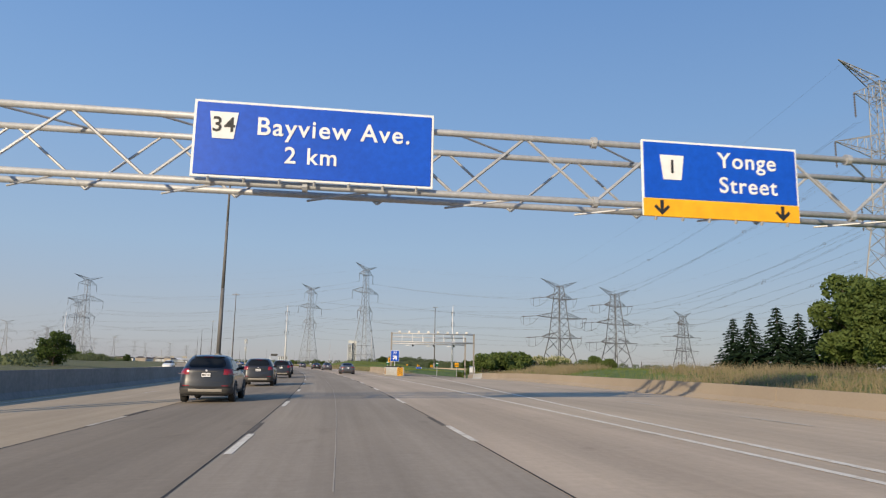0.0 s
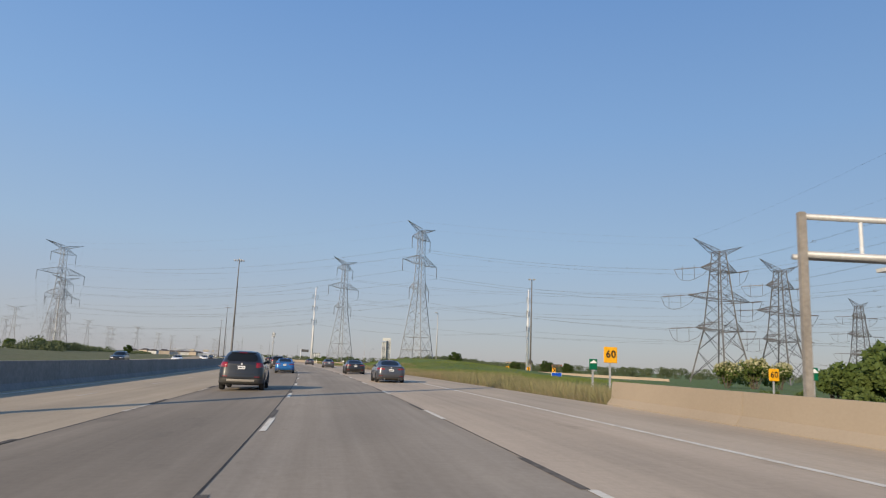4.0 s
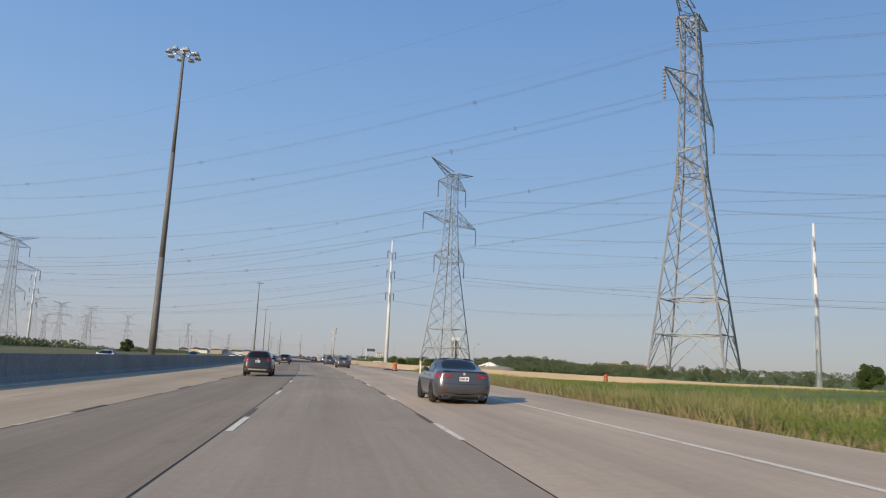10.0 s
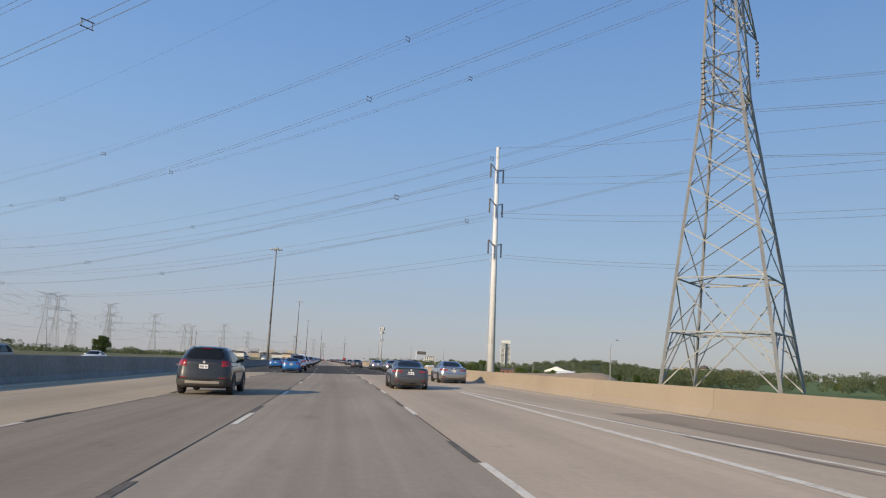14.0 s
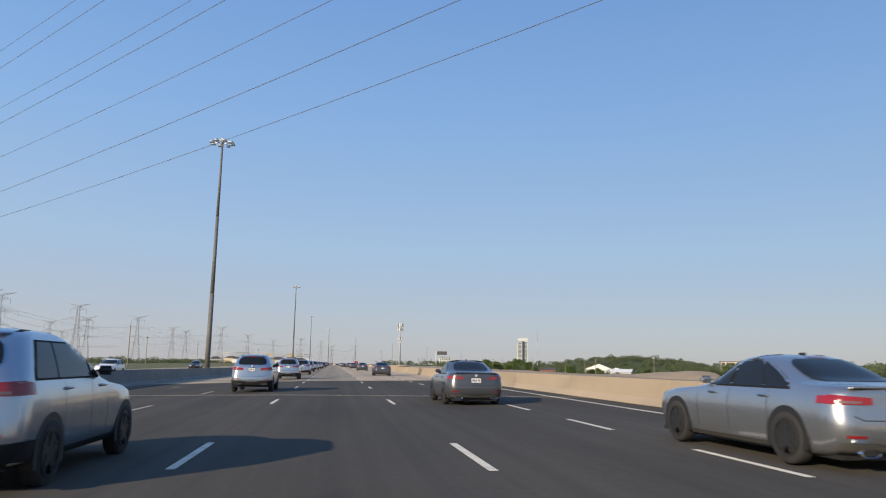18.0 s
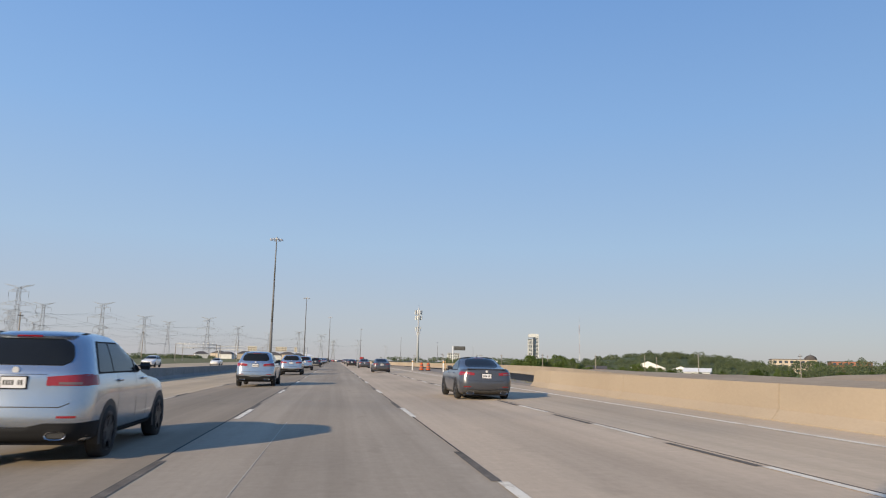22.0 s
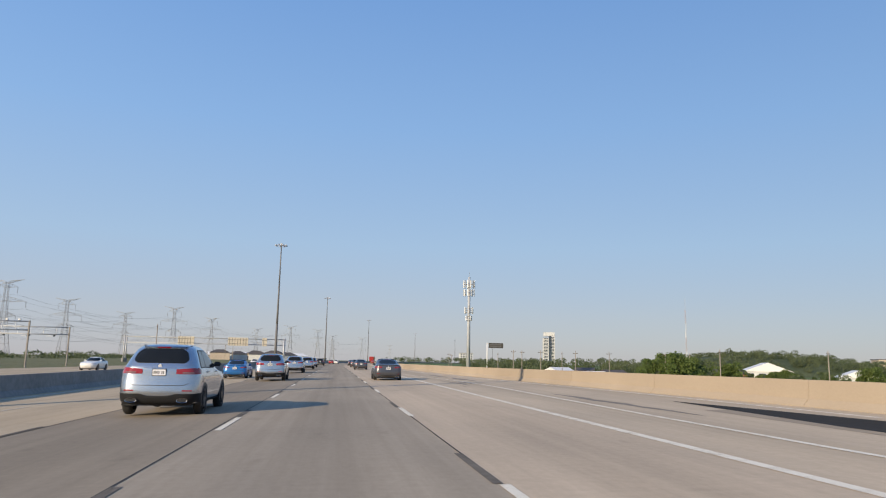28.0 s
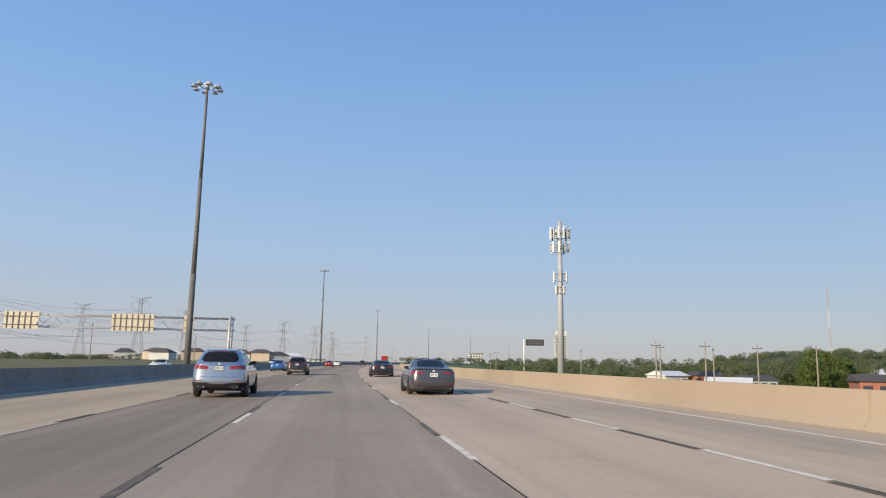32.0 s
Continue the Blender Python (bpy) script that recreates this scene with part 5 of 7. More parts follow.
# ---- small signs ----
def post_sign(name, label, x, y, z, w, h, zb, face, edge, turn, build, posts=1):
    top = thing(name, label, "road sign")
    top.matrix_world = pose(x, y, z, 0, 0, turn)
    for i in range(posts):
        px = 0 if posts == 1 else (-w * 0.3 + w * 0.6 * i)
        part("post", Geo().box(px - 0.045, px + 0.045, 0.03, 0.12, -1.0, zb + h).mesh("sign_post", M["galv"]), top)
    part("panel", panel(w, h, M[edge], 0.03, 0, zb + h / 2, 0), top)
    part("face", panel(w * 0.94, h * 0.95, M[face], 0.01, 0, zb + h / 2, -0.008), top)
    build(top)
    return top


def exit77(t):
    put_text("exit_number", "77", 0.42, M["sign_white"], t, 0, 2.62, -0.03)
    part("arrow", arrow_mesh(0, 2.08, 0.62, M["sign_white"], math.radians(135)), t)


p = at(86.3, 10.9)
post_sign("exit_sign", "blue exit number sign with white arrow behind the cushion", p.x, p.y, p.z, 1.05, 1.35, 1.6, "sign_blue", "sign_white", heading(86), exit77)


def sixty(t):
    put_text("speed", "60", 0.55, M["black"], t, 0, 1.55, -0.03)


post_sign("advisory_sign", "yellow square 60 advisory speed sign on a post", 31.4, 128.6, 0.7, 0.8, 0.85, 1.1, "sign_yellow", "sign_yellow", 0, sixty)
post_sign("advisory_sign", "yellow square 60 advisory sign beyond the ramp", 46.1, 133.6, 0.0, 0.8, 0.8, 1.15, "sign_yellow", "sign_yellow", 0, sixty)
p = at(248.3, 11.9)
post_sign("marker_sign", "small white diamond marker sign on the verge", p.x, p.y, p.z, 0.34, 0.3, 0.9, "sign_white", "sign_white", 0, lambda t: None)
for x, y, z in ((60.4, 211.4, -0.1), (57.6, 214.5, -0.1), (55.0, 218.0, -0.1), (63.5, 207.5, -0.1)):
    def chev(t):
        for s in (-1, 1):
            vs = [(-0.2, -0.02, 1.3 + s * 0.32), (0.02, -0.02, 1.3 + s * 0.32), (0.22, -0.02, 1.3), (0.0, -0.02, 1.3)]
            part("chevron", mesh_of("chv", vs, [(0, 1, 2, 3), (3, 2, 1, 0)], M["black"]), t)
    post_sign("curve_chevron", "yellow curve chevron sign along the ramp", x, y, z, 0.6, 0.75, 0.92, "sign_yellow", "sign_yellow", -10, chev)


def trailblazer(t):
    vs = [(-0.24, -0.03, 1.36), (0.24, -0.03, 1.36), (0, -0.03, 1.56)]
    part("emblem", mesh_of("emb", vs, [(0, 1, 2)], M["sign_white"]), t)


post_sign("marker_sign", "green and white route marker beside the ramp", 31.3, 130.4, 0.4, 0.5, 0.6, 1.0, "green", "green", 0, trailblazer)
post_sign("marker_sign", "green and white route marker by the bushes", 38.3, 121.7, 0.3, 0.45, 0.6, 1.0, "green", "green", 0, trailblazer)
post_sign("guide_sign", "small blue guide sign far down the ramp", 51.7, 180.3, -0.9, 1.5, 0.8, 1.0, "sign_blue", "sign_white", 0, lambda t: None, 2)

# ---- barrels and posts ----
def barrel():
    top = thing("traffic_barrel", "orange plastic traffic barrel with grey reflective bands", "traffic barrel", "traffic barrels")
    zs = [0.08, 0.25, 0.41, 0.57, 0.73, 0.89]
    for i in range(5):
        r0, r1 = 0.26 - 0.016 * i, 0.252 - 0.016 * i
        part("band", Geo().bar((0, 0, zs[i]), (0, 0, zs[i + 1]), r0, 14, r1).mesh("band", M["orange"] if i % 2 == 0 else M["band"], True), top)
    part("base", Geo().bar((0, 0, 0), (0, 0, 0.09), 0.38, 12, 0.32).mesh("bbase", M["black"]), top, "black rubber base")
    part("handle", Geo().box(-0.12, 0.12, -0.03, 0.03, 0.88, 0.96).mesh("bhandle", M["orange"]), top)
    return top


bl = None
for y, u in ((325.0, 10.75), (318.0, 33.5), (629.6, 13.4), (631.4, 12.8), (603.5, 13.2), (1010, 9.5), (1022, 9.2)):
    if bl is None:
        bl = barrel()
        bl.matrix_world = on_road(y, u, 0.0)
    else:
        copy_thing(bl, on_road(y, u, (land(y, u) - deck(u)) if u > 20 else 0.0, y))
dp = thing("delineator_post", "white plastic delineator post with reflector", "marker post", "delineator posts")
part("stem", Geo().box(-0.07, 0.07, -0.02, 0.02, -0.1, 1.25).mesh("stem", M["glow_white"]), dp)
part("reflector", Geo().box(-0.05, 0.05, -0.03, -0.02, 1.0, 1.15).mesh("refl", M["sign_yellow"]), dp, "amber reflector")
spots = [(315.1, 12.1), (633.9, 11.95), (620.8, 13.9), (593.3, 13.5)]
for i, (y, u) in enumerate(spots):
    if i == 0:
        dp.matrix_world = on_road(y, u)
    else:
        copy_thing(dp, on_road(y, u))
tp = None
for y, u in ((637.5, 16.7), (618.1, 15.6)):
    if tp is None:
        tp = thing("marker_post", "slim tan plastic marker post beside the new asphalt", "marker post", "tan posts")
        part("stem", soften(Geo().box(-0.05, 0.05, -0.02, 0.02, -0.1, 1.2).mesh("tan_stem", M["tan_post"]), 0.01, 1), tp)
        tp.matrix_world = on_road(y, u)
    else:
        copy_thing(tp, on_road(y, u))

# ---- cell tower ----
ct = thing("cell_tower", "pale monopole cell tower with rings of white antennas", "cell tower", m=pose(39.8, 957.0, -4.0))
part("shaft", Geo().bar((0, 0, 0), (0, 0, 36.2), 0.75, 14, 0.40).mesh("cell_shaft", M["bld_grey"], True), ct)
for z, r, n, h in ((33.5, 1.95, 12, 2.7), (30.4, 1.85, 9, 2.4), (24.0, 1.4, 6, 2.3), (21.2, 1.0, 4, 1.7)):
    g = Geo()
    for k in range(n):
        a, b = 2 * math.pi * k / n, 2 * math.pi * (k + 1) / n
        for dz in (-0.7, 0.7):
            g.bar((r * math.cos(a), r * math.sin(a), z + dz), (r * math.cos(b), r * math.sin(b), z + dz), 0.08, 4)
        g.bar((0, 0, z), (r * math.cos(a), r * math.sin(a), z), 0.06, 4)
    part("antenna_frame", g.mesh("cell_frame", M["lattice"]), ct)
    for k in range(n):
        a = 2 * math.pi * (k + 0.25) / n
        g = Geo().box(-0.2, 0.2, -0.12, 0.12, z - h / 2, z + h / 2)
        ob = part("antenna", soften(g.mesh("cell_ant", M["galv"] if k % 3 == 1 else M["glow_white"]), 0.04, 1), ct, "grey panel antenna" if k % 3 == 1 else "white panel antenna")
        ob.matrix_local = Matrix.Translation(((r + 0.15) * math.cos(a), (r + 0.15) * math.sin(a), 0)) @ Matrix.Rotation(a + math.pi / 2, 4, "Z")
part("lightning_rod", Geo().bar((0, 0, 36.1), (0, 0, 38.0), 0.05, 5).mesh("cell_rod", M["lattice"]), ct)

# ---- message board ----
vm = thing("message_board", "dark electronic message board on a cantilever post", "message sign", m=pose(92.0, 1235.0, -3.0, 0, 0, -3))
part("post", Geo().bar((0, 0, 0), (0, 0, 19.5), 0.55, 12).mesh("vms_post", M["white_pole"], True), vm)
part("arm", Geo().box(0, 9.0, -0.3, 0.3, 18.6, 19.2).mesh("vms_arm", M["galv"]), vm)
bd = part("board", soften(Geo().box(1.0, 12.0, -0.9, 0.0, 15.6, 19.4).mesh("vms_board", M["trim"]), 0.08, 1), vm, "grey display board")
for i in range(2):
    part("text_bar", Geo().box(2.0, 10.5, -0.93, -0.9, 16.6 + 1.3 * i, 17.2 + 1.3 * i).mesh("vms_bar", M["lattice_dark"]), bd)

# ---- gantry on the other carriageway ----
og = sign_gantry(909.0, -58.0, -13.2, 5.1, 6.8, 1.6, (-57.0, -13.6))
og["label"] = "galvanised truss gantry over the opposite carriageway"
for x, w in ((-40.5, 4.4), (-26.3, 5.5), (-19.0, 1.3)):
    ob = thing("overhead_sign", "back of an overhead sign lit by the sun", "road sign", "opposite sign backs")
    ob.matrix_world = og.matrix_world @ Matrix.Translation((x, 0.0, 5.95))
    part("panel", panel(w, 2.3, M["sign_back"], 0.06, 0, 0, -0.3), ob)
    for i in range(int(w / 0.75)):
        xx = -w / 2 + 0.4 + 0.75 * i
        part("stiffener", Geo().box(xx - 0.05, xx + 0.05, -0.38, -0.3, -1.1, 1.1).mesh("stiff", M["weathering"]), ob)
    for z in (-0.6, 0.5):
        part("rail", Geo().box(-w / 2, w / 2, -0.4, -0.34, z - 0.05, z + 0.05).mesh("rail", M["weathering"]), ob)

# ---- fence on the ridge behind the ramp ----
fc = thing("fence", "old wire fence with weathered wooden posts on the ridge", "fence")
pp = []
for k in range(13):
    x, y = 58 + 5.2 * k, 122 - 3.6 * k
    pp.append((x, y))
for x, y in pp:
    part("post", Geo().bar((x, y, 0.4), (x + 0.04, y, 2.75), 0.07, 6).mesh("fence_post", M["bark"]), fc)
for z in (1.7, 2.2, 2.6):
    g = Geo()
    for (x0, y0), (x1, y1) in zip(pp, pp[1:]):
        g.bar((x0, y0, z), (x1, y1, z), 0.012, 3)
    part("wire", g.mesh("fence_wire", M["wire"]), fc)


# ---- vehicles ----
def wheel_parts(parent, r, w, x, y, side, dark, far=False):
    wh = part("wheel", Geo().bar((x - side * w * 0.1, y, r), (x + side * 0.02, y, r), r * 0.3, 12).mesh("hub", M["rim_dark"]), parent)
    g = Geo()
    n = 24
    prof = [(0.0, 0.66), (-0.02, 0.70), (0.0, 0.90), (-0.03, 0.98), (-0.07, 1.0), (-w + 0.07, 1.0), (-w + 0.03, 0.98), (-w, 0.9), (-w, 0.66)]
    for k in range(n):
        a = 2 * math.pi * k / n
        for dx, q in prof:
            g.v.append((x + side * (dx + 0.03), y + r * q * math.cos(a), r + r * q * math.sin(a)))
    m_ = len(prof)
    for k in range(n):
        for j in range(m_ - 1):
            a, b = k * m_ + j, ((k + 1) % n) * m_ + j
            g.f.append((a, b, b + 1, a + 1))
    part("tyre", g.mesh("tyre", M["rubber"], True), wh, "black rubber tyre")
    g = Geo()
    for k in range(5):
        a = 2 * math.pi * k / 5 + 0.3
        for da in (-0.16, 0.16):
            g.bar((x, y + r * 0.12 * math.cos(a), r + r * 0.12 * math.sin(a)), (x + side * 0.005, y + r * 0.64 * math.cos(a + da), r + r * 0.64 * math.sin(a + da)), 0.028, 4)
    for k in range(20):
        a, b = 2 * math.pi * k / 20, 2 * math.pi * (k + 1) / 20
        g.bar((x + side * 0.01, y + r * 0.66 * math.cos(a), r + r * 0.66 * math.sin(a)), (x + side * 0.01, y + r * 0.66 * math.cos(b), r + r * 0.66 * math.sin(b)), 0.02, 4)
    part("rim", g.mesh("rim", M["rim_dark"] if dark else M["rim"]), wh, "spoked alloy rim")
    if not far:
        part("brake_disc", Geo().bar((x - side * 0.09, y, r), (x - side * 0.07, y, r), r * 0.6, 16).mesh("disc", M["trim"]), wh)


SUV = [(0.29, 0.20, 0.26, 0.91, 7), (0.34, 0.05, 0.08, 0.97, 7), (0.48, 0.0, 0.02, 0.99, 7), (0.62, 0.0, 0.0, 1.0, 7), (0.78, 0.03, 0.03, 1.0, 7), (0.92, 0.05, 0.14, 0.992, 7), (1.0, 0.055, 0.45, 0.982, 7), (1.06, 0.06, 1.05, 0.968, 7), (1.12, 0.065, 1.38, 0.948, 7), (1.17, 0.09, 1.46, 0.925, 7), (1.30, 0.17, 1.68, 0.87, 6), (1.43, 0.26, 1.96, 0.80, 5.4), (1.52, 0.34, 2.18, 0.742, 5), (1.585, 0.44, 2.42, 0.675, 3.8), (1.62, 0.60, 2.70, 0.57, 3.3), (1.64, 0.95, 3.1, 0.36, 3)]
SEDAN = [(0.18, 0.30, 0.30, 0.90, 6.5), (0.26, 0.08, 0.10, 0.965, 6.5), (0.44, 0.0, 0.02, 0.99, 6.5), (0.58, 0.0, 0.0, 1.0, 6.5), (0.70, 0.025, 0.03, 1.0, 6.5), (0.80, 0.045, 0.12, 0.987, 6.5), (0.88, 0.05, 0.50, 0.967, 6.5), (0.93, 0.055, 1.15, 0.945, 6.5), (0.97, 0.06, 1.42, 0.925, 6.5), (1.01, 0.09, 1.50, 0.90, 6), (1.035, 0.50, 1.56, 0.875, 5), (1.09, 0.80, 1.66, 0.85, 4.2), (1.21, 1.06, 1.88, 0.79, 4), (1.31, 1.28, 2.08, 0.73, 3.8), (1.375, 1.46, 2.24, 0.665, 3.5), (1.41, 1.60, 2.42, 0.56, 3.2), (1.43, 1.80, 2.62, 0.38, 3)]


TAIL, NOSE = 0.08, 0.20
FINE = ("door_seam", "tailgate_seam", "reverse_lamp", "reflector", "sill", "corner_cladding", "grip_strip", "brake_strip", "quarter_window", "skid_plate")


def car(label, paint, L, W, H, base, r, kind, rim_dark=True, clad=None, lamps="wide", plate_z=0.85, group="traffic", far=False):
    """A car with its tail at y = 0, facing +y; its shell is a stack of rounded outlines from sill to roof."""
    top = thing("car", label, "car", group)
    w, suv = W / 2, kind == "suv"
    table = SUV if suv else SEDAN
    full, knee = table[-1][0], 1.06 if suv else 0.93
    tab = [((z if z <= knee else knee + (z - knee) * (H - knee) / (full - knee)), a, b, c, p) for z, a, b, c, p in table]
    stretch = (H - knee) / (full - knee)

    def zz(z):
        return z if z <= knee else knee + (z - knee) * stretch

    def ring(z):
        """Middle, half length, half width and corner radius of the outline at height z."""
        for (z0, *a), (z1, *b) in zip(tab, tab[1:]):
            if z <= z1:
                t = max(0.0, (z - z0) / (z1 - z0))
                yr, yf, wf, p = (m + (n - m) * t for m, n in zip(a, b))
                break
        else:
            yr, yf, wf, p = tab[-1][1:]
        return (yr + L - yf) / 2, (L - yf - yr) / 2, w * wf, min(0.7 * w * wf, lerp_at([(3, 0.42), (4.2, 0.36), (7, 0.27)], p))

    def curl(x, ww, rc, bow):
        """How far an end of the outline falls back at x from the middle."""
        x = min(abs(x), ww * 0.999)
        e = max(0.0, x - (ww - rc))
        return bow * (x / ww) ** 2 + rc - math.sqrt(max(0.0, rc * rc - e * e))

    def rear(x, z, off=0.008):
        yc, ly, ww, rc = ring(z)
        return (x, yc - ly + curl(x, ww, rc, TAIL) - off, z + off * (0.6 if z > 0.7 else -0.6))

    def front(x, z, off=0.008):
        yc, ly, ww, rc = ring(z)
        return (x, yc + ly - curl(x, ww, min(rc * 1.7, 0.7 * ww), NOSE) + off, z + off * 0.6)

    def flank(s, y, z, off=0.006):
        yc, ly, ww, rc = ring(z)
        q = y - yc
        r_, bow = (rc, TAIL) if q < 0 else (min(rc * 1.7, 0.7 * ww), NOSE)
        e = min(r_, max(0.0, abs(q) - (ly - bow - r_)))
        return (s * (ww - r_ + math.sqrt(max(0.0, r_ * r_ - e * e)) + off), y, z)

    def patch(nm, rows, material, parent=None, lab="", flip=False):
        if far and nm in FINE:
            return top
        n = len(rows[0])
        f = [(i * n + k, i * n + k + 1, (i + 1) * n + k + 1, (i + 1) * n + k) for i in range(len(rows) - 1) for k in range(n - 1)]
        if flip:
            f = [q[::-1] for q in f]
        return part(nm, mesh_of(nm, [p for q in rows for p in q], f, material, True), parent or top, lab)

    # shell
    vs, fs = [], []
    for z, *_ in tab:
        yc, ly, ww, rc = ring(z)
        rf = min(rc * 1.7, 0.7 * ww)
        half = [(x, rear(x, z, 0)[1]) for x in ((ww - rc) * k / 4 for k in range(4))]
        half += [(x, rear(x, z, 0)[1]) for x in (ww - rc + rc * math.sin(math.pi / 12 * k) for k in range(6))]
        ya, yb = yc - ly + TAIL + rc, yc + ly - NOSE - rf
        half += [(ww, ya + (yb - ya) * k / 7) for k in range(8)]
        half += [(x, front(x, z, 0)[1]) for x in (ww - rf + rf * math.cos(math.pi / 12 * k) for k in range(1, 7))]
        half += [(x, front(x, z, 0)[1]) for x in ((ww - rf) * k / 4 for k in (3, 2, 1, 0))]
        vs += [(x, y, z) for x, y in half] + [(-x, y, z) for x, y in half[-2:0:-1]]
        n = 2 * len(half) - 2
    for i in range(len(tab) - 1):
        for k in range(n):
            fs.append((i * n + k, i * n + (k + 1) % n, (i + 1) * n + (k + 1) % n, (i + 1) * n + k))
    vs.append((0, ring(H)[0], H + 0.006))
    fs += [((len(tab) - 1) * n + k, (len(tab) - 1) * n + (k + 1) % n, len(vs) - 1) for k in range(n)]
    fs.append(tuple(range(n - 1, -1, -1)))
    part("body", mesh_of("car_body", vs, fs, paint, True), top)
    tr = clad or M["trim"]
    rw = 0.95 if suv else 1.0
    fw = rw + base
    wz0, wz1 = (zz(1.225), zz(1.53)) if suv else (zz(1.075), zz(1.36))
    # glass at the ends
    for nm, fn, z0, z1, k0 in (("rear_window", rear, wz0, wz1, 0.80), ("windshield", front, zz(1.17) if suv else zz(1.0), zz(1.53) if suv else zz(1.35), 0.93)):
        rows = []
        for i in range(9):
            t = i / 8
            z = z0 + (z1 - z0) * t
            hw = ring(z)[2] * k0 * (1 - abs(2 * t - 1) ** 4 * 0.2) * (1.0 if suv else 0.96)
            rows.append([fn(hw * (2 * k / 12 - 1), z, 0.009) for k in range(13)])
        patch(nm, rows, M["glass"], lab="dark tinted glass", flip=nm == "windshield")
    # side glass in its black surround
    sz0, sz1 = (zz(1.15), zz(1.50)) if suv else (zz(0.985), zz(1.33))
    mid = rw + base * 0.47

    def side_row(y0b, y0t, y1b, y1t, off, nm, material, grow=0.0, lab=""):
        for s in (-1, 1):
            rows = []
            for i in range(6):
                t = i / 5
                z = sz0 - grow + (sz1 - sz0 + 2 * grow) * t
                ya, yb = y0b + (y0t - y0b) * t ** 1.4 - grow, y1b + (y1t - y1b) * t + grow
                rows.append([flank(s, ya + (yb - ya) * k / 6, z, off) for k in range(7)])
            patch(nm, rows, material, lab=lab, flip=s < 0)

    if suv:
        a0, a1, b0, b1 = 0.53, 0.84, L - 1.78, L - 2.42
        cuts = ((a0 + 0.03, a1 + 0.02, rw + 0.20, rw + 0.30, "quarter_window"), (rw + 0.25, rw + 0.35, mid - 0.04, mid - 0.08, "rear_door_window"), (mid + 0.04, mid, b0, b1, "front_door_window"))
    else:
        a0, a1, b0, b1 = 0.98, 1.72, L - 1.86, L - 2.36
        cuts = ((a0 + 0.05, a1 - 0.02, rw + 0.52, rw + 0.72, "quarter_window"), (rw + 0.56, rw + 0.76, mid - 0.04, mid - 0.08, "rear_door_window"), (mid + 0.04, mid, b0, b1, "front_door_window"))
    side_row(a0, a1, b0, b1, 0.004, "window_surround", M["clad"], 0.022)
    for c in cuts:
        side_row(c[0], c[1], c[2], c[3], 0.009, c[4], M["glass"], 0.0, "dark tinted glass")
    # dark lower edge, bumper and seams
    zb = tab[0][0]
    up = 0.25 if suv else 0.14
    rows = []
    for i in range(6):
        z = zb + (0.005 if suv else 0.03) + up * i / 5
        hw = ring(z)[2] * 0.9
        row = [rear(hw * (2 * k / 16 - 1), z - ((0.05, 0.025)[k in (5, 11)] if i == 5 and 4 < k < 12 else 0), 0.018) for k in range(17)]
        if suv:
            ends = [0.20 + (rw - r - 0.28) * k / 3 for k in range(4)]
            row = [flank(-1, q, z, 0.014) for q in ends[::-1]] + row + [flank(1, q, z, 0.014) for q in ends]
        rows.append(row)
    patch("rear_bumper", rows, tr, lab="dark lower bumper")
    if lamps == "high":
        rows = [[rear(w * 0.62 * (2 * k / 10 - 1), zb + 0.13 + 0.09 * i / 3, 0.03) for k in range(11)] for i in range(4)]
        patch("skid_plate", rows, M["skid"], lab="pale skid plate")
    seam_z = 0.72 if suv else 0.62
    rows = [[rear(w * 0.74 * (2 * k / 12 - 1), seam_z + dz + (0.05 if k in (0, 12) else 0), 0.004) for k in range(13)] for dz in (0, 0.012)]
    patch("tailgate_seam", rows, M["black"])
    for s in (-1, 1):
        rows = [[flank(s, rw + r + (fw - rw - 2 * r) * k / 6, zb + 0.01 + (0.13 if lamps == "high" else 0.06) * i / 2, 0.012) for k in range(7)] for i in range(3)]
        patch("sill", rows, tr, flip=s < 0)
        if lamps == "high":
            for ya, yb in ((fw + r + 0.05, L - 0.75),):
                rows = [[flank(s, ya + (yb - ya) * k / 4, zb + 0.005 + up * i / 3, 0.014) for k in range(5)] for i in range(4)]
                patch("corner_cladding", rows, tr, flip=s < 0)
        for c in (rw, fw):
            g = Geo()
            m = 18
            for x in (s * w * 0.86, s * (w + 0.004)):
                g.v += [(x, c + (r + 0.065) * math.cos(q), r + (r + 0.065) * math.sin(q)) for q in (-0.32 + (math.pi + 0.64) * k / m for k in range(m + 1))]
            g.f = [tuple(range(m + 1, 2 * m + 2)) if s > 0 else tuple(range(2 * m + 1, m, -1))] + [(k, k + 1, m + 2 + k, m + 1 + k) for k in range(m)]
            part("wheel_well", g.mesh("well", M["black"]), top)
            g = Geo()
            for k in range(m) if lamps == "high" else ():
                p_, q_ = (-0.08 + (math.pi + 0.16) * (k + e) / m for e in (0, 1))
                g.bar((s * (w + 0.001), c + (r + 0.075) * math.cos(p_), r + (r + 0.075) * math.sin(p_)), (s * (w + 0.001), c + (r + 0.075) * math.cos(q_), r + (r + 0.075) * math.sin(q_)), 0.026, 5, caps=False)
            if g.v and not far:
                part("arch_trim", g.mesh("arch", tr), top)
            wheel_parts(top, r, 0.22, s * (w - 0.01), c, s, rim_dark, far)
        # tail lamps wrap round the corners
        z0, z1, xi, ye = {"wide": (0.985, 1.135, 0.42, 0.40), "high": (0.98, 1.19, 0.64, 0.26), "slim": (0.80, 0.915, 0.46, 0.36)}[lamps]
        rows = []
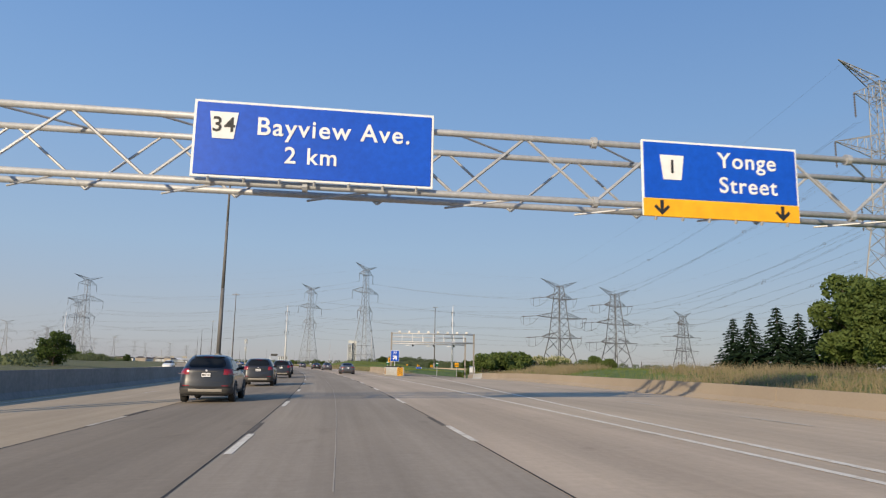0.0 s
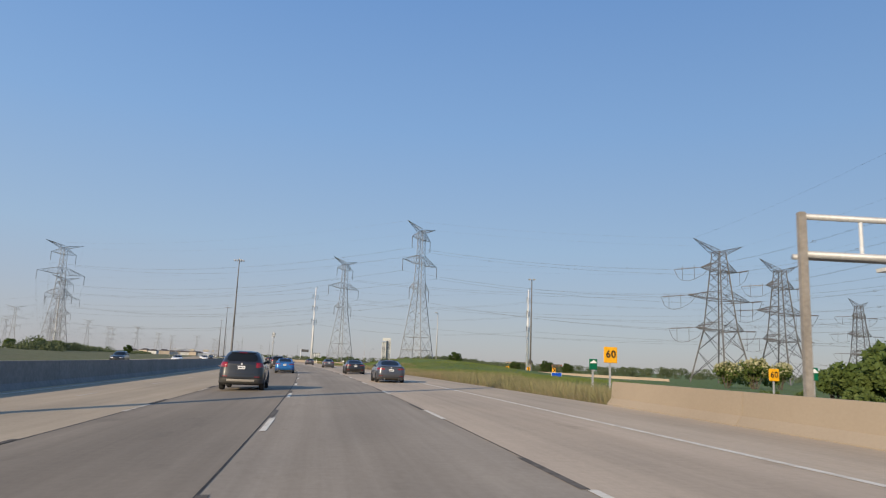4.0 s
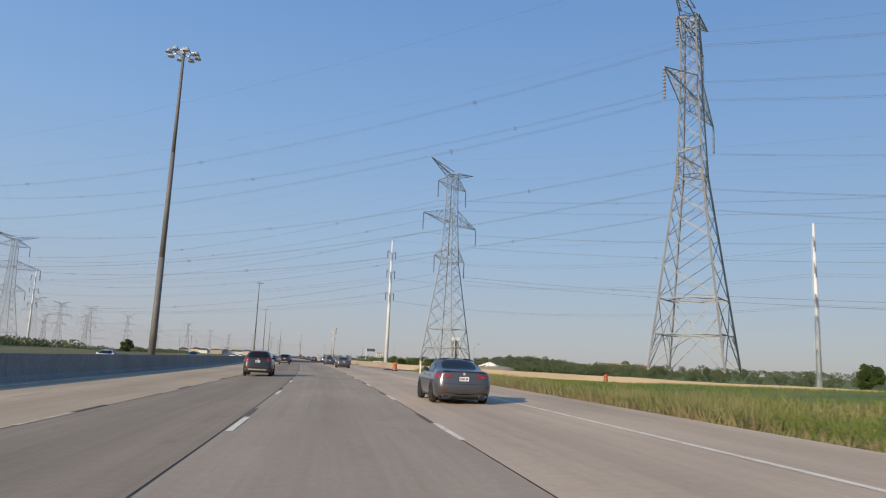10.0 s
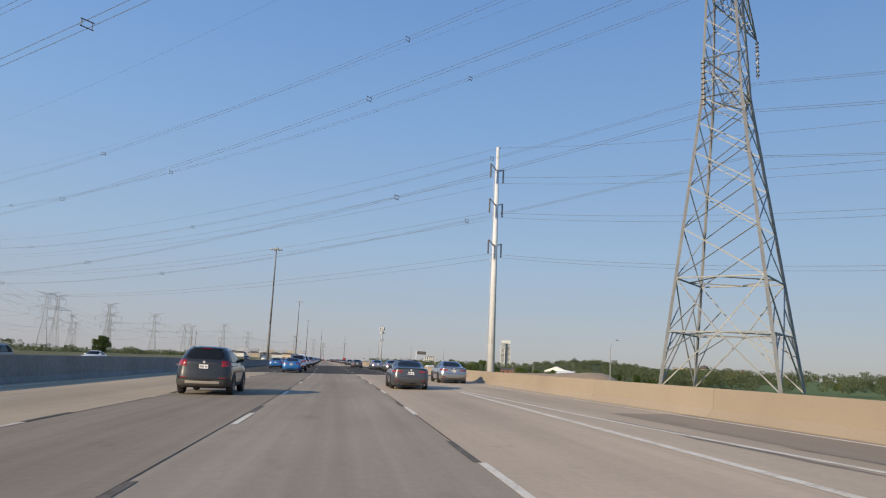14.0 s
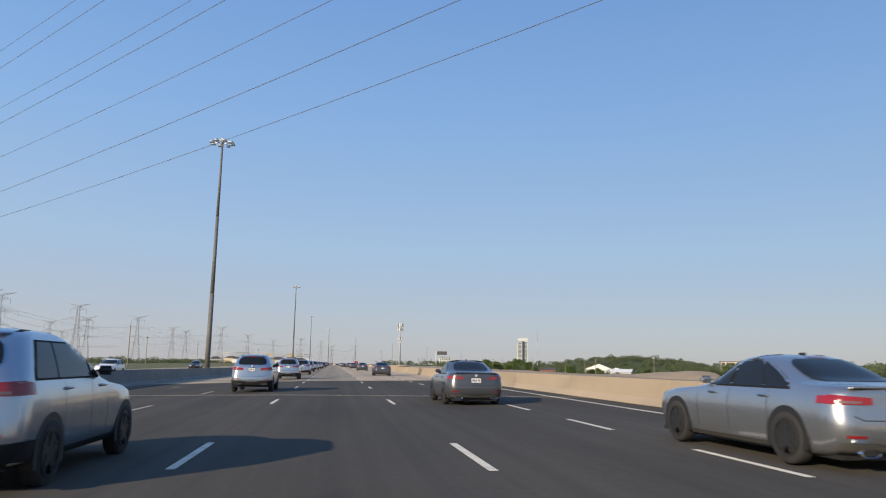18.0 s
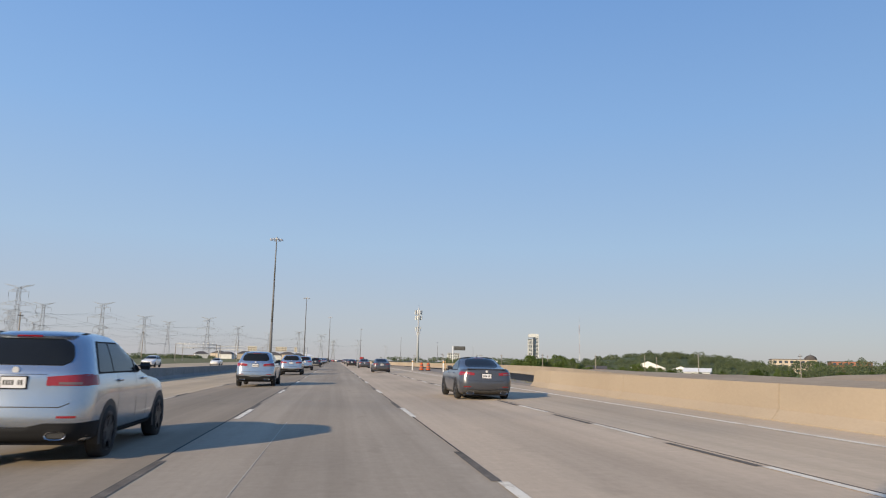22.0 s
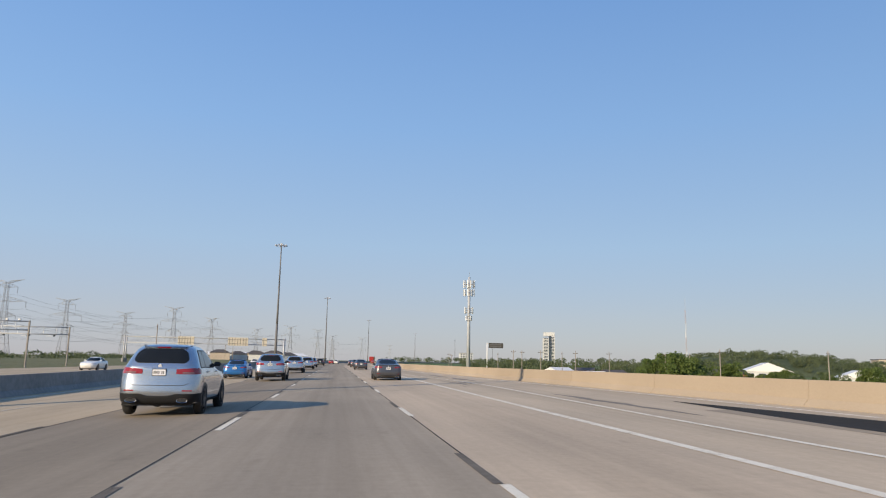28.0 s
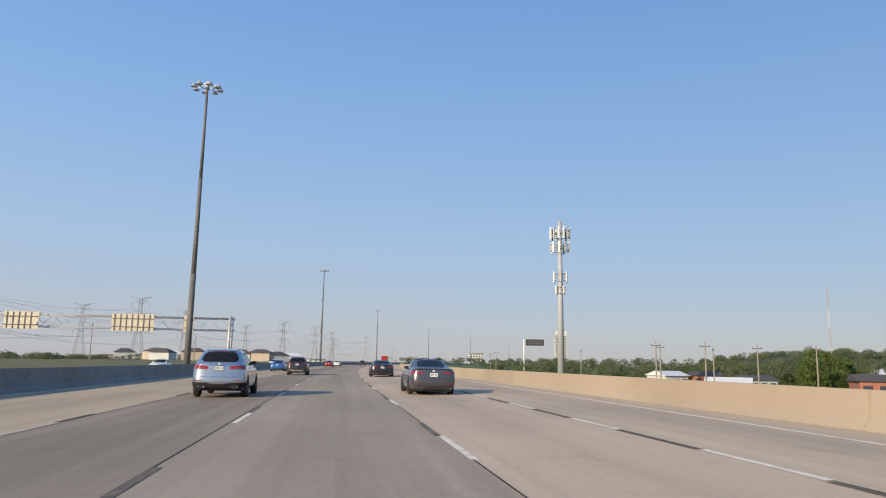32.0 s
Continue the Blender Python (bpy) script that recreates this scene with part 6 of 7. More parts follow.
        for i in range(5):
            t = i / 4
            row = [rear(s * w * (xi + (0.93 - xi) * k / 6), z0 + (z1 - z0) * t * (1 if lamps == "high" else 0.72 + 0.28 * k / 6), 0.014) for k in range(7)]
            row += [flank(s, 0.30 + (ye + 0.06 - 0.30) * k / 3, z0 + 0.015 + (z1 - z0 - 0.02) * t, 0.012) for k in range(4)]
            rows.append(row)
        tl = patch("tail_lamp", rows, M["lamp_red"], lab="red tail lamp", flip=s < 0)
        rows = [[rear(s * w * (xi + 0.16 + 0.28 * k / 4), z0 + 0.012 + 0.03 * i, 0.019) for k in range(5)] for i in range(2)]
        patch("reverse_lamp", rows, M["lamp_smoke"], tl, "smoked clear lens", flip=s < 0)
        rows = [[rear(s * w * (0.60 + 0.24 * k / 4), (0.60 if suv else 0.42) + 0.028 * i, 0.008) for k in range(5)] for i in range(2)]
        patch("reflector", rows, M["lamp_red"], lab="slim red reflector", flip=s < 0)
        rows = [[front(s * w * (0.45 + 0.45 * k / 5), 0.72 + 0.1 * i / 2, 0.01) for k in range(6)] for i in range(3)]
        patch("headlamp", rows, M["lamp_clear"], flip=s > 0)
        my = L - (2.0 if suv else 1.95)
        mz = zz(1.15) if suv else zz(0.98)
        mx = flank(s, my + 0.05, mz + 0.02, 0)[0]
        xs = sorted((mx - s * 0.03, mx + s * 0.22))
        part("mirror", soften(Geo().box(xs[0], xs[1], my, my + 0.11, mz + 0.005, mz + 0.125).mesh("mirror", M["black"] if suv else paint), 0.05, 3), top, "door mirror")
        for yy in () if far else (rw + 0.48, mid + 0.42):
            part("door_handle", soften(Geo().box(min(s * w * 0.97, s * (w + 0.012)), max(s * w * 0.97, s * (w + 0.012)), yy - 0.1, yy + 0.1, sz0 - 0.14, sz0 - 0.105).mesh("handle", paint if lamps == "wide" else M["chrome"]), 0.012, 1), top)
        for yy in (mid, rw + 0.40, L - 1.72):
            rows = [[flank(s, yy + dy, zb + 0.16 + (sz0 - 0.05 - zb - 0.16) * i / 6, 0.003) for dy in (-0.005, 0.005)] for i in range(7)]
            patch("door_seam", rows, M["black"], flip=s < 0)
        if lamps != "high" and not far:
            g = Geo()
            for yy, ro in ((-0.04, 1.0), (-0.045, 1.12), (0.02, 1.12), (0.02, 1.0)):
                for k in range(14):
                    q = 2 * math.pi * k / 14
                    g.v.append((s * w * 0.63 + 0.115 * ro * math.copysign(abs(math.cos(q)) ** 0.6, math.cos(q)), yy, zb + (0.10 if suv else 0.07) + 0.045 * ro * math.sin(q)))
            g.f = [(14 * i + k, 14 * i + (k + 1) % 14, 14 * ((i + 1) % 4) + (k + 1) % 14, 14 * ((i + 1) % 4) + k) for i in range(4) for k in range(14)]
            et = part("exhaust_tip", g.mesh("exh", M["chrome"]), top, "chrome exhaust surround")
            part("pipe_mouth", Geo().box(s * w * 0.63 - 0.1, s * w * 0.63 + 0.1, -0.03, 0.0, zb + (0.07 if suv else 0.04), zb + (0.13 if suv else 0.10)).mesh("mouth", M["black"]), et)
        if suv:
            pts = [flank(s, y, z, -0.05) for y, z in ((0.62, zz(1.56)), (0.8, zz(1.585)), (L - 2.75, zz(1.585)), (L - 2.5, zz(1.54)))]
            pts = [(x, y, z + dz) for (x, y, z), dz in zip(pts, (0.0, 0.022, 0.022, 0.0))]
            g = Geo()
            for a, b in zip(pts, pts[1:]):
                g.bar(a, b, 0.017, 6)
            part("roof_rail", g.mesh("rail", M["black"]), top)
    py = rear(0, plate_z + 0.08)[1]
    pl_ = part("licence_plate", soften(Geo().box(-0.165, 0.165, py - 0.015, py + 0.01, plate_z, plate_z + 0.165).mesh("plate", M["clad"]), 0.006, 1), top, "pale licence plate with unreadable bars")
    part("plate_face", Geo().box(-0.152, 0.152, py - 0.0175, py - 0.0145, plate_z + 0.014, plate_z + 0.15).mesh("pface", M["plate"]), pl_)
    g = Geo()
    for k in range(7):
        if k != 4:
            g.box(-0.125 + 0.036 * k, -0.101 + 0.036 * k, py - 0.0195, py - 0.0172, plate_z + 0.05, plate_z + 0.112)
    part("plate_bar", g.mesh("pbar", M["trim"]), pl_)["kind"] = "stuff"
    bz = plate_z + 0.235
    part("badge", Geo().bar((0, rear(0, bz)[1] - 0.012, bz), (0, rear(0, bz)[1] + 0.01, bz), 0.042, 12).mesh("badge", M["lamp_clear"]), top, "plain round badge")
    if suv:
        rows = [[rear(w * 0.40 * (2 * k / 8 - 1), plate_z + 0.178 + 0.018 * i, 0.012) for k in range(9)] for i in range(2)]
        patch("grip_strip", rows, paint if lamps == "wide" else M["trim"], lab="strip above the plate")
        z = zz(1.575)
        rows = [[rear(ring(z)[2] * 0.86 * (2 * k / 10 - 1), z + dz, 0.07 - 1.6 * dz) for k in range(11)] for dz in (-0.012, 0.004, 0.02)]
        patch("spoiler", rows, paint)
    else:
        part("boot_lip", soften(Geo().box(-w * 0.74, w * 0.74, 0.06, 0.16, zz(1.0), zz(1.0) + 0.03).mesh("lip", paint), 0.012, 1), top)
        part("antenna_fin", soften(Geo().box(-0.018, 0.018, 1.72, 1.86, H - 0.01, H + 0.03).mesh("fin", M["black"]), 0.012, 1), top)
    z = wz1 + 0.02
    rows = [[rear(0.16 * (2 * k / 4 - 1), z + 0.02 * i, 0.012) for k in range(5)] for i in range(2)]
    patch("brake_strip", rows, M["lamp_red"], lab="high brake lamp")
    part("underbody", Geo().box(-w * 0.8, w * 0.8, 0.25, L - 0.25, zb - 0.04, zb + 0.02).mesh("under", M["black"]), top)
    return top


def place_cars(src, spots, back=0.55):
    """Spots are the y of the rear axle line as seen, and u of the car's middle."""
    for i, s in enumerate(spots):
        y, u = s[0], s[1]
        mm = on_road(y - back, u, 0.0, s[2] if len(s) > 2 else 0)
        if i == 0:
            src.matrix_world = mm
        else:
            copy_thing(src, mm)


dark_suv = car("charcoal compact suv with pale skid plate in traffic", M["char"], 4.55, 1.84, 1.69, 2.69, 0.35, "suv", False, lamps="high", plate_z=0.90)
place_cars(dark_suv, [(26.6, -2.75), (45.2, -2.6), (70.4, -2.25), (93.2, -2.2), (125.5, -2.05), (191.5, -2.3), (242.0, -2.35), (292.5, -2.4), (368.0, -2.5), (676.3, -1.3), (878.0, -1.7)])
glc = car("silver suv with red tail lamps and roof rails", M["silver"], 4.66, 1.88, 1.70, 2.87, 0.365, "suv", True, M["clad"], "wide", 0.945)
for ob in glc.children_recursive:
    ob.data.transform(Matrix.Scale(1.04, 4, (0, 0, 1)))
place_cars(glc, [(422.0, -1.8), (449.0, -1.95), (475.6, -1.66), (502.4, -1.67), (528.4, -1.58), (555.4, -1.83), (582.1, -1.68), (609.1, -1.55), (636.8, -1.55), (723.2, -1.95), (752.5, -1.9), (781.3, -1.95), (808.9, -1.7), (837.4, -1.94)], 1.25)
sedan = car("slate grey sedan with red tail lamps in traffic", M["grey"], 4.67, 1.80, 1.42, 2.70, 0.33, "sedan", True, None, "slim", 0.70)
place_cars(sedan, [(91.1, 5.5), (139.5, 5.9), (214.5, 6.0), (266.0, 6.05), (340.5, 5.7), (377.0, 5.6), (463.0, 6.6), (516.5, 7.3), (568.5, 7.3), (619.5, 7.1), (658.1, 6.83), (752.0, 5.8), (805.0, 5.9), (838.0, 6.05)], 0.9)
black = car("black low sedan in the outer lane far ahead", M["jet"], 4.78, 1.92, 1.38, 2.72, 0.34, "sedan", True, None, "slim", 0.69)
place_cars(black, [(165.0, 5.6), (689.6, 5.6), (870.0, 5.9)], 0.9)
blue = car("bright blue compact sedan in motorway traffic", M["blue"], 4.60, 1.79, 1.43, 2.70, 0.32, "sedan", False, None, "slim", 0.70)
place_cars(blue, [(164.0, -1.2), (413.0, -2.0), (441.0, -5.35), (551.5, -5.2), (611.0, -5.0), (668.9, -5.4), (761.0, -5.3), (905.0, -6.4)], 0.9)
camry = car("silver sedan with dark rims beside the wall", M["grey_silver"], 4.89, 1.84, 1.44, 2.82, 0.345, "sedan", True, None, "slim", 0.71)
place_cars(camry, [(389.0, 9.7), (431.6, 9.6, 2.0), (448.7, 9.0, 2.0)], 1.0)
red = car("red sedan far ahead in traffic", M["red"], 4.60, 1.80, 1.43, 2.70, 0.32, "sedan", False, None, "slim", 0.70, far=True)
place_cars(red, [(985.0, -5.2), (1075.0, 6.0)])
white = car("white sedan far off in traffic", M["white"], 4.62, 1.80, 1.44, 2.70, 0.32, "sedan", False, None, "slim", 0.70, far=True)
place_cars(white, [(1012, -5.6), (238, -20.5, 180), (430, -24.5, 180), (690, -20.5, 180), (790, -24.0, 180), (905, -20.5, 180), (1130, -24.0, 180), (330, -21, 180)])
wsuv = car("white suv on the opposite carriageway", M["white"], 4.66, 1.89, 1.68, 2.8, 0.36, "suv", True, None, "high", 0.90, far=True)
place_cars(wsuv, [(150, -24.2, 180), (520, -20.5, 180), (655, -24.0, 180), (1000, -20.5, 180)])
dsuv = car("dark suv on the opposite carriageway", M["jet"], 4.6, 1.86, 1.7, 2.75, 0.36, "suv", True, None, "high", 0.90, far=True)
place_cars(dsuv, [(205, -24.2, 180), (395, -20.5, 180), (585, -24, 180), (745, -20.5, 180), (1060, -2.0), (960, -24, 180)])

# a red lorry far ahead
tk = thing("lorry", "red box lorry far ahead in traffic", "lorry")
tk.matrix_world = on_road(1110.0, 2.2)
part("box_body", soften(Geo().box(-1.25, 1.25, 0, 7.5, 1.1, 3.7).mesh("box", M["red"]), 0.05, 1), tk)
part("cab", soften(Geo().box(-1.15, 1.15, 7.7, 9.7, 0.7, 2.9).mesh("cab", M["red"]), 0.12, 2), tk)
part("chassis", Geo().box(-0.9, 0.9, 0.2, 9.4, 0.6, 1.1).mesh("chassis", M["black"]), tk)
part("rear_door", Geo().box(-1.15, 1.15, -0.03, 0.0, 1.2, 3.6).mesh("reardoor", M["red"]), tk)
for s in (-1, 1):
    part("tail_lamp", Geo().box(s * 0.9 - 0.15, s * 0.9 + 0.15, -0.05, 0.1, 0.85, 1.0).mesh("tl", M["lamp_red"]), tk)
    for y in (1.4, 2.6, 8.6):
        wheel_parts(tk, 0.5, 0.3, s * 1.12, y, s, True)


# ---- vegetation ----
rng = np.random.default_rng(7)


def leaf_cloud(centres, radii, count, size, squash=0.8):
    """Small leaf-sprays scattered through a set of uneven clumps."""
    c = np.asarray(centres, float)
    rad = np.asarray(radii, float)
    pick = rng.choice(len(c), count, p=rad ** 2 / (rad ** 2).sum())
    d = rng.normal(size=(count, 3))
    d /= np.linalg.norm(d, axis=1)[:, None]
    k = rad[pick] * (0.55 + 0.5 * rng.random(count) ** 0.6)
    pos = c[pick] + d * k[:, None] * np.array([1, 1, squash])
    a = rng.normal(size=(count, 3))
    a /= np.linalg.norm(a, axis=1)[:, None]
    b = np.cross(a, rng.normal(size=(count, 3)))
    b /= np.linalg.norm(b, axis=1)[:, None]
    s = size * (0.6 + 0.8 * rng.random(count))[:, None]
    v = np.stack([pos - a * s, pos + b * s * 0.55, pos + a * s, pos - b * s * 0.55], 1).reshape(-1, 3)
    f = np.arange(count * 4).reshape(-1, 4)
    return v, f


def fast_mesh(name, v, f, material):
    me = bpy.data.meshes.new(name)
    me.vertices.add(len(v))
    me.vertices.foreach_set("co", np.asarray(v, np.float32).ravel())
    n = f.shape[1]
    me.loops.add(f.size)
    me.loops.foreach_set("vertex_index", f.astype(np.int32).ravel())
    me.polygons.add(len(f))
    me.polygons.foreach_set("loop_start", np.arange(0, f.size, n, dtype=np.int32))
    me.update(calc_edges=True)
    me.materials.append(material)
    return me


def broadleaf(label, h, spread, leaves, size, material, group, trunk=0.22):
    top = thing("tree", label, "tree", group)
    g = Geo()
    g.bar((0, 0, -0.4), (0.1, 0.05, h * 0.38), trunk, 8, trunk * 0.7)
    cs, rs = [], []
    n = 24
    for k in range(n):
        a = 2 * math.pi * k / n * 2.4 + rng.random()
        z = h * (0.1 + 0.76 * k / n)
        reach = spread * (0.35 + 0.5 * math.sin(math.pi * (0.2 + 0.75 * k / n))) * (0.7 + 0.5 * rng.random())
        tip = (reach * math.cos(a), reach * math.sin(a), z + 0.08 * h)
        g.bar((0.1, 0.05, h * (0.06 + 0.5 * k / n)), tip, trunk * 0.4, 5, trunk * 0.12)
        cs.append(tip)
        rs.append(spread * (0.2 + 0.22 * rng.random()))
    g.bar((0.1, 0.05, h * 0.38), (0, 0, h * 0.9), trunk * 0.7, 6, trunk * 0.15)
    cs.append((0, 0, h * 0.86))
    rs.append(spread * 0.26)
    cs.append((0, 0, h * 0.6))
    rs.append(spread * 0.5)
    part("trunk", g.mesh("trunk", M["bark"]), top, "brown trunk and limbs")
    v, f = leaf_cloud(cs, rs, leaves, size, 1.0)
    part("crown", fast_mesh("crown", v, f, material), top, "uneven leafy crown")
    return top


def spruce(label, h, spread, group):
    top = thing("tree", label, "tree", group)
    part("trunk", Geo().bar((0, 0, -0.4), (0, 0, h * 0.97), 0.2, 8, 0.03).mesh("trunk", M["bark"]), top, "straight brown trunk")
    cs, rs = [], []
    v_all, f_all, n0 = [], [], 0
    z = h * 0.08
    while z < h * 0.97:
        t = 1 - z / h
        reach = spread * t ** 0.8 * (0.85 + 0.3 * rng.random())
        n = int(5 + 7 * t)
        for k in range(n):
            a = 2 * math.pi * (k + rng.random() * 0.6) / n
            L = reach * (0.75 + 0.4 * rng.random())
            for q in range(int(9 + 22 * t)):
                s = rng.random()
                r_ = L * (0.15 + 0.85 * s)
                p = np.array([r_ * math.cos(a), r_ * math.sin(a), z - 0.22 * r_ + 0.15 * rng.normal() * 0.5])
                w = 0.14 + 0.2 * t
                dx = np.array([math.cos(a + rng.normal() * 0.6), math.sin(a + rng.normal() * 0.6), -0.35]) * w * 1.6
                dy = np.array([-math.sin(a), math.cos(a), rng.normal() * 0.3]) * w * 0.7
                v_all += [p - dx, p + dy, p + dx, p - dy]
        z += h * 0.045
    f = np.arange(len(v_all)).reshape(-1, 4)
    part("crown", fast_mesh("crown", np.array(v_all), f, M["needle"]), top, "dark layered needle boughs")
    return top


def bush(label, h, spread, leaves, size, material, group, bloom=0):
    top = thing("bush", label, "bush", group)
    g = Geo()
    cs, rs = [], []
    for k in range(9):
        a = 2 * math.pi * k / 9 + rng.random()
        rr = spread * 0.55 * rng.random() ** 0.5
        tip = (rr * math.cos(a), rr * math.sin(a), h * (0.3 + 0.45 * rng.random()))
        g.bar((rr * 0.2 * math.cos(a), rr * 0.2 * math.sin(a), -0.3), tip, 0.06, 5, 0.02)
        cs.append(tip)
        rs.append(spread * (0.3 + 0.2 * rng.random()))
    part("stems", g.mesh("stems", M["bark"]), top)
    v, f = leaf_cloud(cs, rs, leaves, size)
    v[:, 2] = np.maximum(v[:, 2], 0.02)
    part("foliage", fast_mesh("foliage", v, f, material), top)
    if bloom:
        v, f = leaf_cloud([(c[0], c[1], c[2] + 0.25) for c in cs], [x * 1.04 for x in rs], bloom, size * 0.8)
        v[:, 2] = np.maximum(v[:, 2], h * 0.35)
        part("blossom", fast_mesh("blossom", v, f, M["blossom"]), top, "cream flower heads")
    return top


def plant(src, spots, z=None):
    """Spots: x, y, size, turn."""
    for i, (x, y, k, turn) in enumerate(spots):
        yy = y
        for _ in range(4):
            s = road_slope(yy)
            yy = y + (x - road_x(yy)) * s / (1 + s * s) * 1.0
        u = (x - road_x(yy)) * math.sqrt(1 + road_slope(yy) ** 2)
        zz = land(yy, u) if z is None else z
        mm = pose(x, y, zz, 0, 0, turn) @ Matrix.Scale(k, 4)
        if i == 0:
            src.matrix_world = mm
        else:
            copy_thing(src, mm)


def ray_spot(d, ang, k, turn):
    return (d * math.sin(radians(ang)), d * math.cos(radians(ang)), k, turn)


sp1 = spruce("dark green spruce on the grassy bank", 9.4, 3.9, "spruces on the bank")
plant(sp1, [ray_spot(103, 40.2, 0.8, 0), ray_spot(100, 41.4, 1.08, 70), ray_spot(98, 43.2, 1.15, 160), ray_spot(104, 44.6, 1.1, 250), ray_spot(97, 46.2, 1.2, 30), ray_spot(104, 47.6, 1.05, 90)])
bt1 = broadleaf("tall leafy tree on the grassy bank", 13.5, 5.6, 11000, 0.30, M["leaf2"], "broadleaf trees")
plant(bt1, [ray_spot(92, 48.6, 0.85, 0), ray_spot(90, 50.4, 0.9, 100), ray_spot(96, 50.0, 0.9, 300), ray_spot(86, 51.8, 0.78, 200), ray_spot(84, 55.0, 0.8, 20), ray_spot(84, 60.0, 0.75, 60)])
bt2 = broadleaf("round leafy tree beyond the road", 8.5, 3.9, 4200, 0.30, M["leaf"], "broadleaf trees")
far_r = []
for k in range(70):
    t = rng.random()
    far_r.append((250 - 110 * t + 40 * rng.normal(), 790 + 330 * t + 25 * rng.normal(), 0.5 + 0.4 * rng.random() - 0.15 * t, 360 * rng.random()))
plant(bt2, [(-32, 168, 0.85, 0), (133, 370, 0.75, 20), (141, 366, 0.65, 90), (92, 300, 0.5, 10), (-62, 585, 0.8, 10), (58, 250, 0.45, 0)] + far_r[:40])
bt3 = broadleaf("pale green tree in the low ground", 9.5, 4.8, 4200, 0.33, M["leaf2"], "trees in the low ground")
plant(bt3, far_r[40:] + [(97, 908, 1.42, 80), (104, 917, 1.2, 150), (91, 914, 1.15, 10), (111, 906, 1.05, 200), (121, 948, 1.3, 40), (140, 1019, 1.6, 10), (133, 1012, 1.25, 130), (149, 1024, 1.3, 250), (140, 985, 1.0, 30), (300, 900, 1.1, 120), (290, 960, 1.2, 10)])
bs1 = bush("dense green bush beside the ramp", 3.4, 2.8, 2200, 0.24, M["leaf2"], "bushes by the ramp")
plant(bs1, [(46, 118, 1.05, 0), (50, 121, 1.1, 80), (54, 123.5, 1.2, 140), (49, 126, 0.85, 200), (50, 128, 0.85, 0), (54, 131, 1.15, 50), (58, 129, 1.1, 120), (72, 138, 0.9, 60), (78, 140, 1.0, 140), (46, 126, 0.5, 20), (95, 128, 0.8, 30), (104, 122, 0.6, 10), (52, 119, 0.5, 40), (50.1, 143, 0.4, 30), (50.5, 139.5, 0.45, 110), (51, 136.5, 0.5, 200), (50.8, 133.5, 0.58, 260), (49, 130, 0.68, 320), (47, 127.5, 0.6, 15), (44, 76, 0.5, 10), (46.5, 77, 0.42, 60), (39, 78, 0.3, 120)]
      + [(-58 - 7 * k, 395 + 9 * k * ((k % 3) - 0.6), 1.0 + 0.2 * (k % 2), 40 * k) for k in range(9)] + [(-48 - 4 * k, 250 + 17 * k, 0.9 + 0.25 * (k % 3), 70 * k) for k in range(11)])
bs2 = bush("flowering shrub with cream blossom", 4.0, 2.6, 1500, 0.24, M["leaf2"], "flowering shrubs", 1300)
plant(bs2, [(64, 133, 1.0, 0), (68, 135, 1.05, 90), (72, 138.5, 1.0, 200), (61, 131, 0.8, 40), (82, 180, 1.1, 70), (88, 182, 1.0, 130), (76, 178, 0.9, 20), (52, 127, 0.9, 90)])

# woods along the skyline: from, to, heights of the tops, clumps, width
BELTS = ((175, 690, 250, 770, 3.5, 5, 40, 10), (230, 700, 430, 600, 5, 6, 70, 14), (260, 770, 215, 930, 5, 1.5, 50, 14), (215, 930, 175, 1000, 0, -1.5, 30, 10), (320, 860, 330, 1150, 8, 6, 60, 16), (160, 1030, 120, 1150, 3, 4, 40, 10), (124, 925, 120, 965, 1.5, 4.0, 9, 5), (108, 1075, 95, 1250, 2.0, 4.5, 26, 7), (150, 1015, 128, 1075, 1.0, 2.5, 12, 7), (-36, 150, -46, 200, 2.2, 1.8, 25, 2.0), (-60, 200, -58, 320, 1.6, 1.4, 40, 3.0), (-52, 320, -66, 520, 3.6, 3.0, 70, 2.5), (-66, 520, -80, 650, 1.5, 1.2, 30, 2.5),
         (260, 1140, 200, 1210, 4, 4, 30, 14), (150, 1250, 110, 1500, 4, 5, 50, 14), (330, 1500, 150, 1750, 10, 8, 60, 18), (150, 1750, 40, 1900, 8, 8, 40, 18), (560, 900, 620, 1300, 8, 9, 70, 18), (420, 1000, 470, 1180, 4, 5, 50, 14),
         (600, 300, 640, 900, 7, 7, 90, 18), (-110, 900, -150, 1250, 2, 2.5, 60, 10), (-75, 640, -95, 900, 1.7, 1.9, 60, 4), (-300, 500, -420, 1300, 7, 8, 80, 18), (-320, 200, -300, 520, 8, 8, 50, 18), (500, -50, 600, 300, 9, 9, 40, 18))
cs, rs = [], []
for x0, y0, x1, y1, t0, t1, n, wd in BELTS:
    for k in range(n):
        t = (k + rng.random()) / n
        r = 1.6 + 3.4 * rng.random() ** 1.4
        top = t0 + (t1 - t0) * t + 2.3 * noise.noise((x0 * 0.1, t * n * 0.45, 2)) + 0.5 * rng.normal()
        for z in (top - 0.75 * r, top - 0.75 * r - 3.5):
            cs.append((x0 + (x1 - x0) * t + wd * rng.normal(), y0 + (y1 - y0) * t + wd * rng.normal(), z))
            rs.append(r)
for k in range(320):
    a, q = 2 * math.pi * rng.random(), rng.random() ** 0.5
    r = 3 + 3 * rng.random()
    cs.append((344 + 105 * q * math.cos(a), 1313 + 120 * q * math.sin(a), 15.5 - 13 * q ** 2.4 - 0.7 * r + 1.5 * rng.normal()))
    rs.append(r)
v, f = leaf_cloud(cs, rs, 620000, 0.40, 0.75)
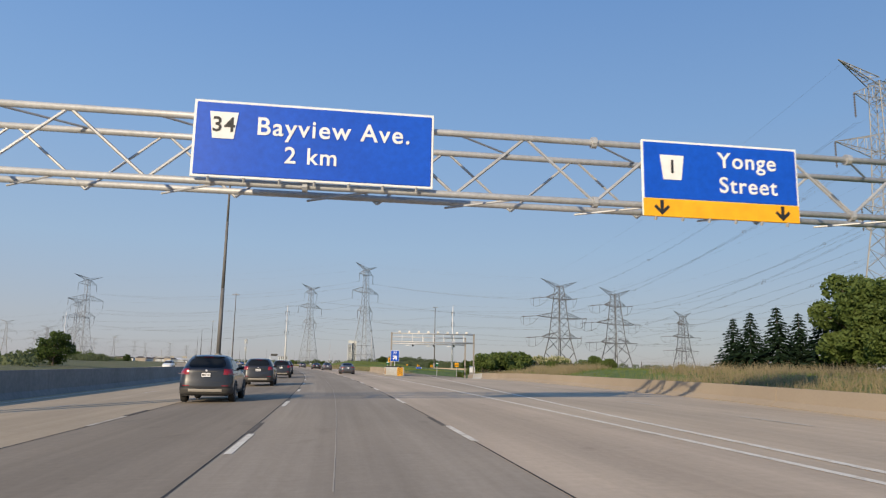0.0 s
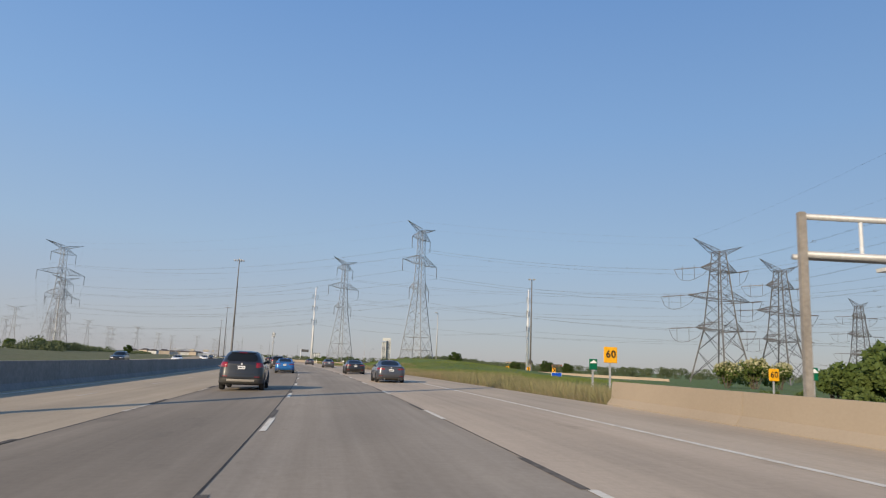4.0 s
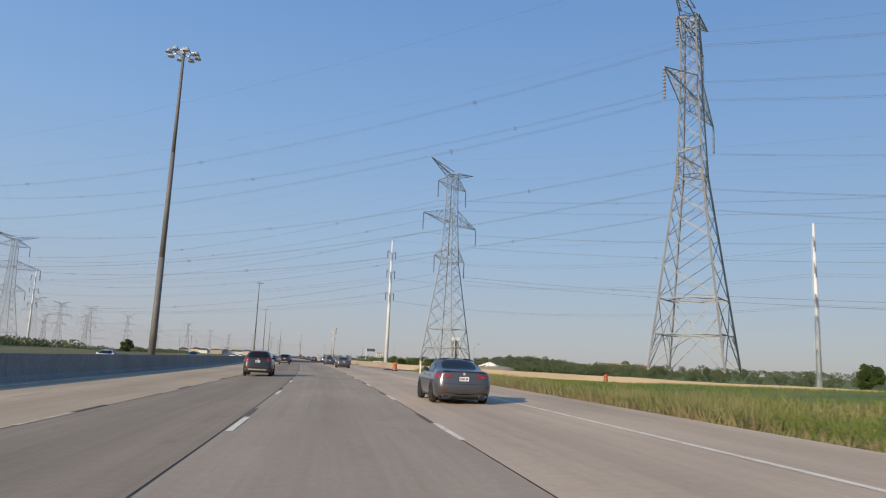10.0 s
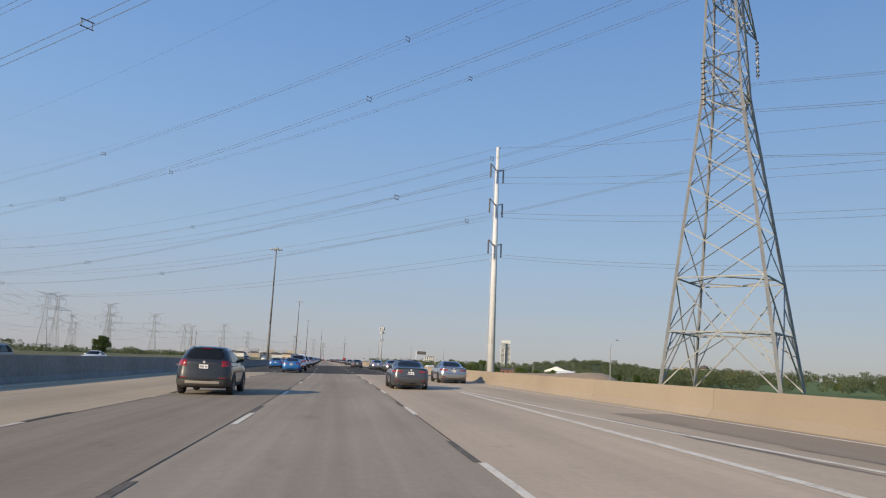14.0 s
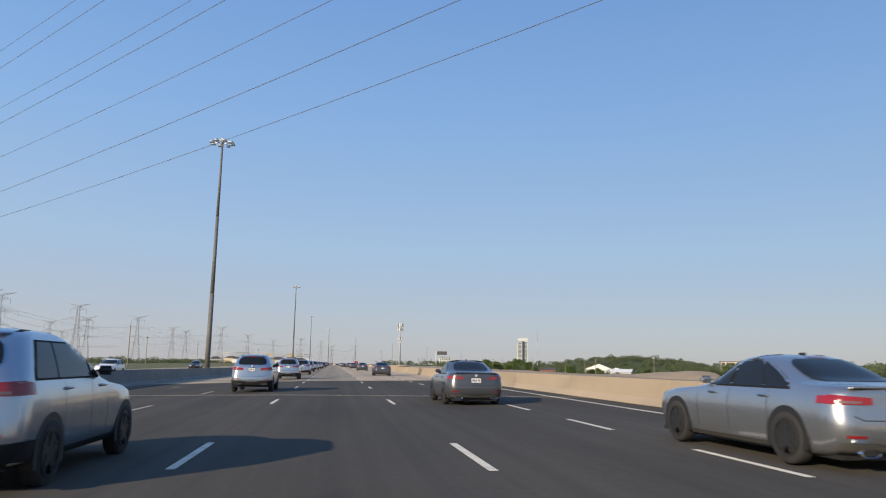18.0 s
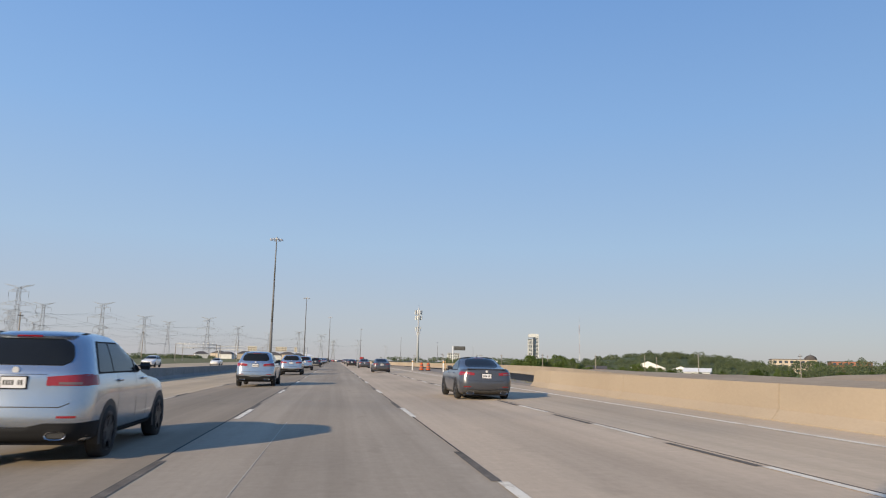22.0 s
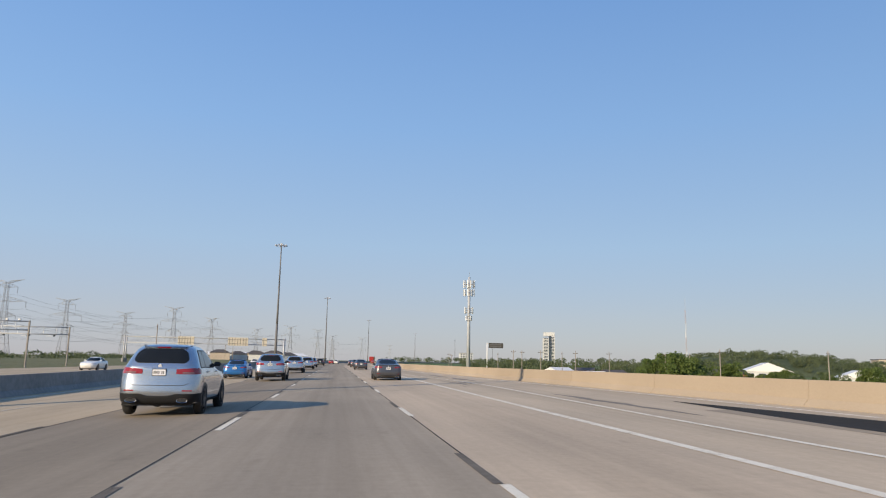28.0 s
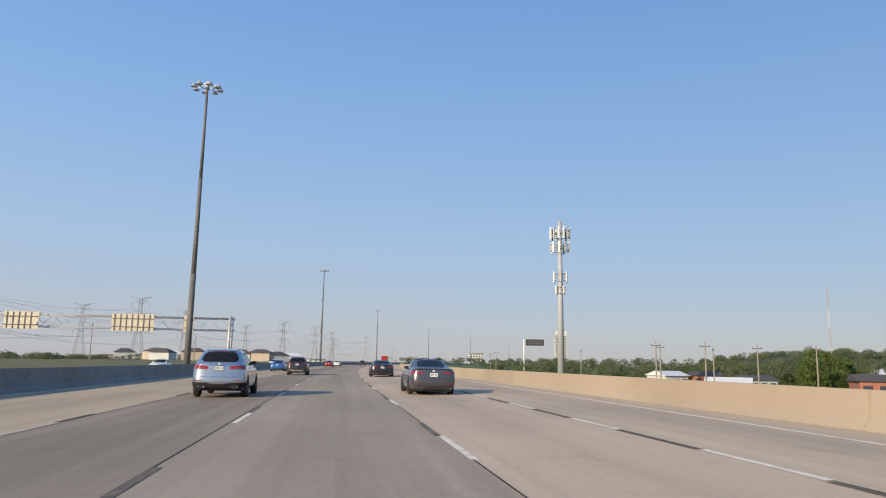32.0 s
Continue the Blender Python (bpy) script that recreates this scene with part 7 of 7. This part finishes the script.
v[:, 2] = np.maximum(v[:, 2], -6)
thing("woods", "belt of mixed green woodland along the skyline", "woodland", kind="stuff", me=fast_mesh("woods", v, f, M["woods"]))
hv, hf = [(344, 1313, 12.5)], []
for i in range(1, 7):
    for k in range(20):
        a = 2 * math.pi * k / 20
        hv.append((344 + 125 * i / 6 * math.cos(a), 1313 + 140 * i / 6 * math.sin(a), 12.5 - 19.5 * (i / 6) ** 2.2 + 0.6 * noise.noise((i, k * 0.7, 0))))
for k in range(20):
    hf.append((0, 1 + k, 1 + (k + 1) % 20))
    for i in range(5):
        a = 1 + i * 20
        hf.append((a + k, a + 20 + k, a + 20 + (k + 1) % 20, a + (k + 1) % 20))
thing("wooded_hill", "low rounded hill covered in woods", "hill", kind="structure", me=mesh_of("wooded_hill", hv, hf, M["woods"], True))


# grass on the verge
def tufts(name, label, n, pick, hgt, material):
    v = np.zeros((n, 3, 3))
    for i in range(n):
        y, u, k = pick()
        p = at(y, u, max(land(y, u), deck(u) if u < shoulder_edge(y) else -50) - 0.02)
        a = rng.random() * math.pi
        h = hgt * k * (0.6 + 0.8 * rng.random())
        w = 0.009 + 0.014 * rng.random()
        lean = rng.normal(size=2) * 0.42 * h
        v[i] = [(p.x - w * math.cos(a), p.y - w * math.sin(a), p.z), (p.x + w * math.cos(a), p.y + w * math.sin(a), p.z), (p.x + lean[0], p.y + lean[1], p.z + h)]
    thing(name, label, "grass", kind="stuff", me=fast_mesh(name, v.reshape(-1, 3), np.arange(n * 3).reshape(-1, 3), material))


def patchy(y0, y1, a, b):
    """Places in uneven patches, thickest by the shoulder."""
    def pick():
        while True:
            y, d = y0 + (y1 - y0) * rng.random(), rng.random() ** 1.3
            thick = noise.noise((y * 0.09, d * 2.4, 5)) + 0.6 * noise.noise((y * 0.5, d * 6, 9)) + 0.55 - 0.9 * d
            if thick > 0.6 * rng.random():
                return y, shoulder_edge(y) + a + (b - a) * d, 0.7 + 0.6 * thick
    return pick


def verge(y0, y1, a, b, power=1.6):
    def pick():
        y = y0 + (y1 - y0) * rng.random()
        return y, shoulder_edge(y) + a + (b - a) * rng.random() ** power, 1.0
    return pick


tufts("verge_grass", "rough green grass on the roadside bank", 80000, verge(118, 208, 0.3, 24, 2.0), 0.22, M["blade"])
tufts("short_grass", "short green grass covering the mound", 90000, verge(200, 328, 0.3, 24), 0.12, M["blade"])
tufts("short_straw", "short dry grass along the shoulder edge", 20000, patchy(205, 328, 0.1, 4.5), 0.24, M["straw"])
tufts("dry_grass", "soft straw-coloured dry grass along the verge", 36000, patchy(116, 214, 0.1, 7.5), 0.34, M["straw"])
tufts("olive_weeds", "tall olive weeds mixed into the dry verge", 16000, patchy(112, 205, 0.6, 9.5), 0.42, M["weed"])
tufts("gore_weeds", "tall dry weeds at the end of the gore barrier", 15000, verge(117.5, 152, 0.3, 7.0, 1.2), 0.72, M["weed"])
tufts("gore_straw", "tall straw mixed into the gore weeds", 9000, verge(117.5, 160, 0.3, 8.0, 1.2), 0.62, M["straw"])
tufts("rough_weeds", "rough knee-high weeds along the shoulder edge", 22000, patchy(258, 322, 0.25, 6.0), 0.40, M["weed"])
tufts("rough_grass", "rough green grass between the weeds", 22000, patchy(255, 324, 0.35, 8.0), 0.36, M["blade"])
tufts("shoulder_weeds", "dry weeds growing along the worn asphalt edge", 700, lambda: ((q := 584 + 90 * rng.random() ** 2), lerp_at(STRIP, q) - 0.3 + 0.25 * rng.normal(), 0.6), 0.14, M["weed"])
def bank(y0, y1, a, b, power):
    def pick():
        y = y0 + (y1 - y0) * rng.random()
        return y, lerp_at(RAMP_R, y) + a + (b - a) * rng.random() ** power, 1.0
    return pick


def bank_patches():
    while True:
        y, d = 20 + 95 * rng.random(), 0.8 + 12 * rng.random()
        if noise.noise((y * 0.07, d * 0.16, 3)) + 0.35 * noise.noise((y * 0.4, d * 0.5, 6)) > 0.02:
            return y, lerp_at(RAMP_R, y) + d, 0.7 + 0.6 * rng.random()


tufts("bank_grass", "rough green grass behind the ramp barrier", 45000, bank(-10, 112, 0.8, 26, 1.5), 0.2, M["blade"])
tufts("bank_straw", "tall dry grass in patches on the bank", 26000, bank_patches, 0.5, M["straw"])

# bare earth filled up behind the near wall
hv, hf = [], []
rows = steps(430, 640, 5)
outs = (0.45, 0.9, 1.6, 2.6, 4, 6, 9, 13, 18)
for y in rows:
    crest = lerp_at([(430, 0.0), (470, 0.55), (490, 0.80), (545, 0.95), (580, 0.8), (640, 0.5)], y)
    for d in outs:
        u = lerp_at(WALL_N if y < 566 else WALL_R, y) + 0.25 + d
        p = at(y, min(u, 300), 0)
        z = 0.16 + crest * lerp_at([(0.45, 0.55), (1.6, 0.86), (4, 1.0), (9, 0.9), (13, 0.2), (18, -3.5)], d) + 0.16 * noise.noise((y * 0.11, d * 0.6, 4))
        hv.append((p.x, p.y, z))
n = len(outs)
for i in range(len(rows) - 1):
    for k in range(n - 1):
        hf.append((i * n + k, i * n + k + 1, (i + 1) * n + k + 1, (i + 1) * n + k))
thing("earth_fill", "bare tan earth filled up behind the wall", "earth bank", me=mesh_of("earth_fill", hv, hf, M["soil"], True))

# bare earth bank further out
hv, hf = [], []
nx, ny = 30, 14
for i in range(nx + 1):
    for j in range(ny + 1):
        s, t = i / nx, j / ny
        x = 84 + (162 - 84) * s + (t - 0.5) * 24
        y = 735 + (700 - 735) * s + (t - 0.5) * 60
        tall = lerp_at([(0, 0.0), (0.12, 4.6), (0.5, 5.4), (0.78, 7.0), (0.86, 6.6), (1, 0.0)], s)
        hv.append((x, y, -6.3 + tall * math.sin(math.pi * t) ** 0.7 + 0.35 * noise.noise((x * 0.1, y * 0.1, 1))))
for i in range(nx):
    for j in range(ny):
        a = i * (ny + 1) + j
        hf.append((a, a + ny + 1, a + ny + 2, a + 1))
thing("earth_bank", "bare brown earth bank beyond the wall", "earth bank", me=mesh_of("earth_bank", hv, hf, M["soil"], True))


# ---- buildings ----
def building(label, x, y, z, w, d, h, turn, wall, floors, bays, roof="flat", roofm="roof_dark", win=True):
    top = thing("building", label, "building")
    top.matrix_world = pose(x, y, z, 0, 0, turn)
    part("wall", Geo().box(-w / 2, w / 2, -d / 2, d / 2, -8, h).mesh("bwall", M[wall]), top)
    if roof == "flat":
        part("roof", Geo().box(-w / 2 - 0.3, w / 2 + 0.3, -d / 2 - 0.3, d / 2 + 0.3, h, h + 0.7).mesh("broof", M[roofm]), top)
    else:
        e = 0.6
        vs = [(-w / 2 - e, -d / 2 - e, h), (w / 2 + e, -d / 2 - e, h), (w / 2 + e, d / 2 + e, h), (-w / 2 - e, d / 2 + e, h), (-w / 2 - e, 0, h + w * 0.16), (w / 2 + e, 0, h + w * 0.16)]
        if roof == "barn":
            vs = [(-w / 2 - e, -d / 2 - e, h), (w / 2 + e, -d / 2 - e, h), (w / 2 + e, d / 2 + e, h), (-w / 2 - e, d / 2 + e, h), (0, -d / 2 - e, h + w * 0.2), (0, d / 2 + e, h + w * 0.2)]
            part("roof", mesh_of("broof", vs, [(0, 4, 5, 3), (1, 2, 5, 4), (0, 1, 4), (2, 3, 5)], M[roofm]), top)
        else:
            part("roof", mesh_of("broof", vs, [(0, 1, 5, 4), (2, 3, 4, 5), (0, 4, 3), (1, 2, 5)], M[roofm]), top)
    if win:
        for i in range(floors):
            for k in range(bays):
                ww, hh = w / bays, h / floors
                xx, zz = -w / 2 + ww * (k + 0.5), hh * (i + 0.5)
                part("window", Geo().box(xx - ww * 0.3, xx + ww * 0.3, -d / 2 - 0.06, -d / 2 + 0.05, zz - hh * 0.28, zz + hh * 0.28).mesh("bwin", M["bld_glass"]), top)
    return top


tb = building("tall white tower block with a dark glazed strip", 490, 2651, -5, 20, 30, 78, -10, "bld_white", 1, 1, win=False)
for i in range(19):
    part("window", Geo().box(-8.5, 3.0, -15.1, -14.9, 3 + 4 * i, 5.2 + 4 * i).mesh("bwin", M["bld_glass"]), tb)
part("glazed_strip", Geo().box(5.0, 11.0, -15.4, -14.8, 0, 84).mesh("tstrip", M["bld_glass"]), tb, "dark glazed strip")
part("crown_frame", Geo().box(-8, 22, -12, 12, 84, 94).mesh("tcrown", M["bld_white"]), tb)
part("side_slab", Geo().box(11, 22, -12, 12, -8, 86).mesh("tslab", M["bld_white"]), tb)
for i in range(20):
    part("window", Geo().box(12.5, 20.5, -12.2, -11.9, 3 + 4 * i, 5.3 + 4 * i).mesh("bwin", M["bld_glass"]), tb)


def small_house(label, wall, roof, w, d, h):
    """A far house: walls under a hipped roof with eaves."""
    top = thing("house", label, "house", "houses beyond the opposite road")
    part("wall", Geo().box(-w / 2, w / 2, -d / 2, d / 2, -1.0, h).mesh("house_wall", M[wall]), top)
    g = Geo()
    x, y, r = w / 2 + 0.5, d / 2 + 0.5, w / 2 - d / 2 + 0.6
    g.add([(-x, -y, h), (x, -y, h), (x, y, h), (-x, y, h), (-r, 0, h + 2.6), (r, 0, h + 2.6)], [(0, 1, 5, 4), (1, 2, 5), (2, 3, 4, 5), (3, 0, 4), (3, 2, 1, 0)])
    part("roof", g.mesh("house_roof", M[roof]), top)
    return top


for kind, spots in ((("white house with a dark hipped roof", "bld_white", "roof_dark", 13, 9, 5.5), ((-160, 1290, 20), (-128, 1262, -15), (-104, 1300, 40), (-84, 1275, 5), (-66, 1320, 30))),
                    (("tan house with a dark hipped roof", "bld_tan", "roof_dark", 15, 10, 6.5), ((-146, 1310, -30), (-115, 1285, 10), (-94, 1330, 25), (-74, 1295, -10))),
                    (("white house with a pale roof", "bld_white", "roof_white", 18, 11, 5.0), ((-136, 1330, 0), (-108, 1340, -20), (-60, 1345, 15)))):
    home = None
    for x, y, turn in spots:
        m = pose(x, y, -1.0, 0, 0, turn)
        if home is None:
            home = small_house(*kind)
            home.matrix_world = m
        else:
            copy_thing(home, m)
building("white low apartment block in the distance", 198, 2160, -4, 26, 18, 24, 0, "bld_white", 6, 5)
building("white hall with a pale barn roof among trees", 237, 1105, -5.5, 26, 20, 5.0, -20, "bld_white", 1, 4, "barn", "roof_white")
building("white shed with a pale barn roof among trees", 216, 996, -5.5, 16, 14, 3.6, -25, "bld_white", 1, 3, "barn", "roof_white")
building("white bungalow with a pale roof among trees", 196, 930, -5.5, 14, 10, 3.8, -30, "bld_white", 1, 3, "hip", "roof_white")
building("red brick cottage among trees beyond the wall", 160, 1000, -5.5, 12, 9, 4.2, -10, "bld_red", 1, 3, "hip", "roof_dark")
for lab, hx, hy, hw, hh, tn, wl, rf in (("white cottage with a pale roof beyond the wall", 90, 1020, 9, 4.2, 20, "bld_white", "roof_white"), ("red brick house with a dark roof beyond the wall", 101, 1018, 8, 4.4, -15, "bld_red", "roof_dark"), ("white shed with a pale roof beyond the wall", 97, 996, 11, 2.6, -30, "bld_white", "roof_white"), ("white house with a grey roof beyond the wall", 110, 1006, 9, 3.6, 10, "bld_white", "roof_dark"), ("red brick bungalow beyond the wall", 115, 962, 10, 4.4, -20, "bld_red", "roof_dark")):
    building(lab, hx, hy, -5.5, hw, 8, hh, tn, wl, 1, 3, "hip", rf)
building("tan school block on the far slope", 490, 1312, -4, 46, 24, 15, -22, "bld_tan", 3, 8)
building("red brick wing of the far school", 542, 1288, -4, 40, 20, 13.5, -22, "bld_red", 3, 7)
dm = thing("dome", "dark copper dome on the far school roof", "dome")
dm.matrix_world = pose(508, 1306, 11.6)
g = Geo()
for k in range(6):
    a, b = math.pi / 2 * k / 6, math.pi / 2 * (k + 1) / 6
    g.bar((0, 0, 5 * math.sin(a)), (0, 0, 5 * math.sin(b)), 6.5 * math.cos(a) + 0.05, 16, 6.5 * math.cos(b) + 0.05)
part("shell", g.mesh("dome", M["roof_dark"], True), dm)
part("drum", Geo().bar((0, 0, -1.5), (0, 0, 0.05), 6.6, 16).mesh("drum", M["bld_tan"]), dm)
part("finial", Geo().bar((0, 0, 4.9), (0, 0, 6.5), 0.25, 6).mesh("finial", M["roof_dark"]), dm)
for i, (x, y, w, h, wl) in enumerate(((-118, 1330, 34, 7, "bld_white"), (-160, 1380, 44, 8, "bld_tan"), (-85, 1420, 26, 6.5, "bld_white"), (-210, 1450, 40, 7, "bld_tan"), (300, 1340, 36, 9, "bld_red"), (420, 1480, 40, 8, "bld_tan"), (-60, 1500, 30, 6, "bld_white"))):
    building(("white low commercial building in the distance", "tan low commercial building in the distance")[wl != "bld_white"], x, y, -4 if x > 0 else -1, w, 16, h * 0.55 + (4 if x > 0 else 0), 5 * (i % 3), wl, 2, 6)

# ---- utility poles and masts ----
up = thing("utility_pole", "weathered wooden utility pole with cross-arm", "utility pole", "utility poles")
part("shaft", Geo().bar((0, 0, -2), (0, 0, 12.5), 0.17, 8, 0.11).mesh("ushaft", M["old_wood"], True), up)
part("crossarm", Geo().box(-0.9, 0.9, -0.06, 0.06, 11.7, 11.83).mesh("uarm", M["bark"]), up)
for x in (-0.8, 0, 0.8):
    part("pin_insulator", Geo().bar((x, 0, 11.8), (x, 0, 12.05), 0.07, 6).mesh("upin", M["insul"]), up)
sp = [(150, 760), (135, 800), (118, 870), (95, 880), (110, 930), (75, 960), (130, 840), (60, 1010), (160, 900), (-60, 700), (-66, 800), (-52, 900), (-72, 1000), (-40, 620), (-70, 1100), (-90, 1180), (52, 936), (57, 946), (61, 935), (74.5, 941), (86, 940), (105, 938), (44, 1060), (52, 1120)]
for i, (x, y) in enumerate(sp):
    mm = pose(x, y, -6.6 if x > 0 else -2.6, 0, 0, 20 + 7 * i)
    if i == 0:
        up.matrix_world = mm
    else:
        copy_thing(up, mm)
rm = thing("radio_mast", "slender red and white lattice radio mast", "radio mast", m=pose(163.5, 1049, -5))
for k in range(5):
    g = Geo()
    lattice(g, 7 * k, 7 * k + 7, 0.22, 0.22, 4, 0.025, 0.012)
    part("mast_section", g.mesh("rsec", M["glow_white"] if k % 2 else M["pale_red"]), rm)
part("whip", Geo().bar((0, 0, 35), (0, 0, 41), 0.05, 5).mesh("rwhip", M["galv"]), rm)

# ---- litter by the shoulder ----
for i, (y, u, s) in enumerate(((187.0, 10.8, 0.09), (187.6, 10.85, 0.075), (179.7, 10.72, 0.07))):
    lt = thing("litter", "crumpled white litter lying on the shoulder edge", "litter", "roadside litter")
    p = at(y, u)
    lt.matrix_world = pose(p.x, p.y, p.z, 0, 0, 40 * i)
    vs = [(s * (1 + 0.3 * math.sin(5 * k + i)) * math.cos(k * 1.047), 0.7 * s * math.sin(k * 1.047), 0.0) for k in range(6)]
    vs += [(0.6 * x + 0.02, 0.6 * q, s * (0.5 + 0.3 * math.sin(3 * k))) for k, (x, q, z) in enumerate(vs)]
    part("scrap", mesh_of("scrap", vs, [(5, 4, 3, 2, 1, 0), (6, 7, 8, 9, 10, 11)] + [(k, (k + 1) % 6, 6 + (k + 1) % 6, 6 + k) for k in range(6)], M["glow_white"]), lt)
